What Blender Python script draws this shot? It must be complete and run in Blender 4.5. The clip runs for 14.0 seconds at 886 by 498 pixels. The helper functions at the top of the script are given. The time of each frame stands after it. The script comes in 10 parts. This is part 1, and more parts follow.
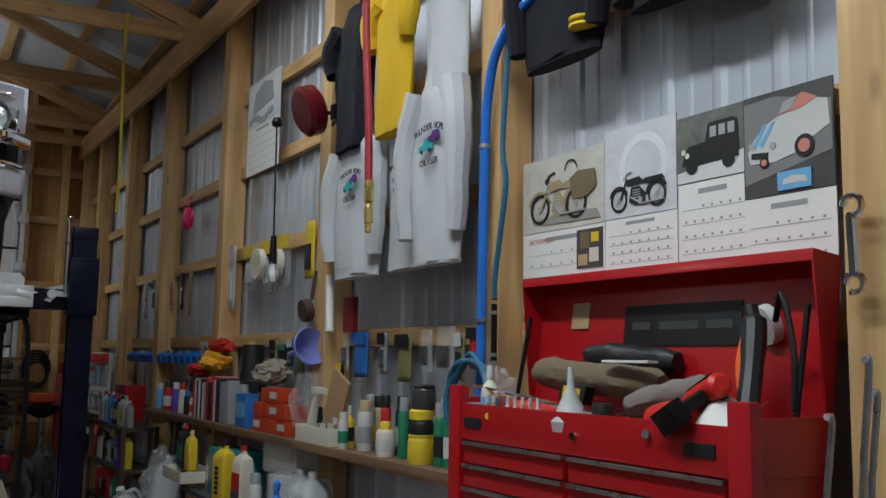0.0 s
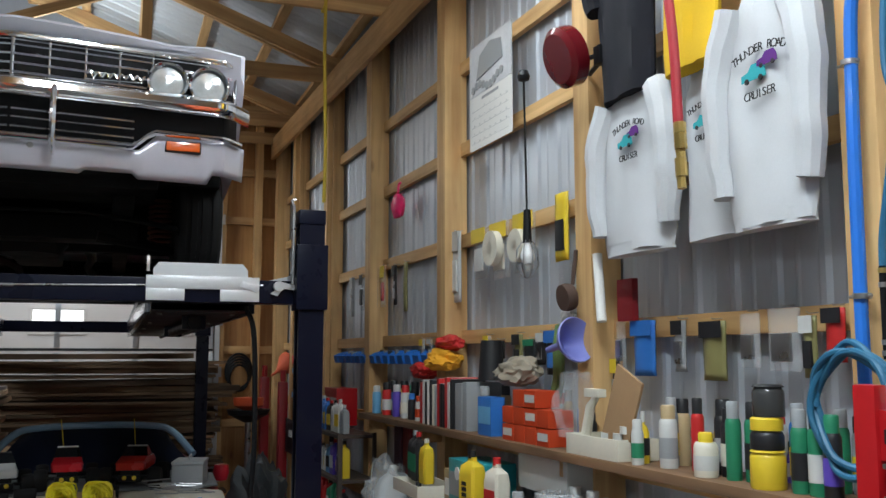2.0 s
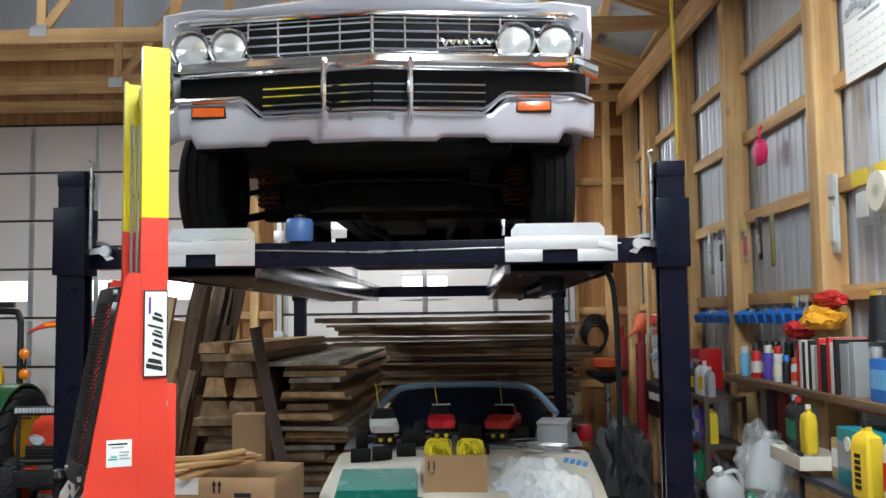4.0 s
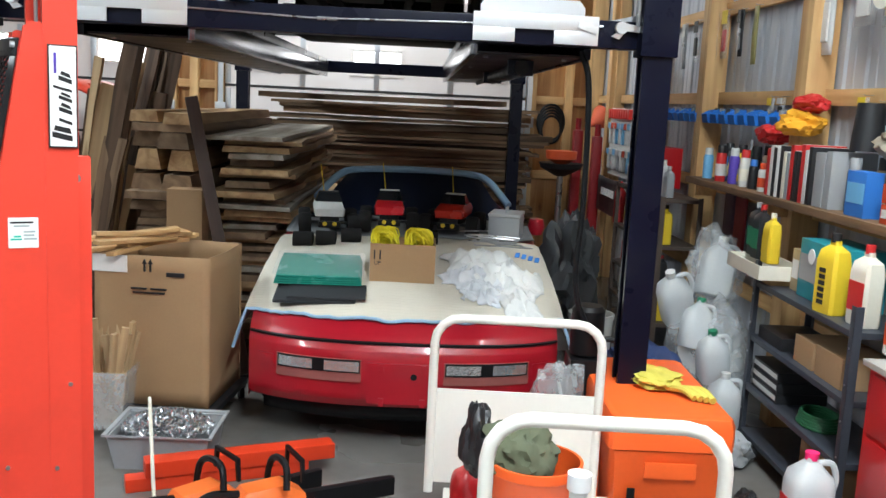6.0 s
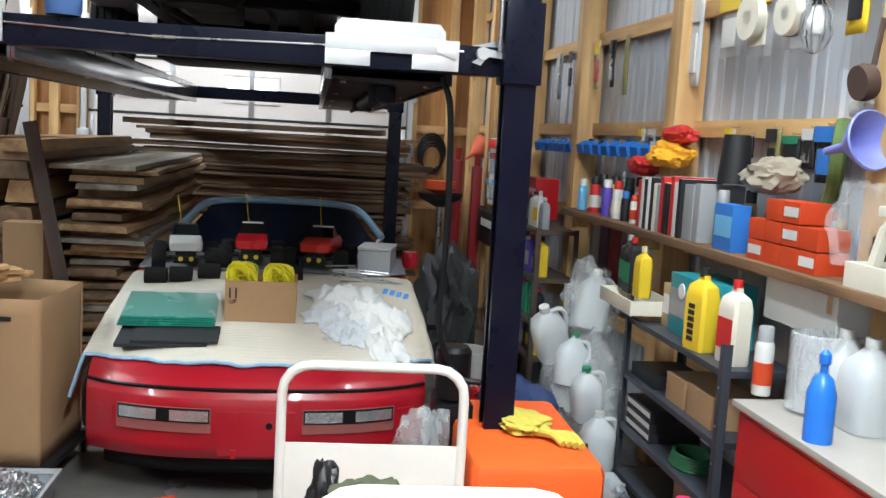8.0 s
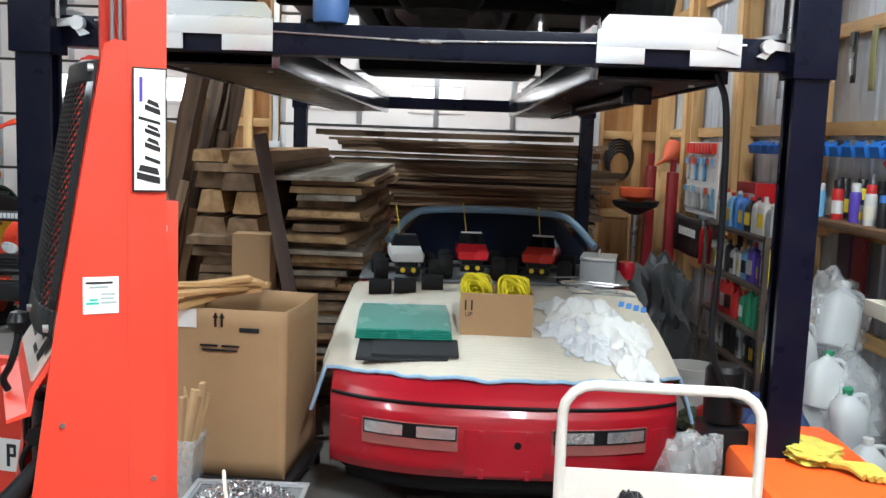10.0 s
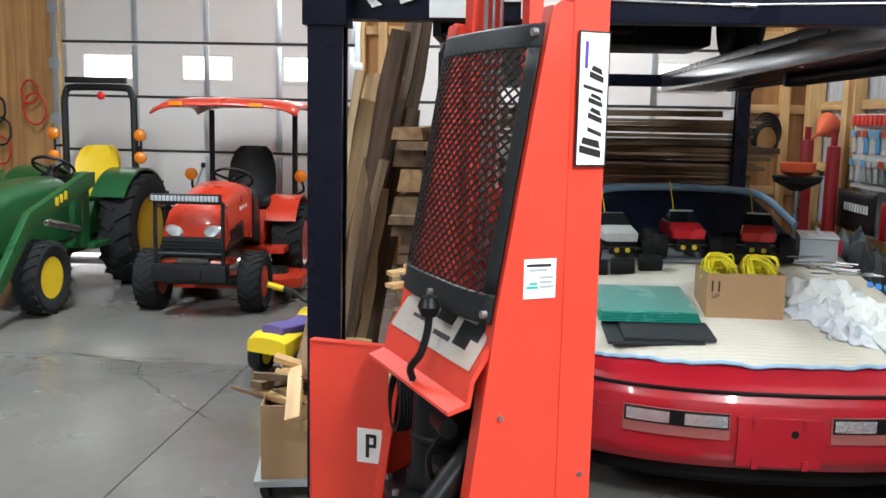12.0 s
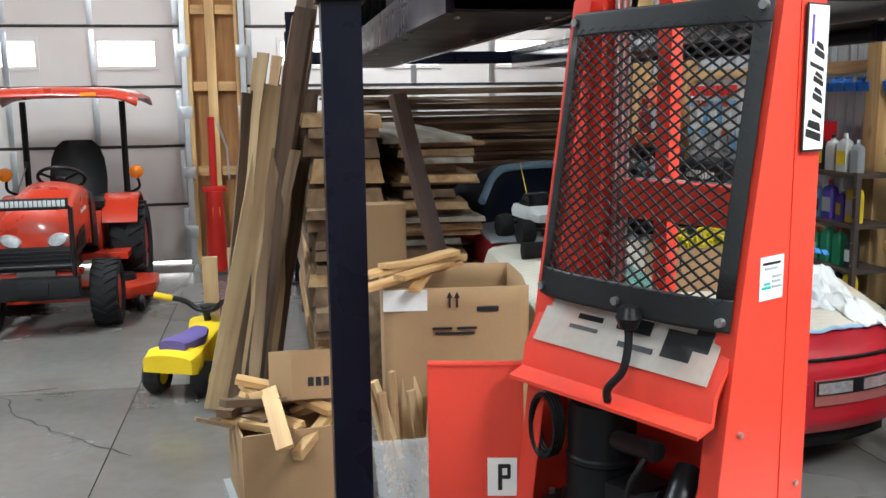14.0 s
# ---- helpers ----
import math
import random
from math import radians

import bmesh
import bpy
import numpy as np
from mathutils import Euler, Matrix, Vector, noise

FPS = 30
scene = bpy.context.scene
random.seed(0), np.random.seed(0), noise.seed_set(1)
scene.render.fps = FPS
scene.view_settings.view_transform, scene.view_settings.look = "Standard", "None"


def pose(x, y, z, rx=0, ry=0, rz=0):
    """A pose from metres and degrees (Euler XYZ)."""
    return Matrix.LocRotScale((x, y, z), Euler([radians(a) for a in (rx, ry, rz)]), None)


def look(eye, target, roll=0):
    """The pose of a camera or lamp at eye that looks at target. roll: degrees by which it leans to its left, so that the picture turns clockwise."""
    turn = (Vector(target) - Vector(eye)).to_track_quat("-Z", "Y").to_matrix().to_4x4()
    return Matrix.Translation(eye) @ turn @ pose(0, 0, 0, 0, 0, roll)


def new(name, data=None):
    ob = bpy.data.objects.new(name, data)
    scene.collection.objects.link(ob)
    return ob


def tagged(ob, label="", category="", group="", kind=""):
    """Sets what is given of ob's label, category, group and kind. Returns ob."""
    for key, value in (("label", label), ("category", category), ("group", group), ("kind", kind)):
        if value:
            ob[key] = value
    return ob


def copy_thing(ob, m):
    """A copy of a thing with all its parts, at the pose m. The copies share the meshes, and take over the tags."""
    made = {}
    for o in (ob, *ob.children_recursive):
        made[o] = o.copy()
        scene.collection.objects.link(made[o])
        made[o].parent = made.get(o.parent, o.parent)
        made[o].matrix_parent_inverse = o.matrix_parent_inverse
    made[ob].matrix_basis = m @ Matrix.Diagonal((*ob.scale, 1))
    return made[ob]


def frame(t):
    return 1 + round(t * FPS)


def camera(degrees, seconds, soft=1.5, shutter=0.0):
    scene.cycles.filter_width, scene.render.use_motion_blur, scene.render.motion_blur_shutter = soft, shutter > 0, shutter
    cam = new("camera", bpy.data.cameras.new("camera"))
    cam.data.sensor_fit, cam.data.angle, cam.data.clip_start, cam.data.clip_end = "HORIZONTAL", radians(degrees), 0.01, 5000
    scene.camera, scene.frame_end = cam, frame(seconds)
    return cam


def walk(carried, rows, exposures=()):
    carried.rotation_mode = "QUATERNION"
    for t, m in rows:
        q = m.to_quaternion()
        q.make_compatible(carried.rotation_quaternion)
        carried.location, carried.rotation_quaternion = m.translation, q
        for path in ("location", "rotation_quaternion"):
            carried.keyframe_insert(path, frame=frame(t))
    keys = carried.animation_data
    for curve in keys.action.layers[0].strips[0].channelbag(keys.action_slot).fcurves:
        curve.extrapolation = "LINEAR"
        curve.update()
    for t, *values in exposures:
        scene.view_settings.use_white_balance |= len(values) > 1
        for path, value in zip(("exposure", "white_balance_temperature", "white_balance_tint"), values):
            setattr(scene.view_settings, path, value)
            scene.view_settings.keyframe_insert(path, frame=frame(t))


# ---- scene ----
cam = camera(51.3, 14.0)
EXPOSURES = [(0.0, -2.2), (0.7, -1.85), (1.5, -1.5), (3.0, -0.75), (4.2, -0.4), (6.3, -0.15), (8.0, -0.1), (11.0, 0.05), (14.0, 0.05)]
PATH = [
    (0, (1.12, 0.364, 1.724), (2.103, 2.09, 1.963), 1.0),
    (0.5, (1.132, 0.584, 1.713), (2.026, 2.356, 1.959), 0.6),
    (1, (1.151, 0.863, 1.722), (1.975, 2.67, 1.955), 1.0),
    (1.5, (1.121, 1.112, 1.698), (1.836, 2.97, 1.887), 2.3),
    (2, (1.02, 1.325, 1.705), (1.686, 3.197, 1.939), 0.0),
    (2.5, (1.003, 1.443, 1.721), (1.38, 3.393, 1.955), 0.6),
    (3, (0.995, 1.445, 1.724), (1.099, 3.424, 1.997), 0.4),
    (3.5, (0.991, 1.473, 1.722), (0.965, 3.457, 1.968), 0.0),
    (4, (1.002, 1.51, 1.702), (0.938, 3.503, 1.857), -0.7),
    (4.2, (1.005, 1.519, 1.685), (0.956, 3.516, 1.791), -0.4),
    (6.3, (0.945, 1.96, 1.706), (1.006, 3.929, 1.361), 2.9),
    (6.5, (0.938, 2.003, 1.705), (0.999, 3.97, 1.345), 2.2),
    (7, (0.987, 2.09, 1.7), (1.025, 4.05, 1.306), 3.7),
    (7.5, (1.076, 2.147, 1.708), (1.269, 4.113, 1.395), 4.5),
    (8, (1.124, 2.144, 1.709), (1.409, 4.11, 1.471), 3.3),
    (8.5, (1.058, 2.16, 1.698), (1.122, 4.143, 1.445), 4.1),
    (8.7, (0.989, 2.174, 1.703), (0.978, 4.159, 1.459), 2.5),
    (10.8, (0.395, 2.455, 1.659), (0.377, 4.442, 1.435), 1.9),
    (11, (0.291, 2.455, 1.661), (0.292, 4.444, 1.459), 1.5),
    (11.5, (0.019, 2.441, 1.65), (-0.047, 4.421, 1.381), 0.4),
    (12, (-0.19, 2.509, 1.626), (-0.336, 4.484, 1.346), 1.2),
    (12.5, (-0.38, 2.625, 1.631), (-0.462, 4.608, 1.38), 0.2),
    (13, (-0.566, 2.704, 1.625), (-0.395, 4.673, 1.319), 0.9),
    (13.5, (-0.817, 2.727, 1.643), (-0.547, 4.685, 1.333), -1.7),
    (14, (-1.057, 2.845, 1.641), (-0.702, 4.787, 1.32), -0.7),
]
walk(cam, [(t, look(eye, target, roll)) for t, eye, target, roll in PATH], EXPOSURES)

# ---------------------------------------------------------------- daylight: an assumed wide open door, unseen behind the camera, pale sky outside
world = bpy.data.worlds.new("sky")
scene.world = world
world.use_nodes = True
sky = world.node_tree.nodes.new("ShaderNodeTexSky")
sky.sky_type, sky.sun_disc, sky.sun_elevation, sky.sun_rotation = "NISHITA", False, radians(40), radians(150)
world.node_tree.links.new(sky.outputs[0], world.node_tree.nodes["Background"].inputs["Color"])
world.node_tree.nodes["Background"].inputs["Strength"].default_value = 0.06
sun = new("sun", bpy.data.lights.new("sun", "SUN"))
sun.data.energy, sun.data.angle, sun.data.color = 1.2, radians(12), (1.0, 0.96, 0.9)
sun.matrix_basis = look((-20, 10, 30), (0, 12, 0))


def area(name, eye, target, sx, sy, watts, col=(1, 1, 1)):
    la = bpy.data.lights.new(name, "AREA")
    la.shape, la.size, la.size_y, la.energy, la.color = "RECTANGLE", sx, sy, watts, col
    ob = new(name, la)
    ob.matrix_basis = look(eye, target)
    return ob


# Lamp added in the assumed door opening; stands in for its sky light.
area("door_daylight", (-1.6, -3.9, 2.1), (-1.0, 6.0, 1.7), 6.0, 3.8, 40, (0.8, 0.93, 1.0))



def added_strip_light(x, y, z, length, watts, up):
    """An added, unseen shop light, white reflector and two tubes: the light they give."""
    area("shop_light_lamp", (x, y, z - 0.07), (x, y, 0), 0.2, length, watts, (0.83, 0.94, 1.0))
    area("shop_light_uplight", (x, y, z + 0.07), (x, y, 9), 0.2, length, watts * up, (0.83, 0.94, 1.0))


# Unseen lights, added to brighten wall, roof, tractors and the right back door.
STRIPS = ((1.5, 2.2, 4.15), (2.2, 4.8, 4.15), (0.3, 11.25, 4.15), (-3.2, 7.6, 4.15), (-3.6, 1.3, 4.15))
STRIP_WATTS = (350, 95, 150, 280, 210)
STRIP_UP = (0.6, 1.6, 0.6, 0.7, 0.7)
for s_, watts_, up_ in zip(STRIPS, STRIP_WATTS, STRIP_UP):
    added_strip_light(*s_, 2.3, watts_, up_)

# ---------------------------------------------------------------- materials
def material(name, col, rough=0.5, metal=0.0, var=0.15, scale=6.0, bump=0.1, fine=60.0, coat=0.0, spread=0.0, stretch=(1, 1, 1),
             stain=None, stain_amt=0.0, stain_scale=1.5, alpha=1.0, trans=0.0, ior=1.45, rvar=0.12, island=False, spec=0.5):
    """A painted, moulded or raw surface: base colour that wanders at two scales, gloss that wanders with it, fine relief, optional stains."""
    ma = bpy.data.materials.new(name)
    ma.use_nodes = True
    nt, N = ma.node_tree, ma.node_tree.nodes
    bs = N["Principled BSDF"]
    L = nt.links.new
    co = N.new("ShaderNodeTexCoord")
    mp = N.new("ShaderNodeMapping")
    mp.inputs["Scale"].default_value = stretch
    L(co.outputs["Object"], mp.inputs[0])

    def tex(sc, det=4.0):
        t = N.new("ShaderNodeTexNoise")
        t.inputs["Scale"].default_value, t.inputs["Detail"].default_value = sc, det
        L(mp.outputs[0], t.inputs["Vector"])
        return t.outputs["Fac"]

    def mathn(op, a, b):
        t = N.new("ShaderNodeMath")
        t.operation = op
        for i, s in enumerate((a, b)):
            if isinstance(s, (int, float)):
                t.inputs[i].default_value = s
            else:
                L(s, t.inputs[i])
        return t.outputs[0]

    big, small = tex(scale), tex(fine, 3.0)
    f = mathn("ADD", mathn("MULTIPLY", big, 0.65), mathn("MULTIPLY", small, 0.35))
    v = mathn("ADD", mathn("MULTIPLY", mathn("SUBTRACT", f, 0.5), 2.6 * var), 1.0)
    if spread > 0:
        if island:
            rnd = N.new("ShaderNodeNewGeometry").outputs["Random Per Island"]
        else:
            rnd = N.new("ShaderNodeObjectInfo").outputs["Random"]
        v = mathn("ADD", v, mathn("MULTIPLY", mathn("SUBTRACT", rnd, 0.5), 2 * spread))
    hsv = N.new("ShaderNodeHueSaturation")
    hsv.inputs["Color"].default_value = (*col, 1)
    L(v, hsv.inputs["Value"])
    out = hsv.outputs[0]
    if stain is not None:
        ramp = N.new("ShaderNodeValToRGB")
        ramp.color_ramp.elements[0].position, ramp.color_ramp.elements[1].position = 0.52, 0.72
        L(tex(stain_scale, 8.0), ramp.inputs[0])
        mx = N.new("ShaderNodeMix")
        mx.data_type = "RGBA"
        L(mathn("MULTIPLY", ramp.outputs[0], stain_amt), mx.inputs["Factor"])
        L(out, mx.inputs[6])
        mx.inputs[7].default_value = (*stain, 1)
        out = mx.outputs[2]
    L(out, bs.inputs["Base Color"])
    L(mathn("ADD", mathn("MULTIPLY", mathn("SUBTRACT", big, 0.5), 2 * rvar), rough), bs.inputs["Roughness"])
    bs.inputs["Metallic"].default_value, bs.inputs["Coat Weight"].default_value, bs.inputs["Alpha"].default_value = metal, coat, alpha
    bs.inputs["Specular IOR Level"].default_value = spec
    bs.inputs["Coat Roughness"].default_value = 0.06
    bs.inputs["Transmission Weight"].default_value, bs.inputs["IOR"].default_value = trans, ior
    if bump > 0:
        bp = N.new("ShaderNodeBump")
        bp.inputs["Strength"].default_value, bp.inputs["Distance"].default_value = bump, 0.004
        L(f, bp.inputs["Height"])
        L(bp.outputs[0], bs.inputs["Normal"])
    return ma


def timber(name, col, dark, along, spread=0.08, rough=0.62, knots=0.5, ring=14.0, bump=0.25, island=False):
    """Sawn wood with its grain along one axis: growth lines, a mottled tone and dark knots."""
    ma = bpy.data.materials.new(name)
    ma.use_nodes = True
    nt, N = ma.node_tree, ma.node_tree.nodes
    bs, L = N["Principled BSDF"], ma.node_tree.links.new
    co = N.new("ShaderNodeTexCoord")
    seed = N.new("ShaderNodeNewGeometry").outputs["Random Per Island"] if island else N.new("ShaderNodeObjectInfo").outputs["Random"]
    add = N.new("ShaderNodeVectorMath")
    add.operation = "ADD"
    cmb = N.new("ShaderNodeCombineXYZ")
    ml = N.new("ShaderNodeMath")
    ml.operation = "MULTIPLY"
    ml.inputs[1].default_value = 37.0
    L(seed, ml.inputs[0])
    for i in range(3):
        L(ml.outputs[0], cmb.inputs[i])
    L(co.outputs["Object"], add.inputs[0])
    L(cmb.outputs[0], add.inputs[1])
    mp = N.new("ShaderNodeMapping")
    mp.inputs["Scale"].default_value = [0.06 if a == along else 1.0 for a in "xyz"]
    L(add.outputs[0], mp.inputs[0])
    n1 = N.new("ShaderNodeTexNoise")
    n1.inputs["Scale"].default_value, n1.inputs["Detail"].default_value, n1.inputs["Distortion"].default_value = ring, 5.0, 0.6
    L(mp.outputs[0], n1.inputs["Vector"])
    n2 = N.new("ShaderNodeTexNoise")
    n2.inputs["Scale"].default_value, n2.inputs["Detail"].default_value = 2.2, 3.0
    L(add.outputs[0], n2.inputs["Vector"])
    n3 = N.new("ShaderNodeTexNoise")
    n3.inputs["Scale"].default_value, n3.inputs["Detail"].default_value = 110.0, 2.0
    L(mp.outputs[0], n3.inputs["Vector"])
    vor = N.new("ShaderNodeTexVoronoi")
    mk = N.new("ShaderNodeMapping")
    mk.inputs["Scale"].default_value = [1.6 if a == along else 4.0 for a in "xyz"]
    L(add.outputs[0], mk.inputs[0])
    L(mk.outputs[0], vor.inputs["Vector"])
    vor.inputs["Scale"].default_value = 1.0
    kn = N.new("ShaderNodeValToRGB")
    kn.color_ramp.elements[0].position, kn.color_ramp.elements[1].position = 0.035, 0.1
    kn.color_ramp.elements[0].color, kn.color_ramp.elements[1].color = (1, 1, 1, 1), (0, 0, 0, 1)
    L(vor.outputs["Distance"], kn.inputs[0])
    ramp = N.new("ShaderNodeValToRGB")
    ramp.color_ramp.elements[0].position, ramp.color_ramp.elements[1].position = 0.32, 0.66
    ramp.color_ramp.elements[0].color, ramp.color_ramp.elements[1].color = (*dark, 1), (*col, 1)
    L(n1.outputs["Fac"], ramp.inputs[0])
    hsv = N.new("ShaderNodeHueSaturation")
    L(ramp.outputs[0], hsv.inputs["Color"])
    s = N.new("ShaderNodeMath")
    s.operation = "MULTIPLY_ADD"
    s.inputs[1].default_value, s.inputs[2].default_value = 0.7, 0.65 - spread
    L(n2.outputs["Fac"], s.inputs[0])
    s2 = N.new("ShaderNodeMath")
    s2.operation = "MULTIPLY_ADD"
    s2.inputs[1].default_value = 2 * spread
    L(seed, s2.inputs[0])
    L(s.outputs[0], s2.inputs[2])
    L(s2.outputs[0], hsv.inputs["Value"])
    mx = N.new("ShaderNodeMix")
    mx.data_type = "RGBA"
    kf = N.new("ShaderNodeMath")
    kf.operation = "MULTIPLY"
    kf.inputs[1].default_value = knots
    L(kn.outputs[0], kf.inputs[0])
    L(kf.outputs[0], mx.inputs["Factor"])
    L(hsv.outputs[0], mx.inputs[6])
    mx.inputs[7].default_value = (dark[0] * 0.4, dark[1] * 0.33, dark[2] * 0.3, 1)
    L(mx.outputs[2], bs.inputs["Base Color"])
    bs.inputs["Roughness"].default_value = rough
    bp = N.new("ShaderNodeBump")
    bp.inputs["Strength"].default_value, bp.inputs["Distance"].default_value = bump, 0.003
    L(n3.outputs["Fac"], bp.inputs["Height"])
    L(bp.outputs[0], bs.inputs["Normal"])
    return ma


def glow(name, col, strength):
    ma = bpy.data.materials.new(name)
    ma.use_nodes = True
    N = ma.node_tree.nodes
    bs = N["Principled BSDF"]
    bs.inputs["Base Color"].default_value = (*col, 1)
    bs.inputs["Emission Color"].default_value, bs.inputs["Emission Strength"].default_value = (*col, 1), strength
    return ma


# ---------------------------------------------------------------- mesh helpers
BMS = bmesh.ops


def B():
    return bmesh.new()


def box(bm, lo, hi, bev=0.0, m=None):
    """An axis-aligned block from corner to corner, with its edges eased by bev; m turns or moves it."""
    lo, hi = [min(a, b) for a, b in zip(lo, hi)], [max(a, b) for a, b in zip(lo, hi)]
    v = [bm.verts.new((x, y, z)) for x in (lo[0], hi[0]) for y in (lo[1], hi[1]) for z in (lo[2], hi[2])]
    for q in ((0, 1, 3, 2), (4, 6, 7, 5), (0, 4, 5, 1), (2, 3, 7, 6), (0, 2, 6, 4), (1, 5, 7, 3)):
        bm.faces.new([v[i] for i in q])
    if bev > 0:
        e = {e for w in v for e in w.link_edges}
        r = BMS.bevel(bm, geom=list(e), offset=bev, segments=2, affect="EDGES", profile=0.7)
        v = list({w for w in r["verts"]} | {w for w in v if w.is_valid})
    if m is not None:
        BMS.transform(bm, matrix=m, verts=v)
    return v


def cbox(bm, c, s, bev=0.0, m=None):
    return box(bm, [c[i] - s[i] / 2 for i in range(3)], [c[i] + s[i] / 2 for i in range(3)], bev, m)


def ring(bm, centre, u, w, r, n):
    return [bm.verts.new(centre + u * (r * math.cos(2 * math.pi * i / n)) + w * (r * math.sin(2 * math.pi * i / n))) for i in range(n)]


def tube(bm, pts, r, n=8, closed=False, caps=True):
    """A round bar along points; r is one radius or one for each point."""
    pts = [Vector(p) for p in pts]
    rs = r if isinstance(r, (list, tuple)) else [r] * len(pts)
    rings, u = [], None
    for i, p in enumerate(pts):
        a = pts[i - 1] if i else (pts[-1] if closed else p)
        b = pts[(i + 1) % len(pts)] if (i < len(pts) - 1 or closed) else p
        d = (b - a).normalized()
        if u is None:
            u = d.orthogonal().normalized()
        u = (u - d * u.dot(d)).normalized()
        rings.append(ring(bm, p, u, d.cross(u), rs[i], n))
    k = len(rings)
    for i in range(k if closed else k - 1):
        a, b = rings[i], rings[(i + 1) % k]
        for j in range(n):
            bm.faces.new((a[j], a[(j + 1) % n], b[(j + 1) % n], b[j]))
    if caps and not closed:
        bm.faces.new(rings[0][::-1])
        bm.faces.new(rings[-1])


def cyl(bm, p, q, r, n=16, r2=None):
    tube(bm, [p, q], [r, r if r2 is None else r2], n)


def smooth_path(pts, k=6):
    """Points on a smooth curve through the ones given."""
    P = [Vector(p) for p in pts]
    P = [2 * P[0] - P[1], *P, 2 * P[-1] - P[-2]]
    out = []
    for i in range(1, len(P) - 2):
        for j in range(k):
            t = j / k
            a, b, c, d = P[i - 1], P[i], P[i + 1], P[i + 2]
            out.append(0.5 * (2 * b + (c - a) * t + (2 * a - 5 * b + 4 * c - d) * t * t + (3 * b - a - 3 * c + d) * t ** 3))
    return [*out, P[-2]]


def lathe(bm, prof, c=(0, 0, 0), n=20, m=None):
    """A turned body: (radius, height) pairs round an upright axis."""
    c, rows = Vector(c), []
    for r, z in prof:
        rows.append([bm.verts.new((c.x + r * math.cos(2 * math.pi * i / n), c.y + r * math.sin(2 * math.pi * i / n), c.z + z)) for i in range(n)] if r > 1e-6 else [bm.verts.new((c.x, c.y, c.z + z))])
    for a, b in zip(rows, rows[1:]):
        for i in range(n):
            j = (i + 1) % n
            f = [a[i % len(a)], a[j % len(a)], b[j % len(b)], b[i % len(b)]]
            f = [w for k, w in enumerate(f) if w not in f[:k]]
            if len(f) > 2:
                bm.faces.new(f)
    for row, flip in ((rows[0], True), (rows[-1], False)):
        if len(row) > 2:
            bm.faces.new(row[::-1] if flip else row)
    if m is not None:
        BMS.transform(bm, matrix=m, verts=[w for row in rows for w in row])


def prism(bm, poly, a, b, axis="x", bev=0.0, m=None):
    """A polygon pushed along an axis from a to b. poly is in the two other axes, in order."""
    def place(u, v, w):
        return {"x": (w, u, v), "y": (u, w, v), "z": (u, v, w)}[axis]
    p, q = [bm.verts.new(place(u, v, a)) for u, v in poly], [bm.verts.new(place(u, v, b)) for u, v in poly]
    fs = [bm.faces.new(p), bm.faces.new(q[::-1])]
    for i in range(len(p)):
        j = (i + 1) % len(p)
        fs.append(bm.faces.new((p[j], p[i], q[i], q[j])))
    vs = p + q
    BMS.recalc_face_normals(bm, faces=fs)
    if bev > 0:
        r = BMS.bevel(bm, geom=list({e for f in fs for e in f.edges}), offset=bev, segments=2, affect="EDGES", profile=0.7)
        vs = list({w for w in r["verts"]} | {w for w in vs if w.is_valid})
    if m is not None:
        BMS.transform(bm, matrix=m, verts=vs)


def grid(bm, nu, nv, fn, m=None):
    """A sheet of nu x nv cells through fn(s, t), both from 0 to 1."""
    v = [[bm.verts.new(fn(i / nu, j / nv)) for j in range(nv + 1)] for i in range(nu + 1)]
    for i in range(nu):
        for j in range(nv):
            bm.faces.new((v[i][j], v[i + 1][j], v[i + 1][j + 1], v[i][j + 1]))
    if m is not None:
        BMS.transform(bm, matrix=m, verts=[w for r in v for w in r])
    return v


def loft(bm, sections, closed=True, caps=True):
    """A skin over sections, each a list of as many points."""
    rows = [[bm.verts.new(p) for p in s] for s in sections]
    n = len(rows[0])
    for a, b in zip(rows, rows[1:]):
        for i in range(n if closed else n - 1):
            j = (i + 1) % n
            bm.faces.new((a[i], a[j], b[j], b[i]))
    if caps and closed:
        bm.faces.new(rows[0][::-1])
        bm.faces.new(rows[-1])


def mesh_of(bm, name, material, smooth=True):
    BMS.recalc_face_normals(bm, faces=bm.faces)
    me = bpy.data.meshes.new(name)
    bm.to_mesh(me)
    bm.free()
    me.materials.append(material)
    if smooth:
        me.shade_smooth()
        me.set_sharp_from_angle(angle=radians(35))
    return me


def part(name, bm, material, parent=None, label="", m=None, smooth=True, kind=""):
    ob = new(name, mesh_of(bm, name, material, smooth))
    if parent is not None:
        ob.parent = parent
    if m is not None:
        ob.matrix_basis = m
    return tagged(ob, label, kind=kind)


def thing(name, label, category, group="", m=None):
    """The Empty at a thing's base, which holds its parts."""
    ob = new(name)
    ob.empty_display_size = 0.05
    if m is not None:
        ob.matrix_basis = m
    return tagged(ob, label, category, group)


def solo(name, bm, material, label, category, group="", m=None, smooth=True, kind=""):
    """A thing of one piece."""
    return tagged(part(name, bm, material, None, label, m, smooth), category=category, group=group, kind=kind)


def solidify(ob, t):
    md = ob.modifiers.new("thick", "SOLIDIFY")
    md.thickness = t
    return ob


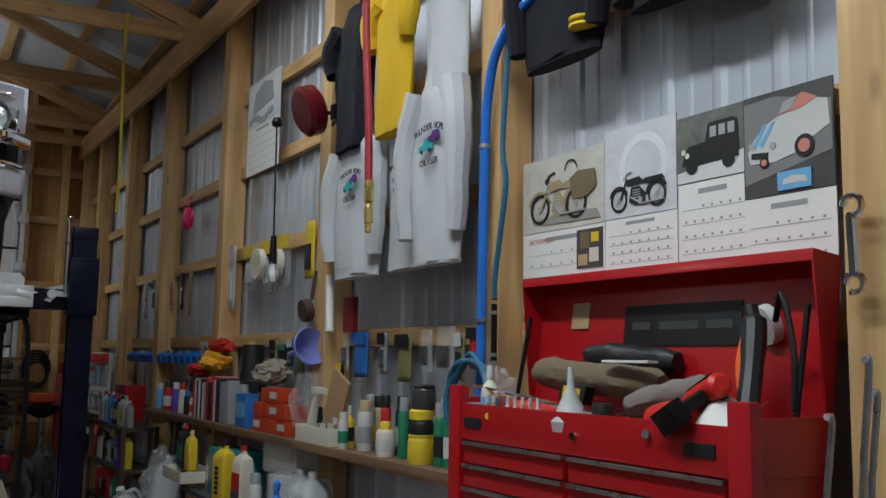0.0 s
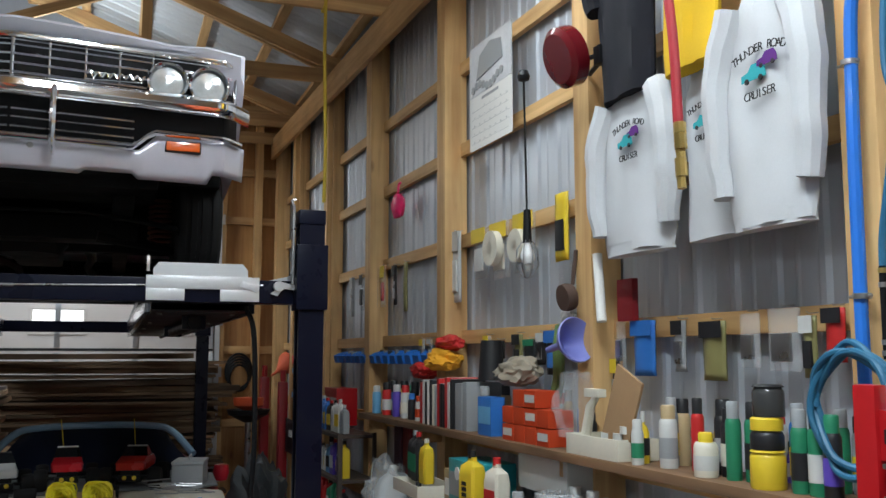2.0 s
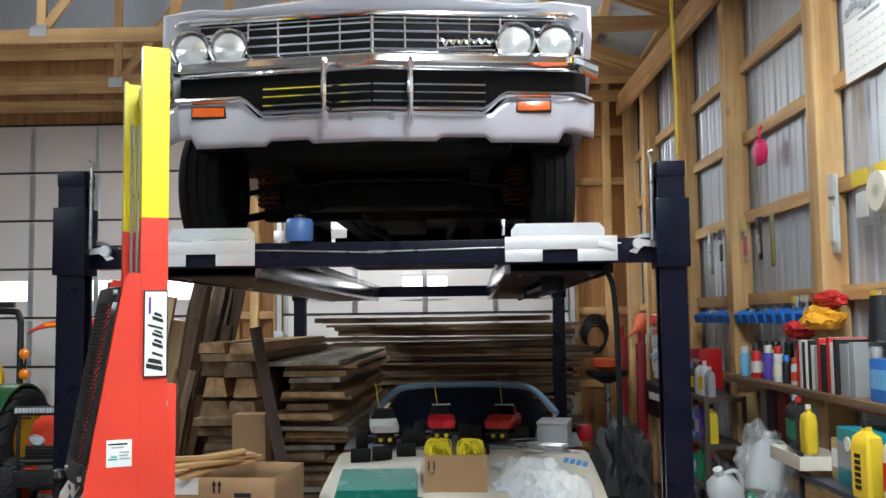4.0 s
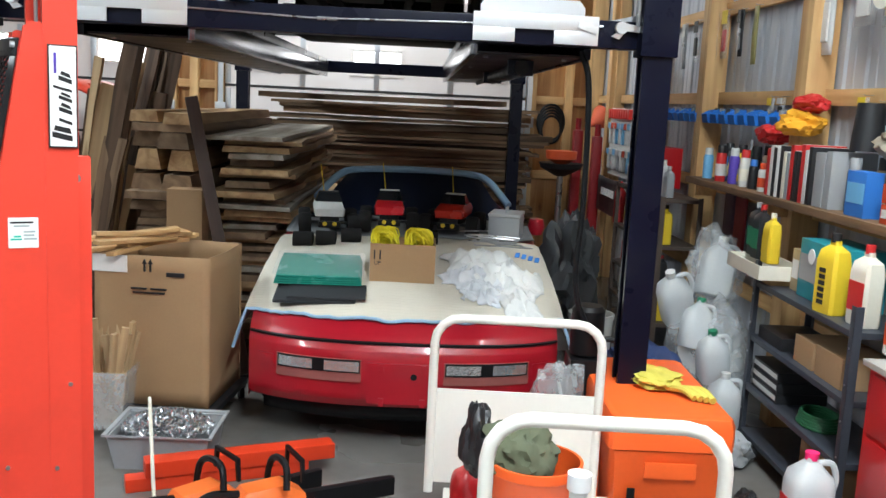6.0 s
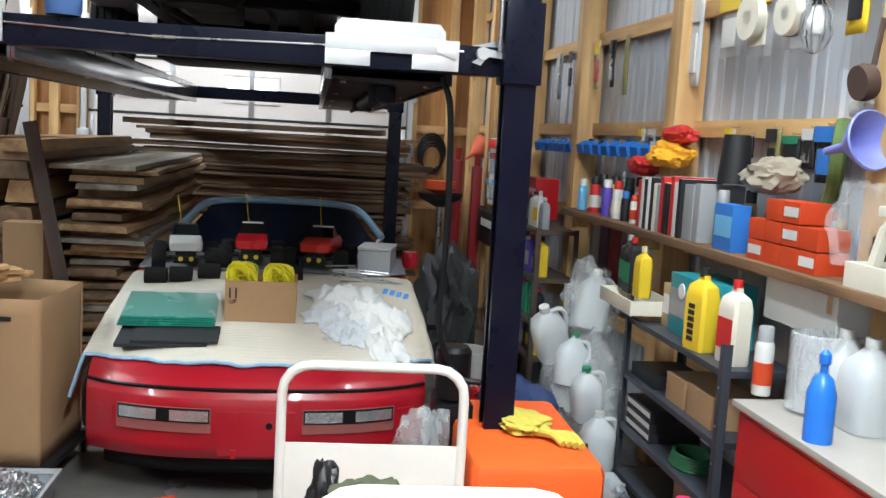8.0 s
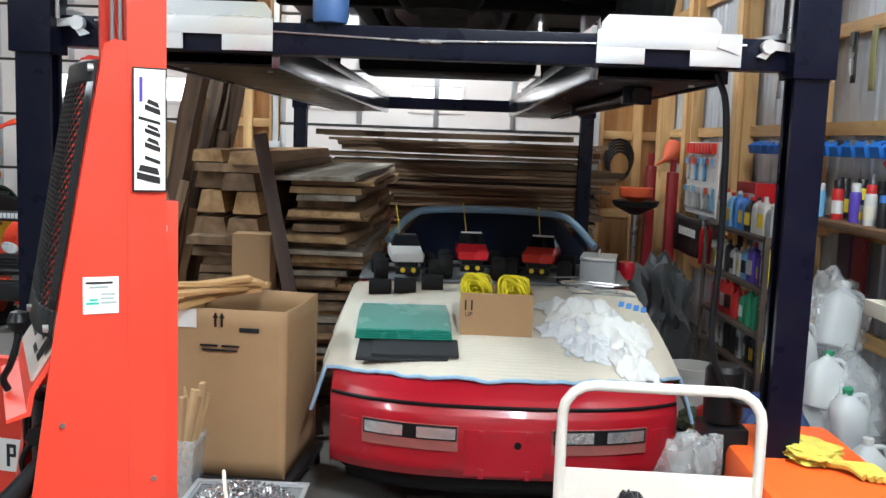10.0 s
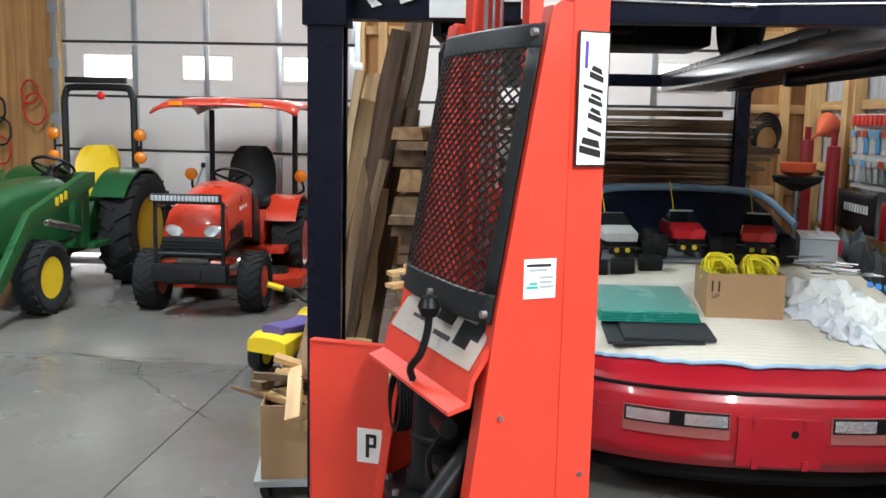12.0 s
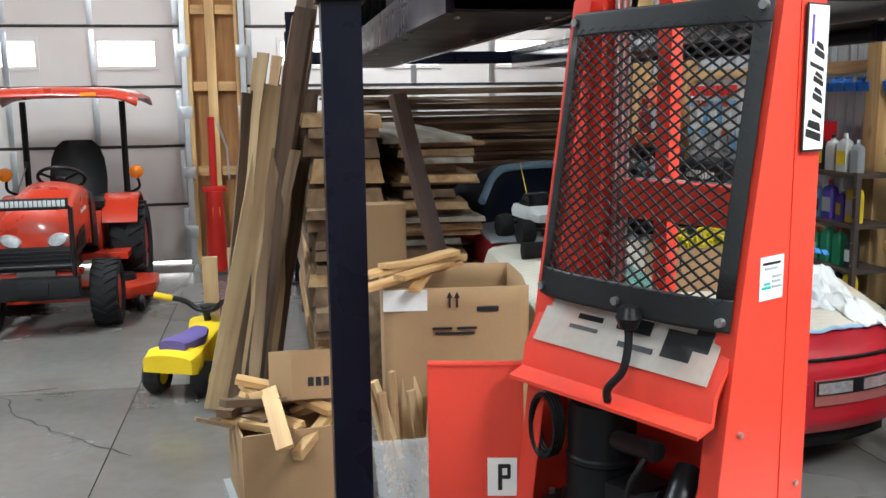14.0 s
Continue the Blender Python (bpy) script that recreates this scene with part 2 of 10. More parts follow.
def writing(text, size, material, parent, m, name="lettering", squeeze=1.0, depth=0.001, label="", shear=0.0):
    """Raised letters in the built-in font, turned into a mesh: along local x, upright local y, facing local z."""
    cu = bpy.data.curves.new(name, "FONT")
    cu.body, cu.size, cu.extrude, cu.align_x, cu.align_y, cu.shear = text, size, depth, "CENTER", "CENTER", shear
    tmp = bpy.data.objects.new(name, cu)
    scene.collection.objects.link(tmp)
    me = bpy.data.meshes.new_from_object(tmp.evaluated_get(bpy.context.evaluated_depsgraph_get()))
    bpy.data.objects.remove(tmp)
    me.materials.clear()
    me.materials.append(material)
    ob = new(name, me)
    if parent is not None:
        ob.parent = parent
    ob.matrix_basis = m @ Matrix.Diagonal((squeeze, 1, 1, 1))
    return tagged(ob, label)


def wob(p, scale=1.0, amp=0.01):
    return noise.noise_vector(Vector(p) * scale) * amp


# ---------------------------------------------------------------- the materials of the place
PINE = timber("pine_framing", (0.7, 0.46, 0.21), (0.5, 0.28, 0.11), "z")
PINE_Y = timber("pine_girt", (0.68, 0.44, 0.2), (0.47, 0.26, 0.1), "y")
PINE_X = timber("pine_truss", (0.66, 0.42, 0.19), (0.45, 0.25, 0.1), "x")
PLY = timber("plywood", (0.5, 0.27, 0.1), (0.33, 0.15, 0.05), "z", knots=0.7)
STEEL_WALL = material("galvanised_sheet", (0.52, 0.55, 0.6), 0.38, 0.35, var=0.12, scale=1.5, bump=0.06, fine=25, stretch=(1, 1, 0.25), stain=(0.4, 0.42, 0.46), stain_amt=0.4)
ROOF = material("roof_sheet", (0.5, 0.53, 0.56), 0.5, 0.3, var=0.15, scale=1.0, bump=0.05)
CONCRETE = material("concrete_slab", (0.15, 0.14, 0.13), 0.22, 0.0, var=0.28, scale=0.9, bump=0.1, fine=14, stain=(0.09, 0.075, 0.06), stain_amt=0.7, stain_scale=0.8, rvar=0.25)
DOOR_WHITE = material("door_panel_white", (0.72, 0.66, 0.63), 0.5, 0.0, var=0.06, scale=1.5, bump=0.05, stain=(0.6, 0.5, 0.46), stain_amt=0.3)
GALV = material("galvanised_steel", (0.55, 0.56, 0.58), 0.35, 0.9, var=0.15, scale=8, bump=0.08)
SEAL = material("rubber_seal", (0.03, 0.028, 0.028), 0.7)
NAVY = material("navy_enamel", (0.0035, 0.0045, 0.014), 0.3, 0.0, var=0.25, scale=5, bump=0.05, spec=0.22, stain=(0.012, 0.013, 0.02), stain_amt=0.5, stain_scale=6)
BLACK = material("black_plastic", (0.007, 0.007, 0.008), 0.4, 0.0, var=0.3, bump=0.1, spec=0.25)
RUBBER = material("tyre_rubber", (0.013, 0.0125, 0.0125), 0.8, 0.0, var=0.3, scale=20, bump=0.3, spec=0.2)
ALU = material("aluminium_plate", (0.8, 0.81, 0.83), 0.3, 0.75, var=0.06, scale=4, bump=0.04, stretch=(0.2, 1, 1))
CHROME = material("chrome", (0.8, 0.8, 0.82), 0.08, 1.0, var=0.05, bump=0.0, rvar=0.04)
STEEL = material("bare_steel", (0.45, 0.45, 0.46), 0.3, 0.95, var=0.2, scale=15, bump=0.1)
ORANGE = material("stacker_orange", (0.72, 0.052, 0.028), 0.42, 0.0, var=0.1, scale=4, bump=0.06, stain=(0.45, 0.035, 0.02), stain_amt=0.45, stain_scale=3, coat=0.15)
# Light steel tone that stands for the reflections on dark glossy rails.
RUNWAY_SHEEN = material("rail_sheen_steel", (0.26, 0.27, 0.3), 0.16, 0.9, var=0.25, scale=5, bump=0.06, stretch=(1, 0.15, 1), stain=(0.1, 0.1, 0.12), stain_amt=0.5, stain_scale=2.5)
RUNWAY_UNDER = material("maroon_black_undercoat", (0.014, 0.006, 0.008), 0.35, 0.0, var=0.35, scale=4, bump=0.1, spec=0.3)
GLOW_SKY = glow("bright_daylight", (1.0, 1.0, 1.0), 3.2)

TILT_WALL = 1.7
WALL_M = Matrix.Translation((3.1, 5.2, 0)) @ pose(0, 0, 0, 0, 0, TILT_WALL) @ Matrix.Translation((-3.1, -5.2, 0))
BACK_Y = 12.55


def sheet_profile(a, b, period=0.229, rise=0.011):
    """The run of a ribbed sheet: (along, out) pairs."""
    pts, u = [], a
    while u < b:
        for du, h in ((0, 0), (0.07, 0), (0.078, rise * 0.3), (0.09, rise * 0.3), (0.098, 0), (0.155, 0), (0.175, rise), (0.2, rise), (0.22, 0)):
            if u + du <= b:
                pts.append((u + du, h))
        u += period
    return [*pts, (b, 0)]


def ribbed_wall(name, a, b, z0, z1, mat, m, label, axis_y=True):
    bm = B()
    prof = sheet_profile(a, b)
    back = 0.04
    front = [[(x_, u, z) for u, x_ in ((p[0], -p[1]) for p in prof)] for z in (z0, z1)]
    rows = [[bm.verts.new(p) for p in r] for r in front]
    for i in range(len(prof) - 1):
        bm.faces.new((rows[0][i], rows[0][i + 1], rows[1][i + 1], rows[1][i]))
    box(bm, (0.006, a, z0), (back, b, z1))
    ob = part(name, bm, mat, None, label, m, smooth=False)
    return tagged(ob, category="wall", kind="structure")


# floor: one slab with saw-cut joints
bm = B()
box(bm, (-9.5, -4.2, -0.15), (4.2, BACK_Y + 6, -0.02))
slab = tagged(part("floor", bm, CONCRETE, None, "worn grey sealed concrete slab with stains and cracks"), category="floor", kind="structure")
cuts_x, cuts_y = [-9.5, -5.6, -2.3 + 0.42, 1.6, 4.2], [-4.2, 0.4, 4.2, 8.28, 12.0, BACK_Y + 6]
for x0, x1 in zip(cuts_x, cuts_x[1:]):
    for y0, y1 in zip(cuts_y, cuts_y[1:]):
        bm = B()
        box(bm, (x0 + 0.003, y0 + 0.003, -0.02), (x1 - 0.003, y1 - 0.003, 0.0), 0.002)
        part("slab_bay", bm, CONCRETE, slab)
# the forked crack in the bay in front of the tractors
CRACK = material("crack_dirt", (0.02, 0.017, 0.015), 0.9)
for pts, w in ((((-4.6, 8.25), (-3.9, 8.3), (-3.25, 8.36), (-2.93, 8.33), (-2.6, 8.2), (-2.5, 7.95), (-2.3, 7.72), (-2.05, 7.45), (-1.76, 7.17)), 0.008), (((-3.3, 8.42), (-2.9, 8.34), (-2.62, 8.33), (-2.35, 8.36)), 0.012)):
    bm = B()
    P = smooth_path([(x, y, 0.0012) for x, y in pts], 8)
    P = [p + Vector((noise.noise(p * 9) * 0.03, noise.noise(p * 9 + Vector((5, 1, 2))) * 0.03, 0)) for p in P]
    for p, q in zip(P, P[1:]):
        d = (q - p).normalized().cross(Vector((0, 0, 1)))
        wa = w * (0.35 + 0.9 * abs(noise.noise(p * 5)))
        bm.faces.new([bm.verts.new(v) for v in (p - d * wa, q - d * wa, q + d * wa, p + d * wa)])
    part("crack", bm, CRACK, slab, "dark hairline crack")

# east wall: ribbed sheet on girts between posts
east = ribbed_wall("wall_east", -4.2, 13.4, 0.0, 4.6, STEEL_WALL, WALL_M @ pose(3.20, 0, 0), "ribbed galvanised sheet wall on pine framing")
POST_Y = [0.2, 1.79, 3.44, 5.07, 6.88, 8.52, 9.95, 11.4, 12.4]


def framed(name, lo, hi, mat, parent, bev=0.004):
    bm = B()
    box(bm, lo, hi, bev)
    return part(name, bm, mat, parent, m=None)


frame_east = thing("trim_east_framing", "pale pine posts and girts with knots", "framing", m=WALL_M)
frame_east["kind"] = "structure"
for y in POST_Y + [-1.3, -2.9]:
    framed("post", (3.03, y - 0.07, 0), (3.185, y + 0.07, 4.3), PINE, frame_east)
    framed("post", (3.075, y - 0.112, 0), (3.18, y - 0.07, 4.3), PINE, frame_east) if int(y * 10) % 3 == 0 else None
ys = sorted(POST_Y + [-1.3, -2.9, -4.2])
for a, b in zip(ys, ys[1:]):
    for z in (0.6, 1.215, 1.825, 2.435, 3.03, 3.57):
        framed("girt", (3.14, a + 0.072, z - 0.035), (3.178, b - 0.072, z + 0.05), PINE_Y, frame_east, 0.003)
framed("header", (2.985, -4.2, 4.13), (3.028, 13.3, 4.38), PINE_Y, frame_east)
framed("header", (3.03, -4.2, 4.305), (3.185, 13.3, 4.4), PINE_Y, frame_east)

# back wall with two sectional doors
D1, D2 = (-5.2, -1.92), (-1.28, 2.13)
DOOR_H, PANEL = 4.16, 0.59


def wall_block(name, lo, hi, mat, label):
    bm = B()
    box(bm, lo, hi)
    return tagged(part(name, bm, mat, None, label), category="wall", kind="structure")


wall_block("wall_back_mid", (D1[1], BACK_Y + 0.06, 0), (D2[0], BACK_Y + 0.16, 5.2), PLY, "plywood pier between the two sectional doors")
wall_block("wall_back_right", (D2[1], BACK_Y + 0.04, 0), (3.3, BACK_Y + 0.16, 5.2), PLY, "warm plywood panel beside the sectional door")
wall_block("wall_back_left", (-9.5, BACK_Y + 0.06, 0), (D1[0], BACK_Y + 0.16, 5.2), PLY, "plywood wall panel beside the sectional door")
wall_block("wall_back_over_door", (D1[0], BACK_Y + 0.06, DOOR_H), (D1[1], BACK_Y + 0.16, 5.2), PLY, "plywood above the sectional door")
wall_block("wall_back_over_door_two", (D2[0], BACK_Y + 0.06, DOOR_H), (D2[1], BACK_Y + 0.16, 5.2), PLY, "plywood above the second sectional door")
trim = thing("trim_back_studs", "pine studs and blocking of the back wall", "framing")
trim["kind"] = "structure"
for x in (-5.24, -1.86, -1.62, -1.34, 2.2, 2.62, 3.0):
    framed("stud", (x - 0.045, BACK_Y - 0.08, 0), (x + 0.045, BACK_Y + 0.055, 4.9), PINE, trim)
for x0, x1 in ((-1.81, -1.67), (-1.57, -1.39), (2.25, 2.57), (2.67, 2.95)):
    for z in (0.9, 1.75, 2.5, 3.3, 3.9):
        framed("blocking", (x0, BACK_Y - 0.03, z), (x1, BACK_Y + 0.055, z + 0.09), PINE_X, trim)
for z in (4.3, 4.62, 4.95):
    framed("girt", (-9.4, BACK_Y - 0.05, z), (3.0, BACK_Y - 0.012 - 0.075, z + 0.14), PINE_X, trim)


def sectional_door(name, x0, x1, windows):
    """A sectional door: panels with a seal between them, steel stiles, tracks at the sides and a row of windows."""
    d = thing(name, "white sectional garage door with a row of small windows, closed", "garage door")
    d["kind"] = "structure"
    y = BACK_Y
    for k in range(7):
        z0, z1 = 0.03 + k * PANEL, 0.03 + (k + 1) * PANEL - 0.012
        bm = B()
        if k == 3:
            xs = [x0] + [e for w in windows for e in (w, w + 0.57)] + [x1]
            for i in range(0, len(xs), 2):
                box(bm, (xs[i], y, z0 + 0.18), (xs[i + 1], y + 0.05, z0 + 0.46))
            box(bm, (x0, y, z0), (x1, y + 0.05, z0 + 0.18))
            box(bm, (x0, y, z0 + 0.46), (x1, y + 0.05, z1))
        else:
            box(bm, (x0, y, z0), (x1, y + 0.05, z1), 0.004)
        part("panel", bm, DOOR_WHITE, d)
        bm = B()
        box(bm, (x0, y - 0.006, z1 - 0.006), (x1, y + 0.02, z1 + 0.022), 0.002)
        part("seal", bm, SEAL, d)
    n = 4
    for i in range(n + 1):
        x = x0 + 0.03 + (x1 - x0 - 0.06) * i / n
        for k in range(7):
            bm = B()
            box(bm, (x - 0.03, y - 0.016, 0.05 + k * PANEL), (x + 0.03, y - 0.001, 0.02 + (k + 1) * PANEL - 0.03), 0.003)
            part("stile", bm, GALV, d)
    for w in windows:
        win = part("window_frame", window_frame(w, y, 0.03 + 3 * PANEL + 0.18), DOOR_WHITE, d)
        bm = B()
        box(bm, (w + 0.02, y + 0.02, 0.03 + 3 * PANEL + 0.2), (w + 0.55, y + 0.026, 0.03 + 3 * PANEL + 0.44))
        p = part("pane", bm, GLOW_SKY, win, "bright frosted daylight pane")
    for x in (x0 - 0.035, x1 + 0.035):
        bm = B()
        box(bm, (x - 0.03, y - 0.1, 0), (x + 0.03, y - 0.085, 4.3))
        box(bm, (x - 0.03, y - 0.1, 0), (x - 0.024, y - 0.02, 4.3))
        part("track", bm, GALV, d)
        for k in range(7):
            bm = B()
            box(bm, (x - 0.06, y - 0.11, 0.6 * k + 0.28), (x + 0.06, y - 0.09, 0.6 * k + 0.4), 0.004)
            part("hinge_bracket", bm, GALV, d)
    return d


def window_frame(w, y, z):
    bm = B()
    for lo, hi in (((w - 0.02, y - 0.012, z - 0.02), (w + 0.59, y + 0.03, z + 0.012)), ((w - 0.02, y - 0.012, z + 0.268), (w + 0.59, y + 0.03, z + 0.3)),
                   ((w - 0.02, y - 0.012, z + 0.012), (w + 0.015, y + 0.03, z + 0.268)), ((w + 0.555, y - 0.012, z + 0.012), (w + 0.59, y + 0.03, z + 0.268))):
        box(bm, lo, hi, 0.004)
    return bm


sectional_door("door_1", *D1, (-4.96, -3.84, -2.72))
sectional_door("door_2", *D2, (-0.95, 0.14, 1.3))
# daylight in the gap under the doors
for nm, (a, b) in (("backdrop_gap", D1), ("backdrop_gap_two", D2)):
    bm = B()
    box(bm, (a, BACK_Y + 0.02, 0.002), (b, BACK_Y + 0.03, 0.03))
    tagged(part(nm, bm, GLOW_SKY, None, "strip of daylight under the door"), category="daylight", kind="structure")

# the unseen walls behind and to the left, and the assumed open door behind
wall_block("wall_west", (-9.6, -4.2, 0), (-9.5, BACK_Y + 0.1, 5.2), STEEL_WALL, "ribbed steel wall far across the shop")
wall_block("wall_south_left", (-9.5, -4.2, 0), (-4.7, -4.1, 5.2), STEEL_WALL, "unseen steel wall beside the assumed open door")
wall_block("wall_south_right", (1.5, -4.2, 0), (3.6, -4.1, 5.2), STEEL_WALL, "unseen steel wall beside the assumed open door")
wall_block("wall_south_over", (-4.7, -4.2, 4.1), (1.5, -4.1, 5.2), STEEL_WALL, "unseen steel wall above the assumed open door")

# roof: sheet on purlins over timber trusses
SLOPE = 0.36
EAVE_X, EAVE_Z, RIDGE_X = 3.3, 4.55, -3.1


def roof_z(x):
    return EAVE_Z + (EAVE_X - x) * SLOPE if x > RIDGE_X else EAVE_Z + (EAVE_X - 2 * RIDGE_X + x) * SLOPE


bm = B()
for xa, xb in ((EAVE_X, RIDGE_X), (RIDGE_X, -9.6)):
    prof = sheet_profile(-4.2, BACK_Y + 0.1)
    ra = [bm.verts.new((xa, u, roof_z(xa) + 0.1 - h)) for u, h in prof]
    rb = [bm.verts.new((xb, u, roof_z(xb) + 0.1 - h)) for u, h in prof]
    for i in range(len(prof) - 1):
        bm.faces.new((ra[i], ra[i + 1], rb[i + 1], rb[i]))
    m_ = [bm.verts.new(p) for p in ((xa, -4.2, roof_z(xa) + 0.14), (xa, BACK_Y + 0.1, roof_z(xa) + 0.14), (xb, BACK_Y + 0.1, roof_z(xb) + 0.14), (xb, -4.2, roof_z(xb) + 0.14))]
    bm.faces.new(m_)
tagged(part("ceiling", bm, ROOF, None, "ribbed metal roof seen from below", smooth=False), category="ceiling", kind="structure")
bm = B()
prism(bm, [(3.3, 4.6), (-9.6, 4.6), (-9.6, roof_z(-9.6) + 0.1), (RIDGE_X, roof_z(RIDGE_X) + 0.1), (3.3, roof_z(3.3) + 0.1)], BACK_Y + 0.165, BACK_Y + 0.24, "y")
tagged(part("wall_gable_back", bm, STEEL_WALL, None, "sheet metal gable end"), category="wall", kind="structure")
bm = B()
prism(bm, [(3.3, 4.6), (-9.6, 4.6), (-9.6, roof_z(-9.6) + 0.1), (RIDGE_X, roof_z(RIDGE_X) + 0.1), (3.3, roof_z(3.3) + 0.1)], -4.28, -4.205, "y")
tagged(part("wall_gable_front", bm, STEEL_WALL, None, "sheet metal gable end"), category="wall", kind="structure")


def beam_between(p, q, w, h, bev=0.003):
    """A sawn timber from p to q, w wide and h deep, in its own axes with the grain along x."""
    p, q = Vector(p), Vector(q)
    d = q - p
    bm = B()
    cbox(bm, (d.length / 2, 0, 0), (d.length, w, h), bev)
    x = d.normalized()
    y = Vector((0, 1, 0)) if abs(x.y) < 0.9 else Vector((1, 0, 0))
    z = x.cross(y).normalized()
    y = z.cross(x)
    return bm, Matrix.Translation(p) @ Matrix((x, y, z)).transposed().to_4x4()


def truss(y):
    t = thing("trim_roof_truss", "sawn pine roof truss with steel gusset plates", "truss", "roof trusses", Matrix.Translation((0, y, 0)))
    t["kind"] = "structure"
    bars = [((-9.4, 0, 4.45), (3.0, 0, 4.45), 0.14), ((3.1, 0, roof_z(3.1) - 0.1), (RIDGE_X, 0, roof_z(RIDGE_X) - 0.1), 0.14), ((-9.4, 0, roof_z(-9.4) - 0.1), (RIDGE_X, 0, roof_z(RIDGE_X) - 0.1), 0.14)]
    xs = [3.0, 1.2, -0.4, -1.8, -3.1]
    for i, (a, b) in enumerate(zip(xs, xs[1:])):
        bars += [((a, 0, 4.5), (b, 0, roof_z(b) - 0.12), 0.09), ((b, 0, 4.5), (b, 0, roof_z(b) - 0.12), 0.09)] if i % 2 == 0 else [((a, 0, roof_z(a) - 0.12), (b, 0, 4.5), 0.09), ((b, 0, 4.5), (b, 0, roof_z(b) - 0.12), 0.09)]
    for k, (a, b, h) in enumerate(bars):
        bm, m = beam_between((a[0], 0.045 * (k > 2), a[2]), (b[0], 0.045 * (k > 2), b[2]), 0.04, h)
        part("chord" if k < 3 else "web", bm, PINE_X, t, m=m)
    for x in xs[1:]:
        for z in (4.5, roof_z(x) - 0.12):
            bm = B()
            cbox(bm, (x, -0.028, z), (0.16, 0.004, 0.11))
            part("gusset_plate", bm, GALV, t)
    return t


first = truss(8.1)
for y in (-3.0, -0.4, 2.2, 4.9, 10.0, 11.9):
    copy_thing(first, Matrix.Translation((0, y, 0)))
pur = thing("trim_purlins", "sawn purlins under the roof sheets", "purlin")
pur["kind"] = "structure"
for k in range(11):
    x = 3.0 - k * 0.6
    bm = B()
    cbox(bm, (x, (BACK_Y - 4.2) / 2, roof_z(x) + 0.02), (0.09, BACK_Y + 4.1, 0.05))
    part("purlin", bm, PINE_Y, pur)

# ---------------------------------------------------------------- four-post lift
LX = (-0.84, 1.9)
LY = (5.72, 11.3)
LZ = 2.05


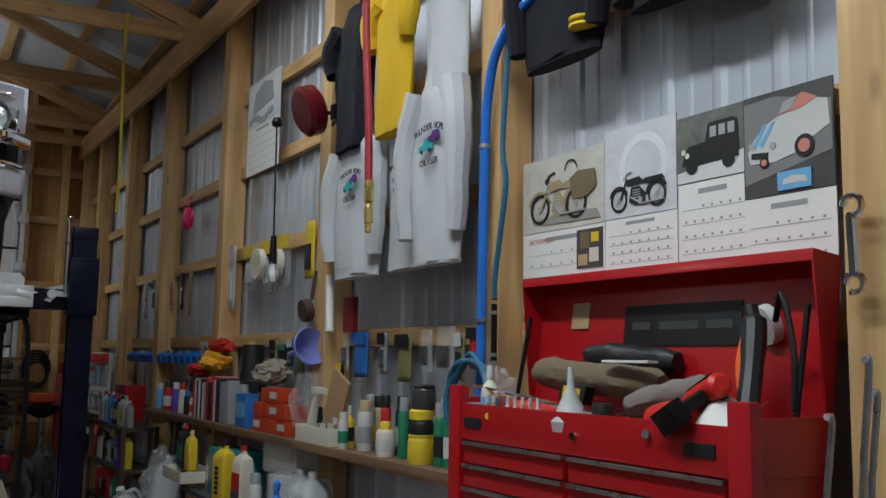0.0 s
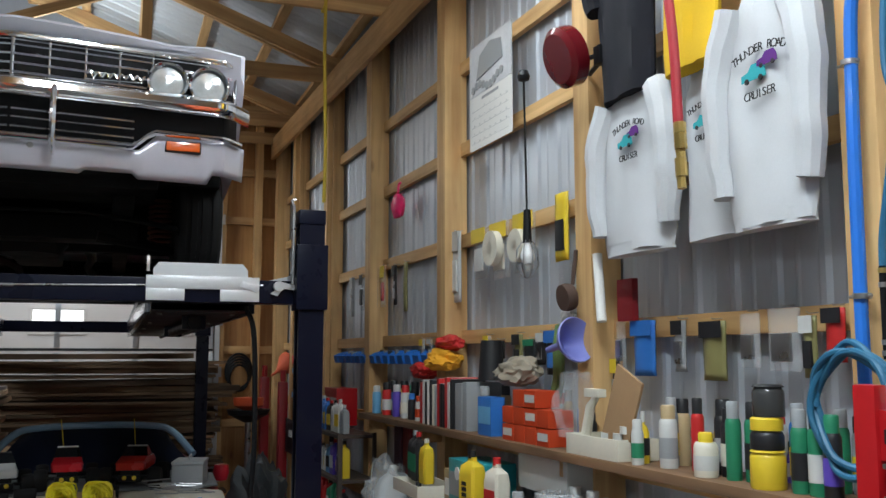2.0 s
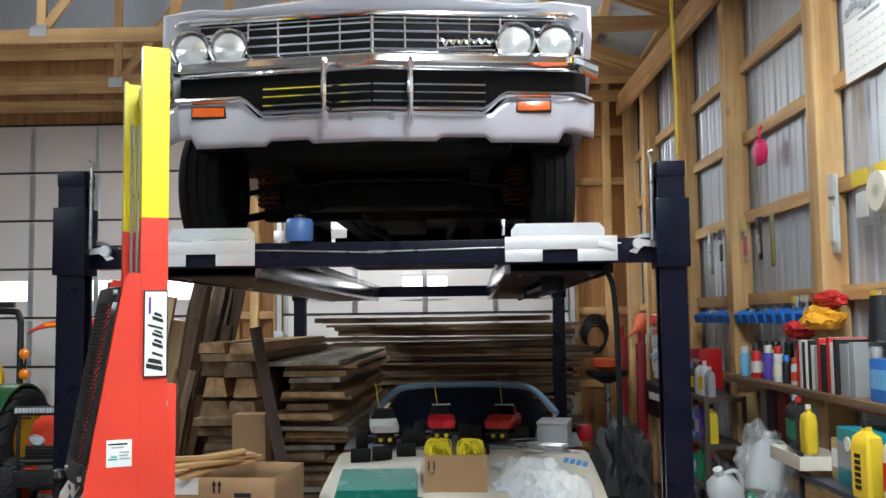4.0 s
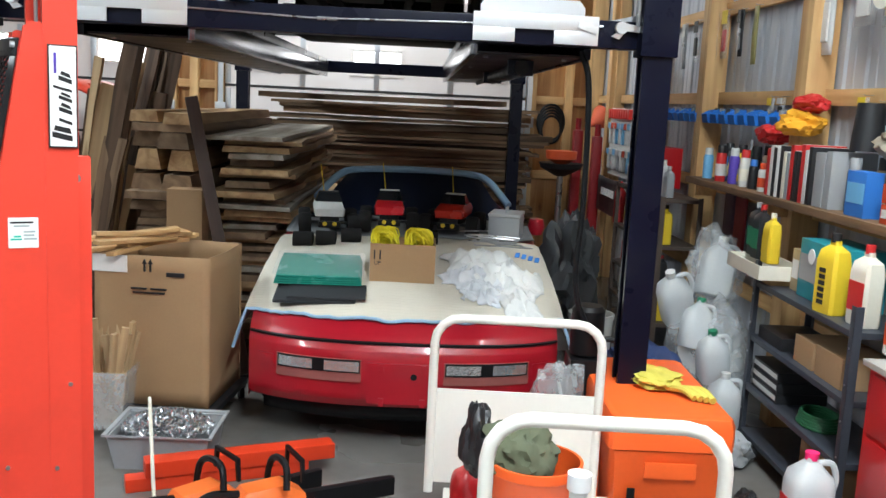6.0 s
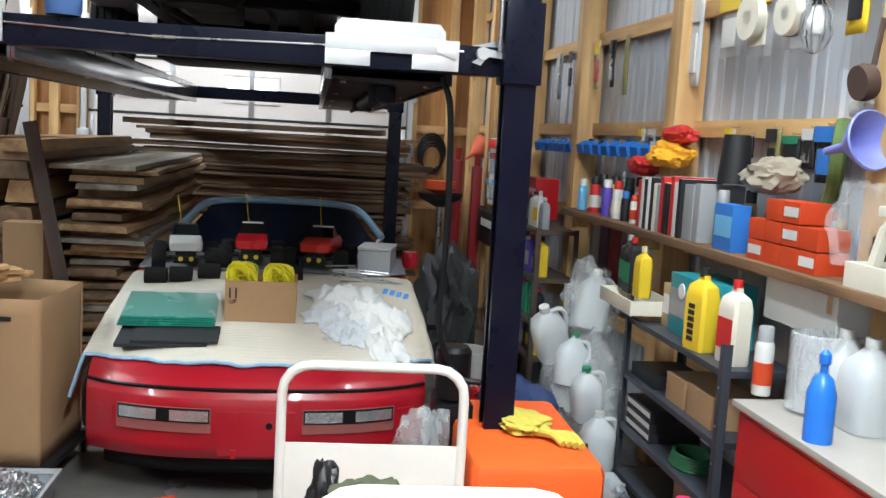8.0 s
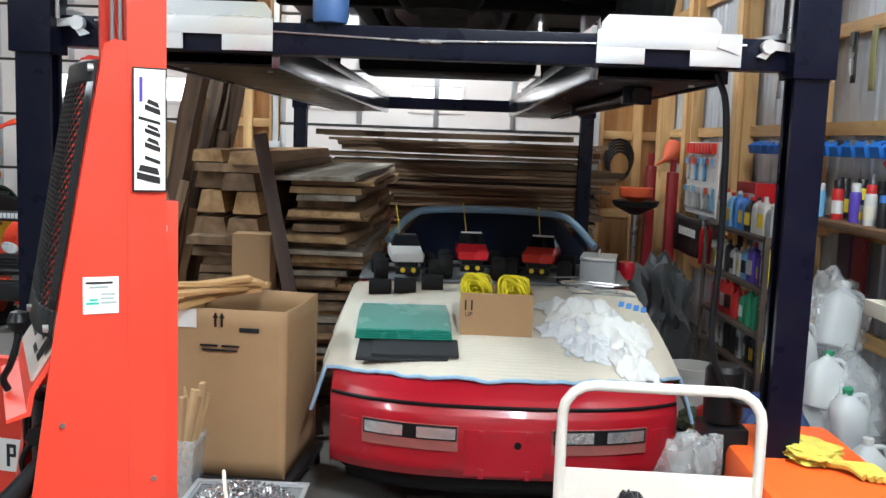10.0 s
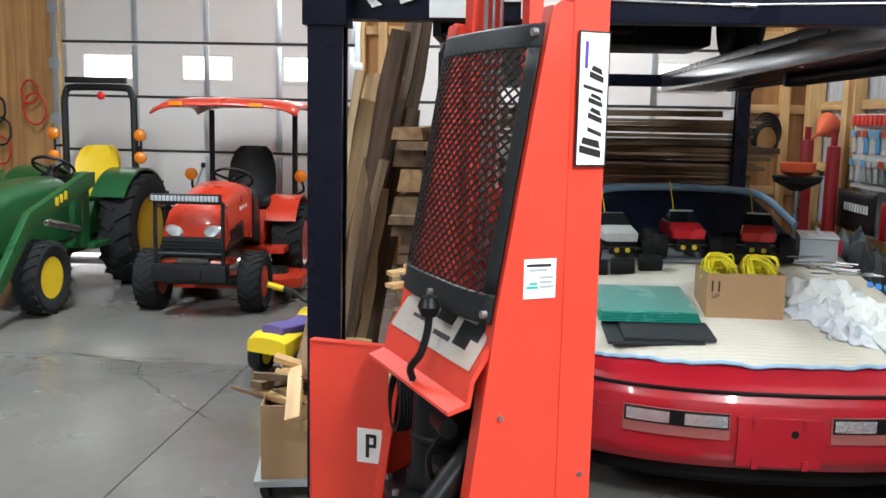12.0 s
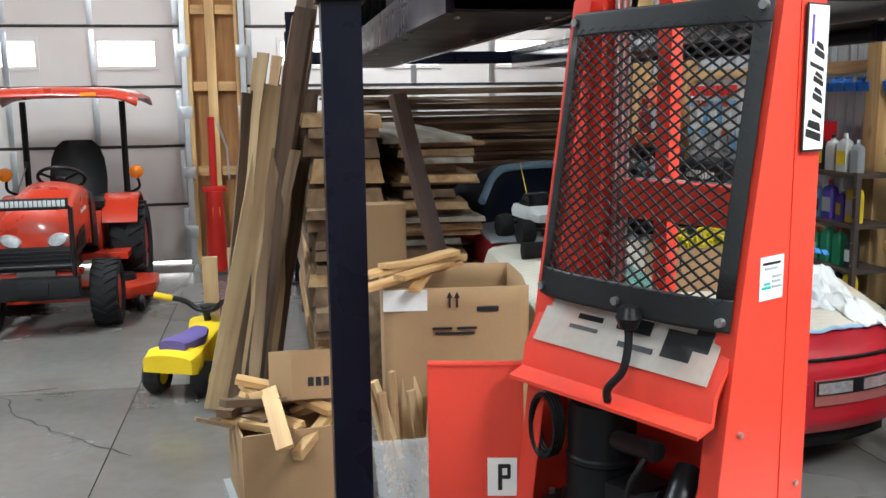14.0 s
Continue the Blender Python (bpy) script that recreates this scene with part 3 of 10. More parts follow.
def four_post_lift():
    lift = thing("four_post_lift", "dark navy four-post car lift raised with a car on it", "car lift")
    for i, x in enumerate(LX):
        for j, y in enumerate(LY):
            s = 1 if i else -1
            bm = B()
            prism(bm, [(-0.06, -0.055), (0.06, -0.055), (0.06, -0.03), (0.05, -0.045), (-0.05, -0.045), (-0.05, 0.045), (0.05, 0.045), (0.06, 0.03), (0.06, 0.055), (-0.06, 0.055)], 0.012, 2.4, "z", m=Matrix.Translation((x, y, 0)) @ pose(0, 0, 0, 0, 0, 180 if i else 0))
            post = part("post", bm, NAVY, lift)
            bm = B()
            box(bm, (x - 0.15, y - 0.13, 0), (x + 0.15, y + 0.13, 0.012), 0.002)
            part("base_plate", bm, NAVY, post)
            bm = B()
            box(bm, (x - 0.064, y - 0.06, 2.34), (x + 0.064, y + 0.06, 2.41), 0.006)
            part("cap", bm, NAVY, post)
            bm = B()
            box(bm, (x - 0.075, y - 0.075, LZ - 0.12), (x + 0.075, y + 0.075, LZ + 0.19), 0.006)
            part("carriage", bm, NAVY, post)
            bm = B()
            cyl(bm, (x - s * 0.09, y - 0.05, LZ), (x - s * 0.09, y - 0.05, 2.43), 0.009)
            tube(bm, [(x - s * 0.09, y - 0.05, 2.42), (x - s * 0.1, y - 0.05, 2.45), (x - s * 0.08, y - 0.05, 2.46)], 0.008)
            part("cable_stud", bm, STEEL, post)
    for j, y in enumerate(LY):
        bm = B()
        box(bm, (LX[0] + 0.07, y + 0.01, LZ - 0.09), (LX[1] - 0.07, y + 0.12, LZ + 0.02), 0.005)
        beam = part("cross_beam", bm, NAVY, lift)
        if j == 0:
            bm = B()
            tube(bm, [(LX[0] + 0.2, y + 0.004, LZ + 0.005), (0.5, y + 0.004, LZ - 0.03), (LX[1] - 0.22, y + 0.004, LZ - 0.005)], 0.004)
            part("cable", bm, STEEL, beam, "thin steel cable")
            bm = B()
            cyl(bm, (0.52, y + 0.002, LZ - 0.03), (0.6, y + 0.002, LZ - 0.03), 0.008)
            part("turnbuckle", bm, STEEL, beam)
    for k, (x0, x1) in enumerate(((-0.49, 0.0), (1.15, 1.66))):
        bm = B()
        box(bm, (x0, LY[0] + 0.13, LZ - 0.02), (x1, LY[1] + 0.3, LZ + 0.03), 0.004)
        ramp = part("runway", bm, NAVY, lift, "dark runway plate")
        inner, outer = (x1 - 0.03, x0) if k == 0 else (x0, x1 - 0.03)
        for xe, mt, lb in ((inner, RUNWAY_SHEEN, "glossy inner side of the runway, lightened for its reflections"), (outer, NAVY, "")):
            bm = B()
            box(bm, (xe, LY[0] + 0.13, LZ - 0.135), (xe + 0.03, LY[1] - 0.02, LZ - 0.021), 0.004)
            part("runway_rail", bm, mt, ramp, lb)
        bm = B()
        box(bm, (x0 + 0.032, LY[0] + 0.16, LZ - 0.128), (x1 - 0.032, LY[1] - 0.03, LZ - 0.118), 0.002)
        part("under_plate", bm, RUNWAY_UNDER, ramp, "dark maroon-black underside plate")
        for y in [LY[0] + 0.35 + 1.25 * n for n in range(5)]:
            for xb in (x0 + 0.08, x1 - 0.08):
                bm = B()
                cyl(bm, (xb, y, LZ - 0.136), (xb, y, LZ - 0.126), 0.012, 8)
                part("bolt", bm, STEEL, ramp)
        if k:
            bm = B()
            cyl(bm, (1.41, LY[0] + 0.5, LZ - 0.165), (1.41, LY[0] + 2.4, LZ - 0.165), 0.035)
            cyl(bm, (1.41, LY[0] + 2.4, LZ - 0.165), (1.41, LY[0] + 4.0, LZ - 0.165), 0.016)
            part("hydraulic_ram", bm, BLACK, ramp)
            for y in (LY[0] + 0.55, LY[0] + 2.3):
                bm = B()
                box(bm, (1.35, y, LZ - 0.2), (1.47, y + 0.04, LZ - 0.13), 0.004)
                part("ram_bracket", bm, NAVY, ramp)
        # bright stop plate on the front end
        bm = B()
        prism(bm, [(x0 + 0.035, LZ - 0.005), (x0 + 0.035, LZ + 0.075), (x0 + 0.06, LZ + 0.105), (x1 - 0.06, LZ + 0.105), (x1 - 0.035, LZ + 0.075), (x1 - 0.035, LZ - 0.005)], LY[0] + 0.135, LY[0] + 0.142, "y")
        part("wheel_stop", bm, ALU, ramp, "bright aluminium wheel stop plate")
        bm = B()
        for lo, hi in (((x0, LZ - 0.03), (x1, LZ + 0.03)), ((x0, LZ - 0.085), (x0 + 0.17, LZ - 0.03)), ((x1 - 0.18, LZ - 0.085), (x1, LZ - 0.03))):
            box(bm, (lo[0], LY[0] - 0.012, lo[1]), (hi[0], LY[0] - 0.004, hi[1]), 0.001)
        part("end_plate", bm, ALU, ramp, "bright aluminium end plate")
    for i, x in enumerate(LX):
        s = 1 if i else -1
        bm = B()
        prism(bm, [(x - s * 0.075, LZ - 0.0), (x - s * 0.13, LZ + 0.01), (x - s * 0.155, LZ - 0.02), (x - s * 0.19, LZ - 0.045), (x - s * 0.155, LZ - 0.055), (x - s * 0.13, LZ - 0.02), (x - s * 0.075, LZ - 0.025)], LY[0] - 0.02, LY[0] - 0.01, "y")
        cyl(bm, (x - s * 0.15, LY[0] - 0.035, LZ - 0.01), (x - s * 0.15, LY[0] - 0.005, LZ - 0.01), 0.025)
        part("lock_arm", bm, ALU, lift, "bright steel lock lever")
        bm = B()
        box(bm, (x - s * 0.24, LY[0] - 0.02, LZ - 0.035), (x - s * 0.32, LY[0] - 0.014, LZ - 0.005), 0.001, Matrix.Translation((x - s * 0.27, 0, LZ)) @ pose(0, 0, 0, 0, 18 * s, 0) @ Matrix.Translation((-x + s * 0.27, 0, -LZ)))
        part("link_tab", bm, ALU, lift)
        bm = B()
        prism(bm, [(x - s * 0.075, LZ + 0.05), (x - s * 0.26, LZ + 0.005), (x - s * 0.075, LZ + 0.005)], LY[0] + 0.06, LY[0] + 0.066, "y")
        part("gusset", bm, ALU, lift)
    # power pack and its hose on the right front post
    bm = B()
    box(bm, (1.66, 5.8, 0.25), (1.82, 5.98, 0.62), 0.01)
    part("pump_tank", bm, BLACK, lift)
    bm = B()
    lathe(bm, [(0.0, 0), (0.07, 0), (0.075, 0.02), (0.075, 0.2), (0.06, 0.22), (0, 0.22)], (1.74, 5.89, 0.63))
    part("pump_motor", bm, BLACK, lift)
    bm = B()
    tube(bm, smooth_path([(1.62, 5.86, LZ - 0.1), (1.66, 5.84, 1.8), (1.67, 5.83, 1.3), (1.66, 5.82, 0.95), (1.74, 5.8, 0.75), (1.84, 5.78, 0.72)], 6), 0.013)
    part("hydraulic_hose", bm, BLACK, lift, "black rubber hydraulic hose")
    return lift


four_post_lift()

# ---------------------------------------------------------------- more materials
SILVER = material("silver_lilac_paint", (0.62, 0.62, 0.7), 0.3, 0.25, var=0.06, scale=3, bump=0.02, coat=0.7, rvar=0.05)
RED_PAINT = material("deep_red_car_paint", (0.36, 0.008, 0.018), 0.32, 0.0, var=0.12, scale=3, bump=0.03, coat=0.6, stain=(0.3, 0.05, 0.05), stain_amt=0.25, rvar=0.08)
LENS = material("headlamp_glass", (0.75, 0.78, 0.8), 0.12, 0.6, var=0.25, scale=30, bump=0.5, fine=90)
FOG_GLASS = material("fog_lamp_glass", (0.6, 0.63, 0.65), 0.12, 0.75, var=0.5, scale=45, bump=0.8, fine=120)
AMBER = material("amber_lens", (0.75, 0.12, 0.01), 0.2, 0.0, var=0.15, scale=30, bump=0.3, coat=0.5)
# near-black for every part under the raised car
DARK = material("near_black_underbody", (0.004, 0.004, 0.004), 0.6, 0.0, var=0.5, scale=9, bump=0.5, spec=0.15)
RUST = material("rusty_spring", (0.13, 0.035, 0.022), 0.7, 0.2, var=0.3)
NAVY_CLOTH = material("navy_cover_cloth", (0.006, 0.01, 0.025), 0.8, var=0.3, scale=5, bump=0.25, fine=120, spec=0.15)
BLUE_TRIM = material("pale_blue_cloth", (0.28, 0.44, 0.6), 0.8, var=0.15, bump=0.3, fine=150)
GREY_CLOTH = material("grey_cloth", (0.2, 0.21, 0.22), 0.85, var=0.2, bump=0.3, fine=150)
CREAM = material("cream_ribbed_blanket", (0.62, 0.57, 0.48), 0.9, var=0.12, scale=4, bump=0.35, fine=140, stain=(0.45, 0.4, 0.33), stain_amt=0.4)
WHITE_P = material("white_plastic", (0.72, 0.72, 0.72), 0.4, var=0.06, bump=0.04)
GLASS_DARK = material("tinted_glass", (0.01, 0.012, 0.014), 0.08, 0.0, var=0.1, bump=0.0, coat=0.5, rvar=0.02)


def wheel(name, parent, c, r, w, rim_r, tyre_mat, rim_mat, lugs=0, side=1):
    """A tyre with grooves and a dished rim, its axle along x."""
    cx, cy, cz = c
    turn = Matrix.Translation(c) @ pose(0, 0, 0, 0, 90, 0)
    bm = B()
    h = w / 2
    prof = [(rim_r, -h * 0.8), (r * 0.86, -h), (r * 0.97, -h * 0.86), (r, -h * 0.7)]
    for g in (-0.45, 0.0, 0.45):
        prof += [(r, h * (g - 0.1)), (r * 0.972, h * (g - 0.09)), (r * 0.972, h * (g + 0.09)), (r, h * (g + 0.1))]
    prof += [(r, h * 0.7), (r * 0.97, h * 0.86), (r * 0.86, h), (rim_r, h * 0.8)]
    lathe(bm, prof, n=36, m=turn)
    for i in range(lugs):
        a = 2 * math.pi * i / lugs
        for s in (-1, 1):
            mm = turn @ pose(0, 0, 0, 0, 0, math.degrees(a) + s * 180 / lugs / 2) @ Matrix.Translation((r, 0, s * h * 0.45)) @ pose(0, 0, 0, s * 28, 0, 0)
            cbox(bm, (0, 0, 0), (r * 0.09, r * 0.13, h * 1.0), 0.0, mm)
    ob = part("wheel", bm, tyre_mat, parent)
    bm = B()
    lathe(bm, [(rim_r, -h * 0.6), (rim_r * 1.03, h * 0.78), (rim_r * 0.9, h * 0.7), (rim_r * 0.8, h * 0.25), (rim_r * 0.45, h * 0.2), (rim_r * 0.35, h * 0.5), (0, h * 0.5)], n=28, m=turn if side > 0 else turn @ pose(0, 0, 0, 180, 0, 0))
    for i in range(5):
        a = 2 * math.pi * i / 5
        p = Vector((rim_r * 0.25 * math.cos(a), rim_r * 0.25 * math.sin(a), side * h * 0.5))
        q = p + Vector((0, 0, side * 0.012))
        cyl(bm, turn @ p, turn @ q, 0.012, 6)
    part("rim", bm, rim_mat, ob)
    return ob


def old_sedan():
    """The raised car: veed chrome front, paired lamps, painted valance, and what shows from below."""
    car = thing("classic_car", "silver-white classic full-size car with chrome grille, raised on the lift", "car")
    cx, yf = 0.57, 5.50
    W = 1.0

    def vee(x, depth=0.13):
        return yf + abs(x - cx) / W * depth + max(0, abs(x - cx) - 0.9) * 1.2

    # hood, fenders, cabin
    bm = B()
    def sec(y, w, zs, zt, crown):
        pts = []
        for k in range(13):
            u = -1 + 2 * k / 12
            pts.append((cx + u * w, y + (abs(u) * 0.13 if y < 6 else 0), zt + crown * (1 - u * u) + (0.03 if abs(abs(u) - 0.92) < 0.09 else 0)))
        return [(cx - w, y + (0.13 if y < 6 else 0), zs), *pts, (cx + w, y + (0.13 if y < 6 else 0), zs)]
    loft(bm, [sec(yf + 0.015, 0.97, 3.03, 3.09, 0.06), sec(yf + 0.03, 0.99, 2.98, 3.1, 0.065), sec(yf + 0.25, 1.0, 2.8, 3.12, 0.07), sec(yf + 0.6, 1.01, 2.66, 3.13, 0.075), sec(yf + 1.5, 1.01, 2.55, 3.15, 0.08), sec(yf + 3.6, 1.01, 2.5, 3.15, 0.05), sec(yf + 5.3, 0.98, 2.55, 3.12, 0.04)])
    part("body", bm, SILVER, car)
    bm = B()
    loft(bm, [[(cx - 0.78, 7.1, 3.2), (cx + 0.78, 7.1, 3.2), (cx + 0.8, 10.2, 3.2), (cx - 0.8, 10.2, 3.2)], [(cx - 0.66, 7.65, 3.6), (cx + 0.66, 7.65, 3.6), (cx + 0.66, 9.2, 3.6), (cx - 0.66, 9.2, 3.6)]])
    part("cabin", bm, GLASS_DARK, car)
    # lower painted valance with a dip for the bumper grille
    bm = B()
    def low(u, v):
        x = cx - 1.0 + 2.0 * u
        d = abs(x - cx)
        top = 2.62 if d < 0.52 else 2.70 if d > 0.6 else 2.62 + (d - 0.52)
        bot = 2.51 + (0.0 if d < 0.3 else 0.02 if d < 0.5 else -0.005 if d < 0.85 else 0.04)
        z = bot + (top - bot) * v
        return (x, vee(x) + 0.015 + 0.05 * (1 - v) ** 2, z)
    grid(bm, 80, 5, low)
    solidify(part("valance", bm, SILVER, car, "painted lower front valance"), 0.01)
    # upper lip of the front in bright metal
    def strip(name, z0, z1, dy, bulge, mat, x0=-0.99, x1=0.99, label="", hoop=None):
        bm = B()
        n = 60
        prof = [(0.02, 0), (0.0, 0.1), (-bulge, 0.35), (-bulge, 0.65), (0.0, 0.9), (0.02, 1)]
        rows = []
        for i in range(n + 1):
            x = cx + x0 + (x1 - x0) * i / n
            rows.append([(x, vee(x) + dy + p, z0 + (z1 - z0) * q + (hoop(x - cx) if hoop else 0)) for p, q in prof])
        loft(bm, rows, closed=True)
        return part(name, bm, mat, car, label)
    strip("hood_lip", 3.055, 3.085, -0.012, 0.006, CHROME, label="bright hood edge moulding")
    strip("bumper", 2.80, 2.885, -0.07, 0.025, CHROME, -1.02, 1.02, "chrome front bumper bar")
    dip = lambda d: 0.0 if abs(d) < 0.5 else 0.075 if abs(d) > 0.58 else (abs(d) - 0.5) / 0.08 * 0.075
    strip("bumper_lower_rail", 2.615, 2.645, -0.04, 0.012, CHROME, -0.99, 0.99, "chrome lower bumper rail", dip)
    # grille: dark behind, bright bars
    bm = B()
    grid(bm, 30, 2, lambda u, v: (cx - 0.96 + 1.92 * u, vee(cx - 0.96 + 1.92 * u) + 0.05, 2.63 + 0.43 * v))
    solidify(part("grille_backing", bm, BLACK, car), 0.01)
    for z in (2.905, 2.945, 2.985, 3.025):
        for s in (-1, 1):
            bm = B()
            tube(bm, [(cx + s * 0.005, yf - 0.005, z), (cx + s * 0.57, vee(cx + 0.57) - 0.005, z)], 0.0065, 6)
            part("grille_bar", bm, CHROME, car)
    for x in (-0.57, -0.43, -0.29, -0.145, 0.0, 0.145, 0.29, 0.43, 0.57):
        bm = B()
        tube(bm, [(cx + x, vee(cx + x) - 0.003, 2.885), (cx + x, vee(cx + x) - 0.003, 3.055)], 0.005 if abs(x) > 0.01 else 0.008, 6)
        part("grille_upright", bm, CHROME, car)
    for z in (2.675, 2.715, 2.75):
        for s in (-1, 1):
            bm = B()
            tube(bm, [(cx + s * 0.005, yf + 0.0, z), (cx + s * 0.5, vee(cx + 0.5) + 0.005, z)], 0.0055, 6)
            part("lower_grille_bar", bm, CHROME, car)
    for x in (-0.20, 0.175):
        bm = B()
        loft(bm, [[(cx + x + a * w, vee(cx + x) - 0.1 + b * 0.03 + off, z) for a, b in ((-1, 1), (-0.7, -0.6), (0, -1), (0.7, -0.6), (1, 1))] for z, w, off in ((2.555, 0.006, 0.03), (2.6, 0.016, 0.0), (2.7, 0.018, -0.01), (2.82, 0.016, -0.005), (2.845, 0.012, 0.005))])
        part("bumper_guard", bm, CHROME, car, "upright chrome bumper guard")
    # paired lamps
    for x in (-0.835, -0.655, 0.635, 0.82):
        c = Vector((cx + x, vee(cx + x) - 0.005, 2.94))
        bm = B()
        lathe(bm, [(0.082, 0), (0.094, 0.0), (0.094, 0.03), (0.088, 0.04), (0.08, 0.035), (0.078, 0.0)], n=28, m=Matrix.Translation(c) @ pose(0, 0, 0, 90, 0, 0))
        ring_ = part("headlamp", bm, CHROME, car, "round headlamp in a chrome ring")
        bm = B()
        lathe(bm, [(0.079, 0.0), (0.07, 0.018), (0.04, 0.028), (0, 0.031)], n=24, m=Matrix.Translation(c) @ pose(0, 0, 0, 90, 0, 0))
        part("lens", bm, LENS, ring_, "ribbed clear glass lens")
    for s in (-1, 1):
        bm = B()
        x0 = cx + s * 0.575
        x1 = cx + s * 0.94
        for z in (2.875, 3.01):
            tube(bm, [(x0, vee(x0) - 0.01, z), (x1, vee(x1) - 0.01, z)], 0.008, 6)
        for z in (2.91, 2.94, 2.97):
            tube(bm, [(x0, vee(x0) + 0.02, z), (x1, vee(x1) + 0.02, z)], 0.004, 6)
        tube(bm, [(x1, vee(x1) - 0.01, 2.875), (x1 + s * 0.01, vee(x1) - 0.01, 3.02)], 0.01, 6)
        part("lamp_surround", bm, CHROME, car)
    for x in (-0.755, 0.715):
        bm = B()
        box(bm, (cx + x - 0.08, vee(cx + x) - 0.004, 2.628), (cx + x + 0.08, vee(cx + x) + 0.04, 2.682), 0.006)
        sig = part("turn_signal", bm, BLACK, car)
        bm = B()
        box(bm, (cx + x - 0.073, vee(cx + x) - 0.012, 2.634), (cx + x + 0.073, vee(cx + x) + 0.0, 2.676), 0.005)
        part("lens", bm, AMBER, sig, "amber turn signal lens")
    for x in (-0.1, 0.085):
        bm = B()
        cyl(bm, (cx + x, vee(cx + x) + 0.0, 2.6), (cx + x, vee(cx + x) + 0.03, 2.6), 0.013, 12)
        part("bolt", bm, STEEL, car)
    # script badge, drawn as a plain bright flourish
    bm = B()
    n = 40
    tube(bm, [(cx + 0.3 + 0.24 * i / n, vee(cx + 0.4) - 0.03 + 0.0001 * i, 2.935 + 0.014 * math.sin(i * 1.15) * (1.6 if i < 5 else 0.8)) for i in range(n + 1)], 0.0045, 6)
    tube(bm, [(cx + 0.29, vee(cx + 0.4) - 0.028, 2.912), (cx + 0.53, vee(cx + 0.4) - 0.028, 2.915)], 0.004, 6)
    part("badge", bm, CHROME, car, "bright script badge")
    # underneath
    for x, side in ((-0.99, -1), (0.80, 1)):
        for y in (6.42, 9.45):
            wheel("wheel", car, (cx + x + 0.04, y, 2.08 + 0.335), 0.335, 0.23, 0.19, RUBBER, STEEL, side=side)
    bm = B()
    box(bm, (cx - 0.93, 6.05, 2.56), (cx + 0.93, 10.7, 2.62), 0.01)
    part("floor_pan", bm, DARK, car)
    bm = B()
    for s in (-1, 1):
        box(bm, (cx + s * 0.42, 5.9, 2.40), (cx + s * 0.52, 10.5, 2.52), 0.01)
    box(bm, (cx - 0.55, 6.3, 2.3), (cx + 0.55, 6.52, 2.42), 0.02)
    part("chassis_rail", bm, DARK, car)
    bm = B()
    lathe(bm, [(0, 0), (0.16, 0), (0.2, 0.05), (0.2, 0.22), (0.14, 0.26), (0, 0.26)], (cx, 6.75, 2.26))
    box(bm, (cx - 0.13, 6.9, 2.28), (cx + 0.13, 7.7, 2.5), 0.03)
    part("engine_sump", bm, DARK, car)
    # solid parts added to close the see-through gaps behind the chassis
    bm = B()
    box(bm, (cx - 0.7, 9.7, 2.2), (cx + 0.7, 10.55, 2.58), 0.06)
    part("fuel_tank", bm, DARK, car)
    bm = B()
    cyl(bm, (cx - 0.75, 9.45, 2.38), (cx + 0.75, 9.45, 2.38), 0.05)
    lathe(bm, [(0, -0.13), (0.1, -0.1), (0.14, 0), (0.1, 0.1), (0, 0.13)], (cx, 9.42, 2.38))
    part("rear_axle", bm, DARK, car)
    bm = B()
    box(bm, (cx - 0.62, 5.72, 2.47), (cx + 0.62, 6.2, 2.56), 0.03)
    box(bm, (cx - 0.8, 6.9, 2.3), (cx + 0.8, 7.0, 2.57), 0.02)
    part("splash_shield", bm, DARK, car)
    for s in (-1, 1):
        bm = B()
        tube(bm, [(cx + s * 0.66 + 0.055 * math.cos(k * 0.6), 6.42 + 0.055 * math.sin(k * 0.6), 2.32 + 0.0026 * k) for k in range(90)], 0.009, 6)
        part("coil_spring", bm, RUST, car, "rusty red-brown coil spring")
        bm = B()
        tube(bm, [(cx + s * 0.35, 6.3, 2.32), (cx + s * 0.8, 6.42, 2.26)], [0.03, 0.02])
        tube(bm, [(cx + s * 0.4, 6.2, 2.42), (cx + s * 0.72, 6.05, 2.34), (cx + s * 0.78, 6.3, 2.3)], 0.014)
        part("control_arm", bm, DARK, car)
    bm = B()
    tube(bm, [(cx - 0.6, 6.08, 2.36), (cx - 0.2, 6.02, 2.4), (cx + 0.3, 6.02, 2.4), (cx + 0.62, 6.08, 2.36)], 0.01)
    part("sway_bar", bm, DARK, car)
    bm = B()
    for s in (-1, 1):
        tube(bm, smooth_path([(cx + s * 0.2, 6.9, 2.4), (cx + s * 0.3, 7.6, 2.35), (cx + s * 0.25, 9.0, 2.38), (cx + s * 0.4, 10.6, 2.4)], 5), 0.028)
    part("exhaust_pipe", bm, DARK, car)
    return car


old_sedan()


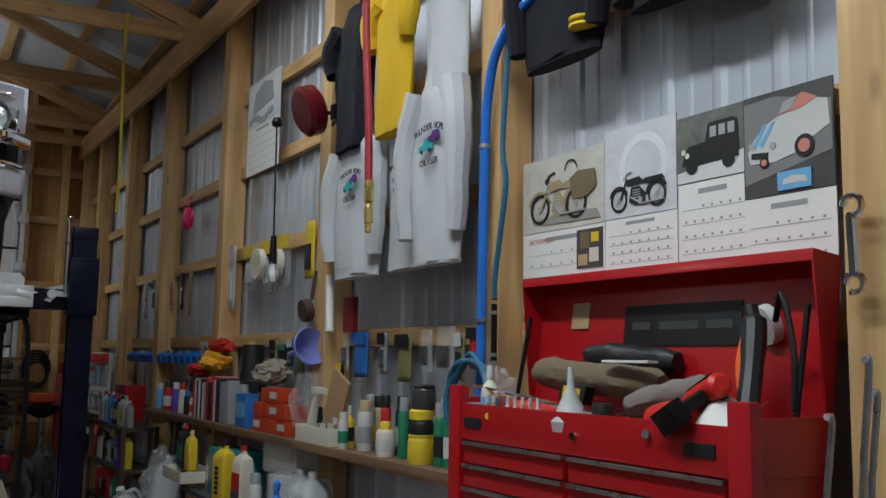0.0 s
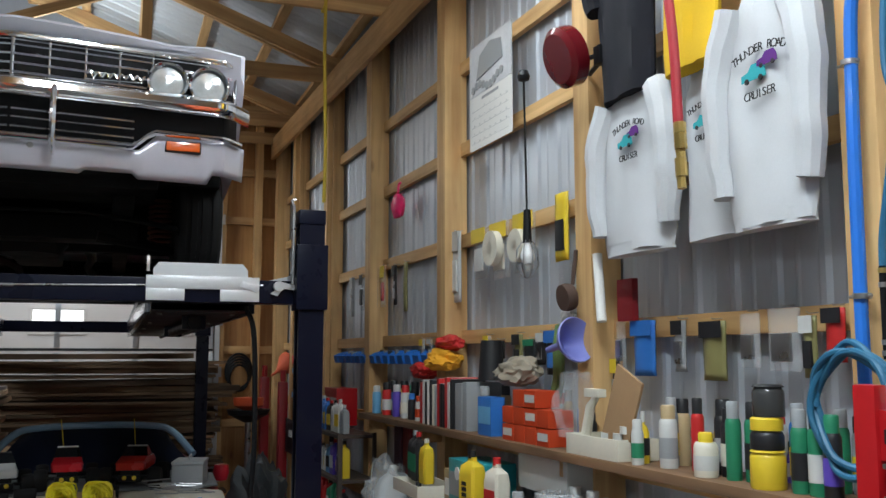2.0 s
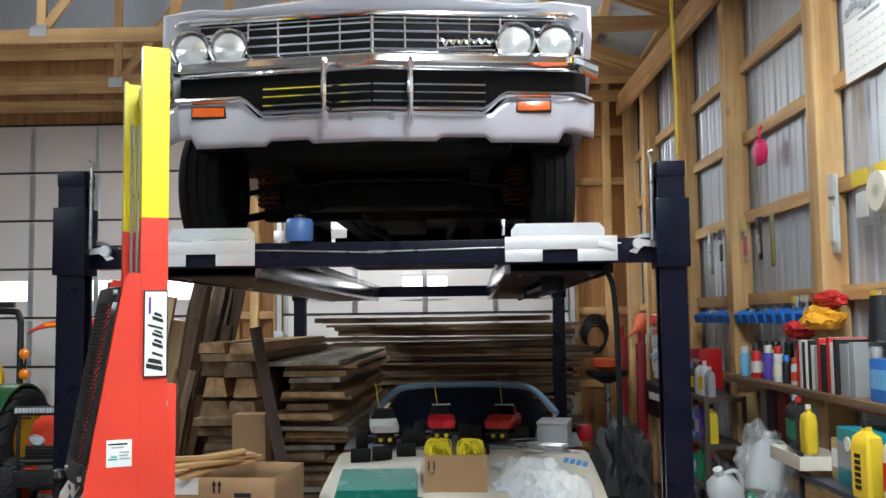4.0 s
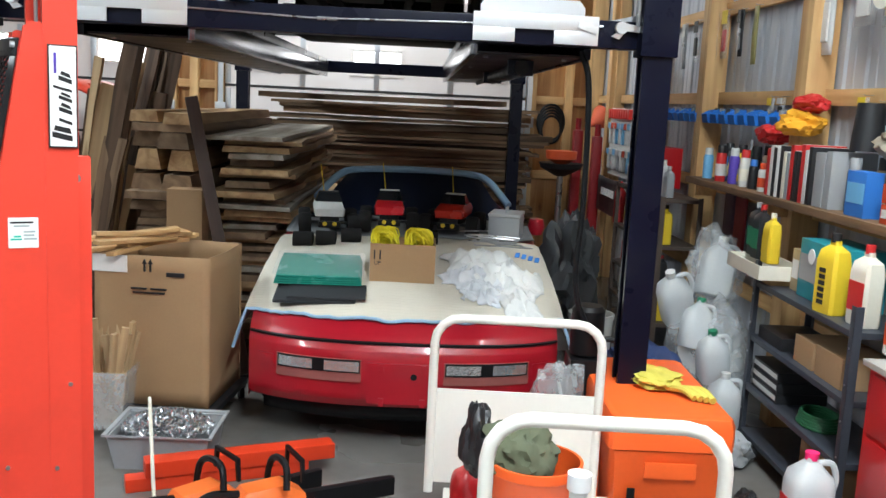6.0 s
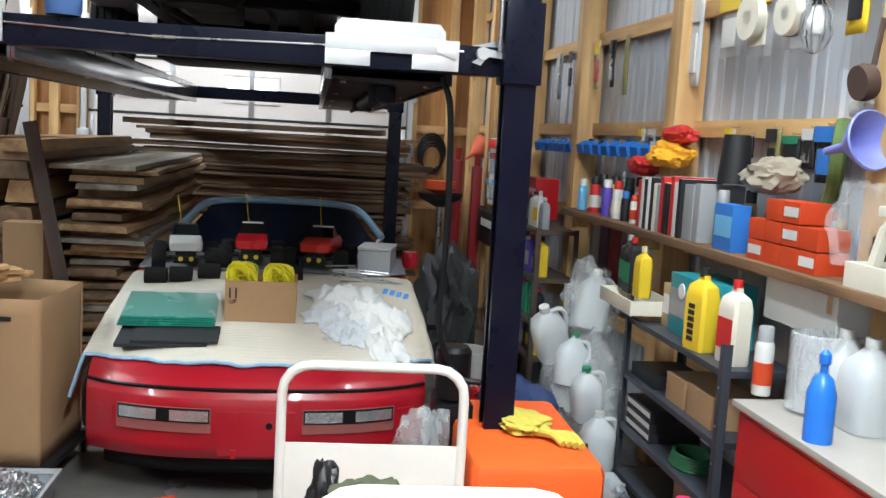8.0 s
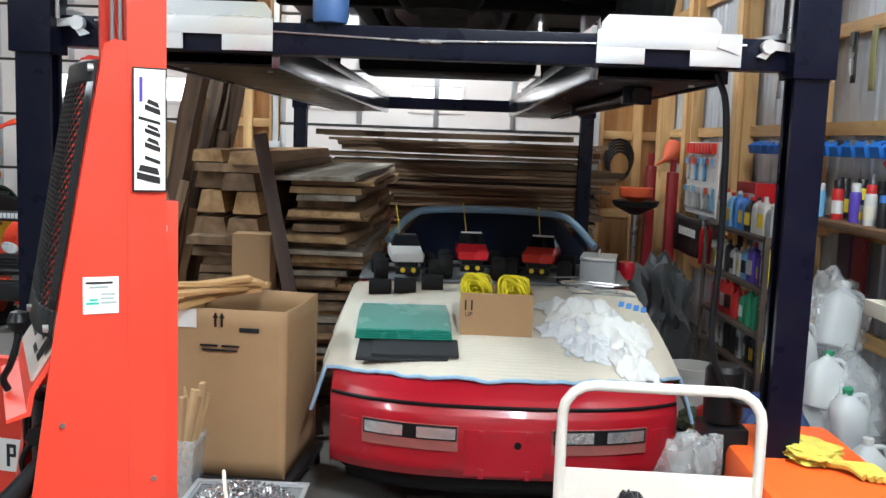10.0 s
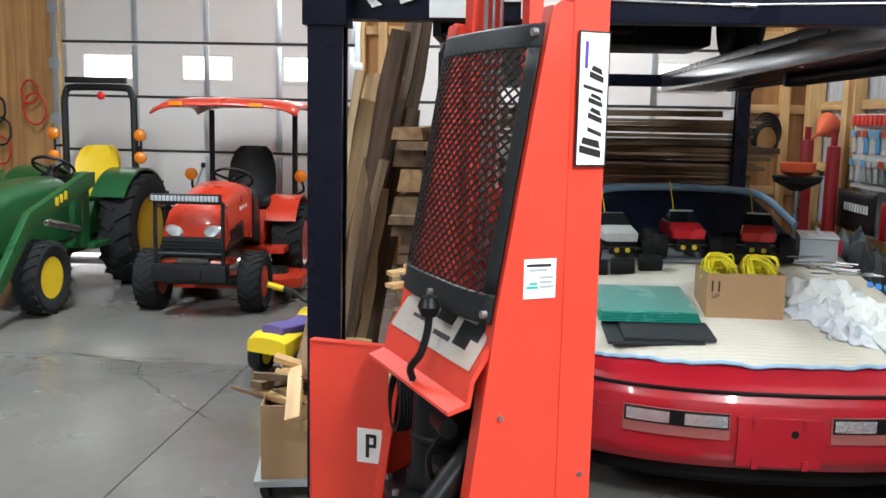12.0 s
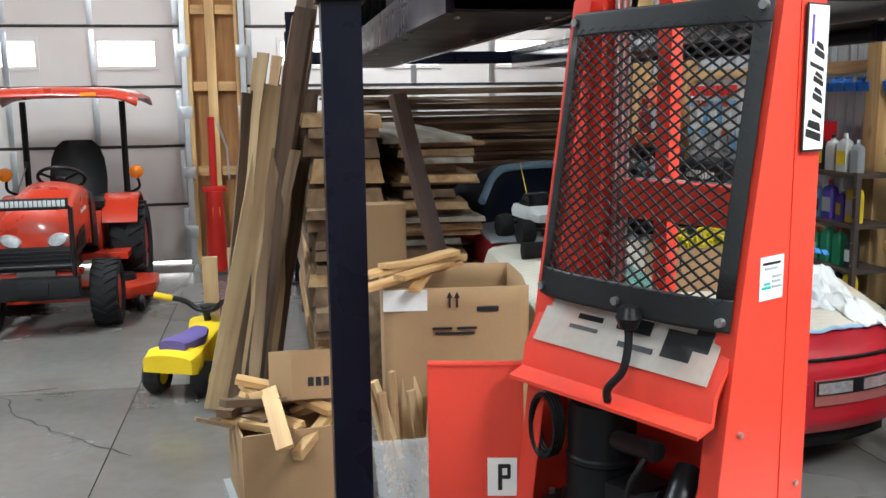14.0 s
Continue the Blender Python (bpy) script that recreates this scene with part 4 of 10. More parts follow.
def sports_car():
    """The low red car below the lift: full-width nose with lamp recesses, black side line, covered cabin."""
    car = thing("sports_car", "dusty red low sports car parked under the lift, covered with cloths", "car")
    cx, W = 0.92, 0.775
    prof = [(0.12, 0.2), (0.03, 0.225), (0.0, 0.27), (-0.005, 0.38), (0.0, 0.5), (0.02, 0.54), (0.06, 0.575), (0.14, 0.62), (0.3, 0.665), (0.6, 0.73), (1.0, 0.79), (1.5, 0.85), (1.95, 0.9)]

    def surf(u, v):
        k = v * (len(prof) - 1)
        i = min(int(k), len(prof) - 2)
        f = k - i
        dy, z = (prof[i][0] + (prof[i + 1][0] - prof[i][0]) * f, prof[i][1] + (prof[i + 1][1] - prof[i][1]) * f)
        s = (2 * u - 1) * 1.12
        c = max(-1.0, min(1.0, s))
        bow = 0.20 * abs(c) ** 2.6
        x = cx + W * (math.sin(c * 1.45) / math.sin(1.45) * 0.25 + c * 0.75) + c * 0.03 * min(1, dy)
        z = z - 0.055 * max(0, abs(c) - 0.5) * min(1, dy * 4)
        if abs(s) > 1:
            z = z + (0.2 - z) * (abs(s) - 1) / 0.12
        return (x, 6.2 + dy + bow * max(0.15, 1 - dy * 0.5), z)
    bm = B()
    grid(bm, 56, 48, surf)
    part("nose_and_hood", bm, RED_PAINT, car)
    bm = B()
    def sec(y, w, z0, z1):
        return [(cx - w, y, z0), (cx - w * 1.0, y, z1 - 0.1), (cx - w * 0.8, y, z1), (cx + w * 0.8, y, z1), (cx + w, y, z1 - 0.1), (cx + w, y, z0)]
    loft(bm, [sec(8.1, 0.80, 0.22, 0.9), sec(9.0, 0.83, 0.22, 0.86), sec(10.2, 0.83, 0.25, 0.88), sec(10.7, 0.8, 0.35, 0.85)])
    part("body", bm, RED_PAINT, car)
    # black rubbing line round the nose
    bm = B()
    tube(bm, [Vector(surf(u, 5.1 / 12)) + Vector((0, -0.006, 0.002)) for u in [0.06 + 0.88 * i / 40 for i in range(41)]], 0.009, 6)
    part("side_moulding", bm, BLACK, car, "black rubber line round the nose")

    def plate(name, x0, x1, z0, z1, out, mat, parent, label="", n=10, bev=0.0):
        """A piece that follows the curve of the nose."""
        bm = B()
        rows = []
        for i in range(n + 1):
            x = x0 + (x1 - x0) * i / n
            c = abs(x - cx) / W
            q = c
            for _ in range(8):
                q += c - (math.sin(q * 1.45) / math.sin(1.45) * 0.25 + q * 0.75)
            y = 6.195 + 0.2 * q ** 2.6
            rows.append([(x, y - out, z0), (x, y - out, z1), (x, y + 0.04, z1), (x, y + 0.04, z0)])
        loft(bm, rows)
        return part(name, bm, mat, parent, label)
    plate("licence_panel", cx - 0.17, cx + 0.165, 0.255, 0.455, 0.014, RED_PAINT, car, "empty red licence plate panel")
    for x in (-0.1, 0.1):
        for z in (0.265, 0.435):
            bm = B()
            box(bm, (cx + x - 0.012, 6.17, z - 0.02), (cx + x + 0.012, 6.187, z + 0.02), 0.002)
            part("plate_clip", bm, RED_PAINT, car)
    bm = B()
    cyl(bm, (cx + 0.055, 6.178, 0.395), (cx + 0.055, 6.2, 0.395), 0.016, 12)
    part("plate_hole", bm, BLACK, car)
    LAMP_DUST = material("dusty_lamp_tray", (0.26, 0.075, 0.065), 0.7, var=0.2)
    for s, a, b in ((-1, -0.62, -0.2), (1, 0.2, 0.62)):
        ap = plate("lamp_recess", cx + a, cx + b, 0.355, 0.465, 0.008, LAMP_DUST, car, "dusty recess round the fog lamps")
        plate("lamp_bezel", cx + a + 0.006, cx + b - 0.006, 0.4, 0.464, 0.011, BLACK, car, "black bezel behind the fog lamps")
        plate("fog_lamp", cx + a + 0.012, cx + (a + b) / 2 - 0.03, 0.408, 0.456, 0.016, FOG_GLASS, car, "clear ribbed fog lamp")
        plate("fog_lamp", cx + (a + b) / 2 + 0.03, cx + b - 0.012, 0.408, 0.456, 0.016, FOG_GLASS, car, "clear ribbed fog lamp")
        plate("side_marker", cx + s * 0.68 - 0.04, cx + s * 0.68 + 0.04, 0.4, 0.45, 0.006, RED_PAINT, car)
    bm = B()
    grid(bm, 20, 1, lambda u, v: (cx - 0.7 + 1.4 * u, 6.29 + 0.16 * abs(2 * u - 1) ** 2.6, 0.14 + 0.08 * v))
    solidify(part("air_dam", bm, BLACK, car), 0.01)
    # cabin under a navy cover
    bm = B()
    def cab(y, w, z, r):
        return [(cx - w, y, 0.82), (cx - w * 0.97, y, 0.82 + (z - 0.82) * 0.35), (cx - w * 0.78, y, z - 0.06), (cx - w * 0.6, y, z - 0.012), (cx, y - r, z), (cx + w * 0.6, y, z - 0.012), (cx + w * 0.78, y, z - 0.06), (cx + w * 0.97, y, 0.82 + (z - 0.82) * 0.35), (cx + w, y, 0.82)]
    loft(bm, [cab(8.02, 0.74, 0.9, 0.12), cab(8.3, 0.73, 1.02, 0.1), cab(8.6, 0.7, 1.13, 0.06), cab(8.85, 0.66, 1.19, 0.03), cab(9.3, 0.64, 1.19, 0), cab(9.9, 0.66, 1.08, 0), cab(10.4, 0.7, 0.9, 0)])
    part("cabin_cover", bm, NAVY_CLOTH, car, "navy blue cloth cover over the cabin")
    bm = B()
    arch = [(cx - 0.69, 8.5, 1.0), (cx - 0.55, 8.72, 1.15), (cx - 0.4, 8.8, 1.19), (cx, 8.78, 1.205), (cx + 0.4, 8.8, 1.19), (cx + 0.55, 8.72, 1.15), (cx + 0.69, 8.5, 1.0)]
    tube(bm, smooth_path(arch, 6), 0.026, 8)
    part("cover_edge", bm, BLUE_TRIM, car, "pale blue edge of the cover")
    for s in (-1, 1):
        bm = B()
        lathe(bm, [(0, -0.07), (0.045, -0.06), (0.06, 0), (0.05, 0.05), (0, 0.06)], (cx + s * 0.88, 8.35, 0.88), 14)
        part("door_mirror", bm, RED_PAINT, car)
        for y in (7.0, 9.7):
            wheel("wheel", car, (cx + s * 0.68, y, 0.32), 0.32, 0.22, 0.2, RUBBER, STEEL, side=s)
    return car, surf


_, NOSE = sports_car()


def draped(name, half, y0, y1, mat, label, lift=0.012, ripple=0.006, nu=60, nv=50, edge=None, rib=0.0):
    """A cloth laid on the hood that follows the nose, hangs past the sides and may be ribbed across."""
    CXH, WH, EDGE = 0.92, 0.775, 0.815

    def hood_z(x, y):
        c = abs(x - CXH) / WH
        dy = max(0.06, y - 6.2 - 0.17 * min(1, c) ** 2.6)
        pts = [(0.06, 0.575), (0.14, 0.62), (0.3, 0.665), (0.6, 0.73), (1.0, 0.79), (1.5, 0.85), (1.95, 0.9), (3, 0.92)]
        for (a, za), (b, zb) in zip(pts, pts[1:]):
            if a <= dy <= b:
                return za + (zb - za) * (dy - a) / (b - a) - 0.055 * max(0, min(1, c) - 0.5) * min(1, dy * 4)
        return 0.575
    bm = B()

    def f(u, v):
        x, y = CXH - half + 2 * half * u, y0 + (y1 - y0) * v
        y += (0.19 * min(1, abs(x - CXH) / WH) ** 2.6 + 0.03 * noise.noise(Vector((x * 3, 0, 1))) + 0.015 * noise.noise(Vector((x * 9, 4, 1)))) * (1 - v)
        over = max(0, abs(x - CXH) - EDGE)
        z = hood_z(x, y) + lift + ripple * noise.noise(Vector((x * 7, y * 7, 3)))
        if rib:
            z += rib * math.sin(y * 2 * math.pi / 0.03 + 0.9 * math.sin(x * 28))
        fold = 0.03 * noise.noise(Vector((y * 5, 9, 2))) * min(1, over * 8)
        return (x - math.copysign(over * 0.6 - fold, x - CXH), y, z - over * 1.2)
    grid(bm, nu, nv, f)
    ob = solo(name, bm, mat, label, "cloth")
    md = ob.modifiers.new("thick", "SOLIDIFY")
    md.thickness, md.offset = 0.01, 1
    if edge:
        bm = B()
        tube(bm, [Vector(f(i / 90, 0)) + Vector((0, -0.004, 0.004)) for i in range(91)], 0.009, 6)
        part("binding", bm, edge, ob, "pale blue binding along the edge")
    return hood_z


HOOD_Z = draped("moving_blanket", 0.99, 6.34, 7.75, CREAM, "cream ribbed moving blanket with pale blue binding on a hood", edge=BLUE_TRIM, nu=72, nv=240, rib=0.0028)
draped("grey_cloth_sheet", 0.8, 7.6, 8.2, GREY_CLOTH, "grey cloth spread below the covered windscreen", lift=0.03, ripple=0.012, nu=40, nv=16)

# ---------------------------------------------------------------- the orange pallet stacker
LABEL_WHITE = material("label_white", (0.8, 0.8, 0.78), 0.5, var=0.04, bump=0.02)
INK = material("black_ink", (0.012, 0.012, 0.013), 0.5, var=0.1, bump=0.0)
YELLOW = material("yellow_enamel", (0.72, 0.62, 0.02), 0.4, var=0.12, bump=0.06, stain=(0.4, 0.33, 0.02), stain_amt=0.3)
DUSTY = material("dusty_decal_panel", (0.42, 0.37, 0.33), 0.85, var=0.2, scale=7, bump=0.15, stain=(0.5, 0.2, 0.12), stain_amt=0.35, stain_scale=4)
MESH_BLACK = material("black_mesh_steel", (0.015, 0.015, 0.016), 0.5, 0.3, var=0.3, bump=0.1)
PURPLE = material("violet_ink", (0.08, 0.04, 0.35), 0.5)
TEAL = material("teal_ink", (0.02, 0.45, 0.35), 0.5)
C_FAINT = material("faint_grey_ink", (0.35, 0.4, 0.4), 0.6)

S_M = Matrix.Translation((0.0, 4.51, 0)) @ pose(0, 0, 0, 0, 0, 27.4)


def stacker():
    st = thing("pallet_stacker", "orange-red pallet stacker with mesh guard and yellow mast top", "stacker", m=S_M)
    WY = 0.53

    def edge(z):
        """Front edge of the side plates: it leans back towards the top."""
        return -0.244 + (z - 1.22) * (0.17 if z > 1.22 else 0.135)

    for y0 in (0.0, WY):
        s = 1 if y0 == 0 else -1
        bm = B()
        poly = [(-0.015, 0.1), (-0.015, 1.86), (edge(1.86) + 0.02, 1.87), (edge(1.86), 1.855), (edge(1.22), 1.22), (edge(0.1), 0.1)]
        prism(bm, poly, y0 - 0.004 if s > 0 else y0, y0 + 0.0 if s > 0 else y0 + 0.004, "y")
        # folded flange along the leaning edge and the back
        for za, zb in ((0.1, 1.22), (1.22, 1.86)):
            v = [bm.verts.new(p) for p in ((edge(za), y0, za), (edge(za) + 0.004, y0 + s * 0.045, za), (edge(zb) + 0.004, y0 + s * 0.045, zb), (edge(zb), y0, zb))]
            bm.faces.new(v)
            v2 = [bm.verts.new(p.co + Vector((0.004, 0, 0))) for p in v]
            bm.faces.new(v2[::-1])
        part("side_plate", bm, ORANGE, st)
        for col, za, zb in ((ORANGE, 0.05, 2.05), (YELLOW, 2.05, 2.62)):
            bm = B()
            w = 0.086
            prism(bm, [(-0.087, 0), (w - 0.087, 0), (w - 0.087, s * 0.045), (w - 0.099, s * 0.045), (w - 0.099, s * 0.01), (-0.075, s * 0.01), (-0.075, s * 0.045), (-0.087, s * 0.045)], za, zb, "z", m=Matrix.Translation((0.0, y0 + s * -0.006, 0)))
            part("mast_channel", bm, col, st)
        bm = B()
        for k in range(3):
            cyl(bm, (-0.06 + 0.02 * k, y0 + s * 0.06, 0.1), (-0.06 + 0.02 * k, y0 + s * 0.06, 2.45), 0.006, 6)
        part("chain", bm, STEEL, st)
    for z in (2.5, 1.36):
        bm = B()
        box(bm, (-0.04, 0.05, z), (0.0, WY - 0.05, z + 0.09), 0.005)
        part("cross_member", bm, YELLOW if z > 2 else ORANGE, st)
    for y in (0.14, 0.39):
        bm = B()
        box(bm, (0.01, y - 0.02, 0.1), (0.05, y + 0.02, 1.5 if y < 0.2 else 2.2), 0.004)
        part("inner_rail", bm, ORANGE, st)
    bm = B()
    cyl(bm, (0.0, 0.06, 1.44), (0.0, WY - 0.06, 1.44), 0.014)
    part("lift_rod", bm, STEEL, st)
    # white maker's panel on the plate: the name as a slanted mark of bars, reading upwards
    bm = B()
    box(bm, (-0.077, -0.0135, 1.532), (-0.001, -0.0105, 1.812), 0.001)
    lab = part("maker_label", bm, INK, st, "white label with black lettering bars")
    bm = B()
    box(bm, (-0.073, -0.0145, 1.536), (-0.005, -0.0136, 1.808))
    part("label_face", bm, LABEL_WHITE, lab)
    for z0, h, tall in ((1.556, 0.038, 0.052), (1.6, 0.022, 0.034), (1.628, 0.028, 0.034), (1.661, 0.024, 0.034), (1.69, 0.018, 0.048), (1.712, 0.03, 0.034)):
        bm = B()
        xb, xa = -0.016, -0.016 - tall
        prism(bm, [(xb, z0 - 0.006), (xa, z0 + 0.006), (xa, z0 + 0.006 + h * 0.4), (xb, z0 - 0.006 + h * 0.4)], -0.0155, -0.0146, "y")
        if h > 0.023:
            prism(bm, [(xb - 0.002, z0 + h * 0.5 - 0.005), (xa + 0.004, z0 + h * 0.5 + 0.006), (xa + 0.008, z0 + h), (xb - 0.006, z0 + h - 0.008)], -0.0155, -0.0146, "y")
        part("label_mark", bm, INK, lab)
    bm = B()
    box(bm, (-0.062, -0.0155, 1.735), (-0.055, -0.0146, 1.79))
    part("label_mark", bm, PURPLE, lab)
    bm = B()
    box(bm, (-0.184, -0.0065, 1.253), (-0.107, -0.0045, 1.338), 0.001)
    lab = part("dealer_sticker", bm, LABEL_WHITE, st, "white dealer sticker with teal mark")
    for z0, x0, x1, c in ((1.322, -0.178, -0.12, INK), (1.312, -0.17, -0.13, C_FAINT), (1.275, -0.178, -0.15, TEAL), (1.283, -0.17, -0.152, TEAL), (1.296, -0.145, -0.115, C_FAINT), (1.286, -0.145, -0.118, C_FAINT), (1.276, -0.145, -0.112, C_FAINT)):
        bm = B()
        box(bm, (x0, -0.0078, z0), (x1, -0.0066, z0 + 0.005))
        part("sticker_mark", bm, c, lab)
    for x, z in ((-0.2, 0.62), (-0.07, 0.6), (-0.03, 0.85), (-0.23, 1.0)):
        bm = B()
        cyl(bm, (x, -0.012, z), (x, -0.002, z), 0.006, 10)
        part("bolt", bm, STEEL, st)
    # bowed expanded-metal guard with a black frame
    z0, z1 = 1.2, 1.825
    def guard(u, v):
        z = z0 + (z1 - z0) * v
        bowd = 0.03 * (1 - (2 * u - 1) ** 4)
        return Vector((edge(z) - 0.004 - bowd, 0.01 + (WY - 0.02) * u, z + 0.0))
    gm = B()
    for u0, u1, v0, v1 in ((0, 1, 0, 0.1), (0, 1, 0.92, 1.0), (0, 0.06, 0.1, 0.92), (0.94, 1, 0.1, 0.92)):
        grid(gm, 16, 10, lambda a, b: guard(u0 + (u1 - u0) * a, v0 + (v1 - v0) * b) + Vector((-0.002, 0, 0)))
    gf = part("guard_frame", gm, MESH_BLACK, st, "black sheet frame of the guard")
    solidify(gf, 0.004)
    gm = B()
    nu, nv = 15, 26
    for i in range(-nv, nu + 1):
        for sg in (1, -1):
            pts = []
            for k in range(nv * 2 + 1):
                v = k / (nv * 2)
                u = (i + k / 2.0) / nu if sg > 0 else (nu - i - k / 2.0) / nu
                if 0.03 <= u <= 0.97 and 0.06 <= v <= 0.95:
                    pts.append(guard(u, v))
            if len(pts) > 1:
                tube(gm, pts[::2] if len(pts) > 4 else pts, 0.0028, 4, caps=False)
    part("guard_mesh", gm, MESH_BLACK, st, "black expanded metal mesh")
    for u, v in ((0.03, 0.03), (0.97, 0.03), (0.03, 0.97), (0.97, 0.97), (0.5, 0.04)):
        bm = B()
        p = guard(u, v)
        cyl(bm, p + Vector((-0.012, 0, 0)), p, 0.009, 10)
        part("bolt", bm, STEEL, st)
    # sloped control panel with dusty decal, lever and folded lip
    bm = B()
    prism(bm, [(-0.215, 1.21), (-0.295, 1.085), (-0.303, 1.035), (-0.345, 1.02), (-0.345, 1.012), (-0.295, 1.025), (-0.285, 1.08), (-0.205, 1.205)], 0.006, WY - 0.006, "y")
    part("control_panel", bm, ORANGE, st)
    bm = B()
    prism(bm, [(-0.219, 1.207), (-0.288, 1.098), (-0.293, 1.1), (-0.223, 1.209)], 0.03, WY - 0.03, "y")
    dec = part("decal", bm, DUSTY, st, "dusty grey instruction decal")
    for y, t, w, h in ((0.12, 0.5, 0.07, 0.1), (0.24, 0.65, 0.09, 0.05), (0.22, 0.3, 0.09, 0.02), (0.07, 0.7, 0.04, 0.1), (0.36, 0.6, 0.07, 0.02), (0.37, 0.4, 0.08, 0.015)):
        bm = B()
        a = Vector((-0.294, y, 1.1)).lerp(Vector((-0.224, y, 1.21)), t)
        cbox(bm, (0, 0, 0), (h * 0.6, w, 0.0015), 0, Matrix.Translation(a) @ pose(0, 0, 0, 0, -59, 0))
        part("decal_mark", bm, INK, dec)
    bm = B()
    tube(bm, smooth_path([(-0.335, 0.235, 1.03), (-0.345, 0.225, 1.06), (-0.33, 0.2, 1.1), (-0.315, 0.2, 1.15), (-0.31, 0.205, 1.19)], 6), 0.009)
    part("lever", bm, BLACK, st)
    bm = B()
    lathe(bm, [(0, -0.028), (0.018, -0.022), (0.027, 0), (0.018, 0.022), (0, 0.028)], (-0.31, 0.205, 1.205), 16)
    part("knob", bm, BLACK, st, "round black lever knob")
    # pump compartment
    bm = B()
    lathe(bm, [(0, 0.1), (0.13, 0.1), (0.13, 0.68), (0.145, 0.685), (0.145, 0.705), (0.12, 0.71), (0, 0.71)], (-0.2, 0.37, 0), 28)
    tank = part("pump_tank", bm, BLACK, st)
    for k in range(8):
        a = k * math.pi / 4 + 0.2
        bm = B()
        cyl(bm, (-0.2 + 0.135 * math.cos(a), 0.37 + 0.135 * math.sin(a), 0.705), (-0.2 + 0.135 * math.cos(a), 0.37 + 0.135 * math.sin(a), 0.718), 0.009, 6)
        part("tank_bolt", bm, STEEL, tank)
    bm = B()
    lathe(bm, [(0, 0.71), (0.09, 0.71), (0.09, 0.74), (0.078, 0.76), (0.078, 0.83), (0.082, 0.835), (0.082, 0.845), (0.078, 0.85), (0.078, 0.97), (0.06, 0.99), (0.02, 0.995), (0, 0.995)], (-0.2, 0.37, 0), 24)
    part("pump_motor", bm, BLACK, st)
    bm = B()
    box(bm, (-0.28, 0.2, 0.74), (-0.16, 0.29, 0.82), 0.008)
    cyl(bm, (-0.26, 0.24, 0.78), (-0.29, 0.12, 0.84), 0.02)
    cyl(bm, (-0.25, 0.28, 0.91), (-0.28, 0.15, 0.93), 0.022)
    tube(bm, smooth_path([(-0.28, 0.17, 0.92), (-0.31, 0.19, 0.86), (-0.29, 0.22, 0.79)], 4), 0.007, 6)
    part("valve_block", bm, BLACK, st)
    bm = B()
    for k in range(4):
        tube(bm, [(-0.29 + 0.009 * k, 0.47 + 0.04 * math.cos(a), 0.9 + 0.075 * math.sin(a)) for a in [j * math.pi / 9 for j in range(18)]], 0.006, 6, closed=True)
    part("cable_coil", bm, BLACK, st)
    bm = B()
    tube(bm, smooth_path([(-0.27, 0.17, 0.74), (-0.33, 0.13, 0.74), (-0.34, 0.12, 0.66), (-0.335, 0.12, 0.5)], 6), 0.009)
    for z in (0.56, 0.64, 0.7):
        cyl(bm, (-0.337, 0.12, z), (-0.337, 0.12, z + 0.025), 0.015, 6)
    part("hydraulic_fitting", bm, STEEL, st)
    # push handle
    bm = B()
    tube(bm, [(-0.24, 0.1, 0.9), (-0.5, 0.02, 0.66)], 0.028, 16)
    h = part("tow_handle", bm, BLACK, st)
    bm = B()
    cyl(bm, (-0.484, 0.025, 0.675), (-0.508, 0.0175, 0.653), 0.031, 16)
    part("handle_end", bm, STEEL, h, "bright worn handle end")
    bm = B()
    prism(bm, [(-0.2, 0.35), (-0.34, 0.4), (-0.36, 0.62), (-0.28, 0.7), (-0.2, 0.7)], 0.03, 0.06, "y")
    part("pedal_bracket", bm, BLACK, st)
    bm = B()
    box(bm, (-0.06, 0.02, 0.1), (-0.05, WY - 0.02, 1.15))
    part("back_panel", bm, ORANGE, st)
    # opened side door
    bm = B()
    dm = Matrix.Translation((-0.285, WY + 0.01, 0.04)) @ pose(0, 0, 0, 0, 0, 140)
    box(bm, (0, -0.002, 0.12), (0.22, 0.002, 0.985), 0.001, dm)
    box(bm, (0, -0.025, 0.985), (0.225, 0.006, 0.99), 0.001, dm)
    box(bm, (0.22, -0.025, 0.12), (0.225, 0.004, 0.985), 0.001, dm)
    dr = part("access_door", bm, ORANGE, st, "orange access door standing open")
    bm = B()
    box(bm, (0.015, 0.003, 0.665), (0.085, 0.0045, 0.76), 0, dm)
    box(bm, (0.015, -0.0045, 0.665), (0.085, -0.003, 0.76), 0, dm)
    part("door_label", bm, LABEL_WHITE, dr, "white label with one black letter")
    for yy in (0.0055, -0.0065):
        bm = B()
        for x0, x1, za, zb in ((0.05, 0.06, 0.68, 0.745), (0.032, 0.05, 0.735, 0.745), (0.032, 0.05, 0.708, 0.717), (0.03, 0.038, 0.71, 0.743)):
            box(bm, (x0, yy - 0.0006, za), (x1, yy + 0.0006, zb), 0, dm)
        part("letter_mark", bm, INK, dr)
    # legs
    for y in (0.03, WY - 0.03):
        bm = B()
        box(bm, (-0.1, y - 0.05, 0.03), (0.95, y + 0.05, 0.11), 0.008)
        part("leg", bm, ORANGE, st)
    bm = B()
    box(bm, (-0.42, 0.0, 0.02), (-0.0, WY, 0.1), 0.01)
    part("base", bm, ORANGE, st)
    return st


stacker()

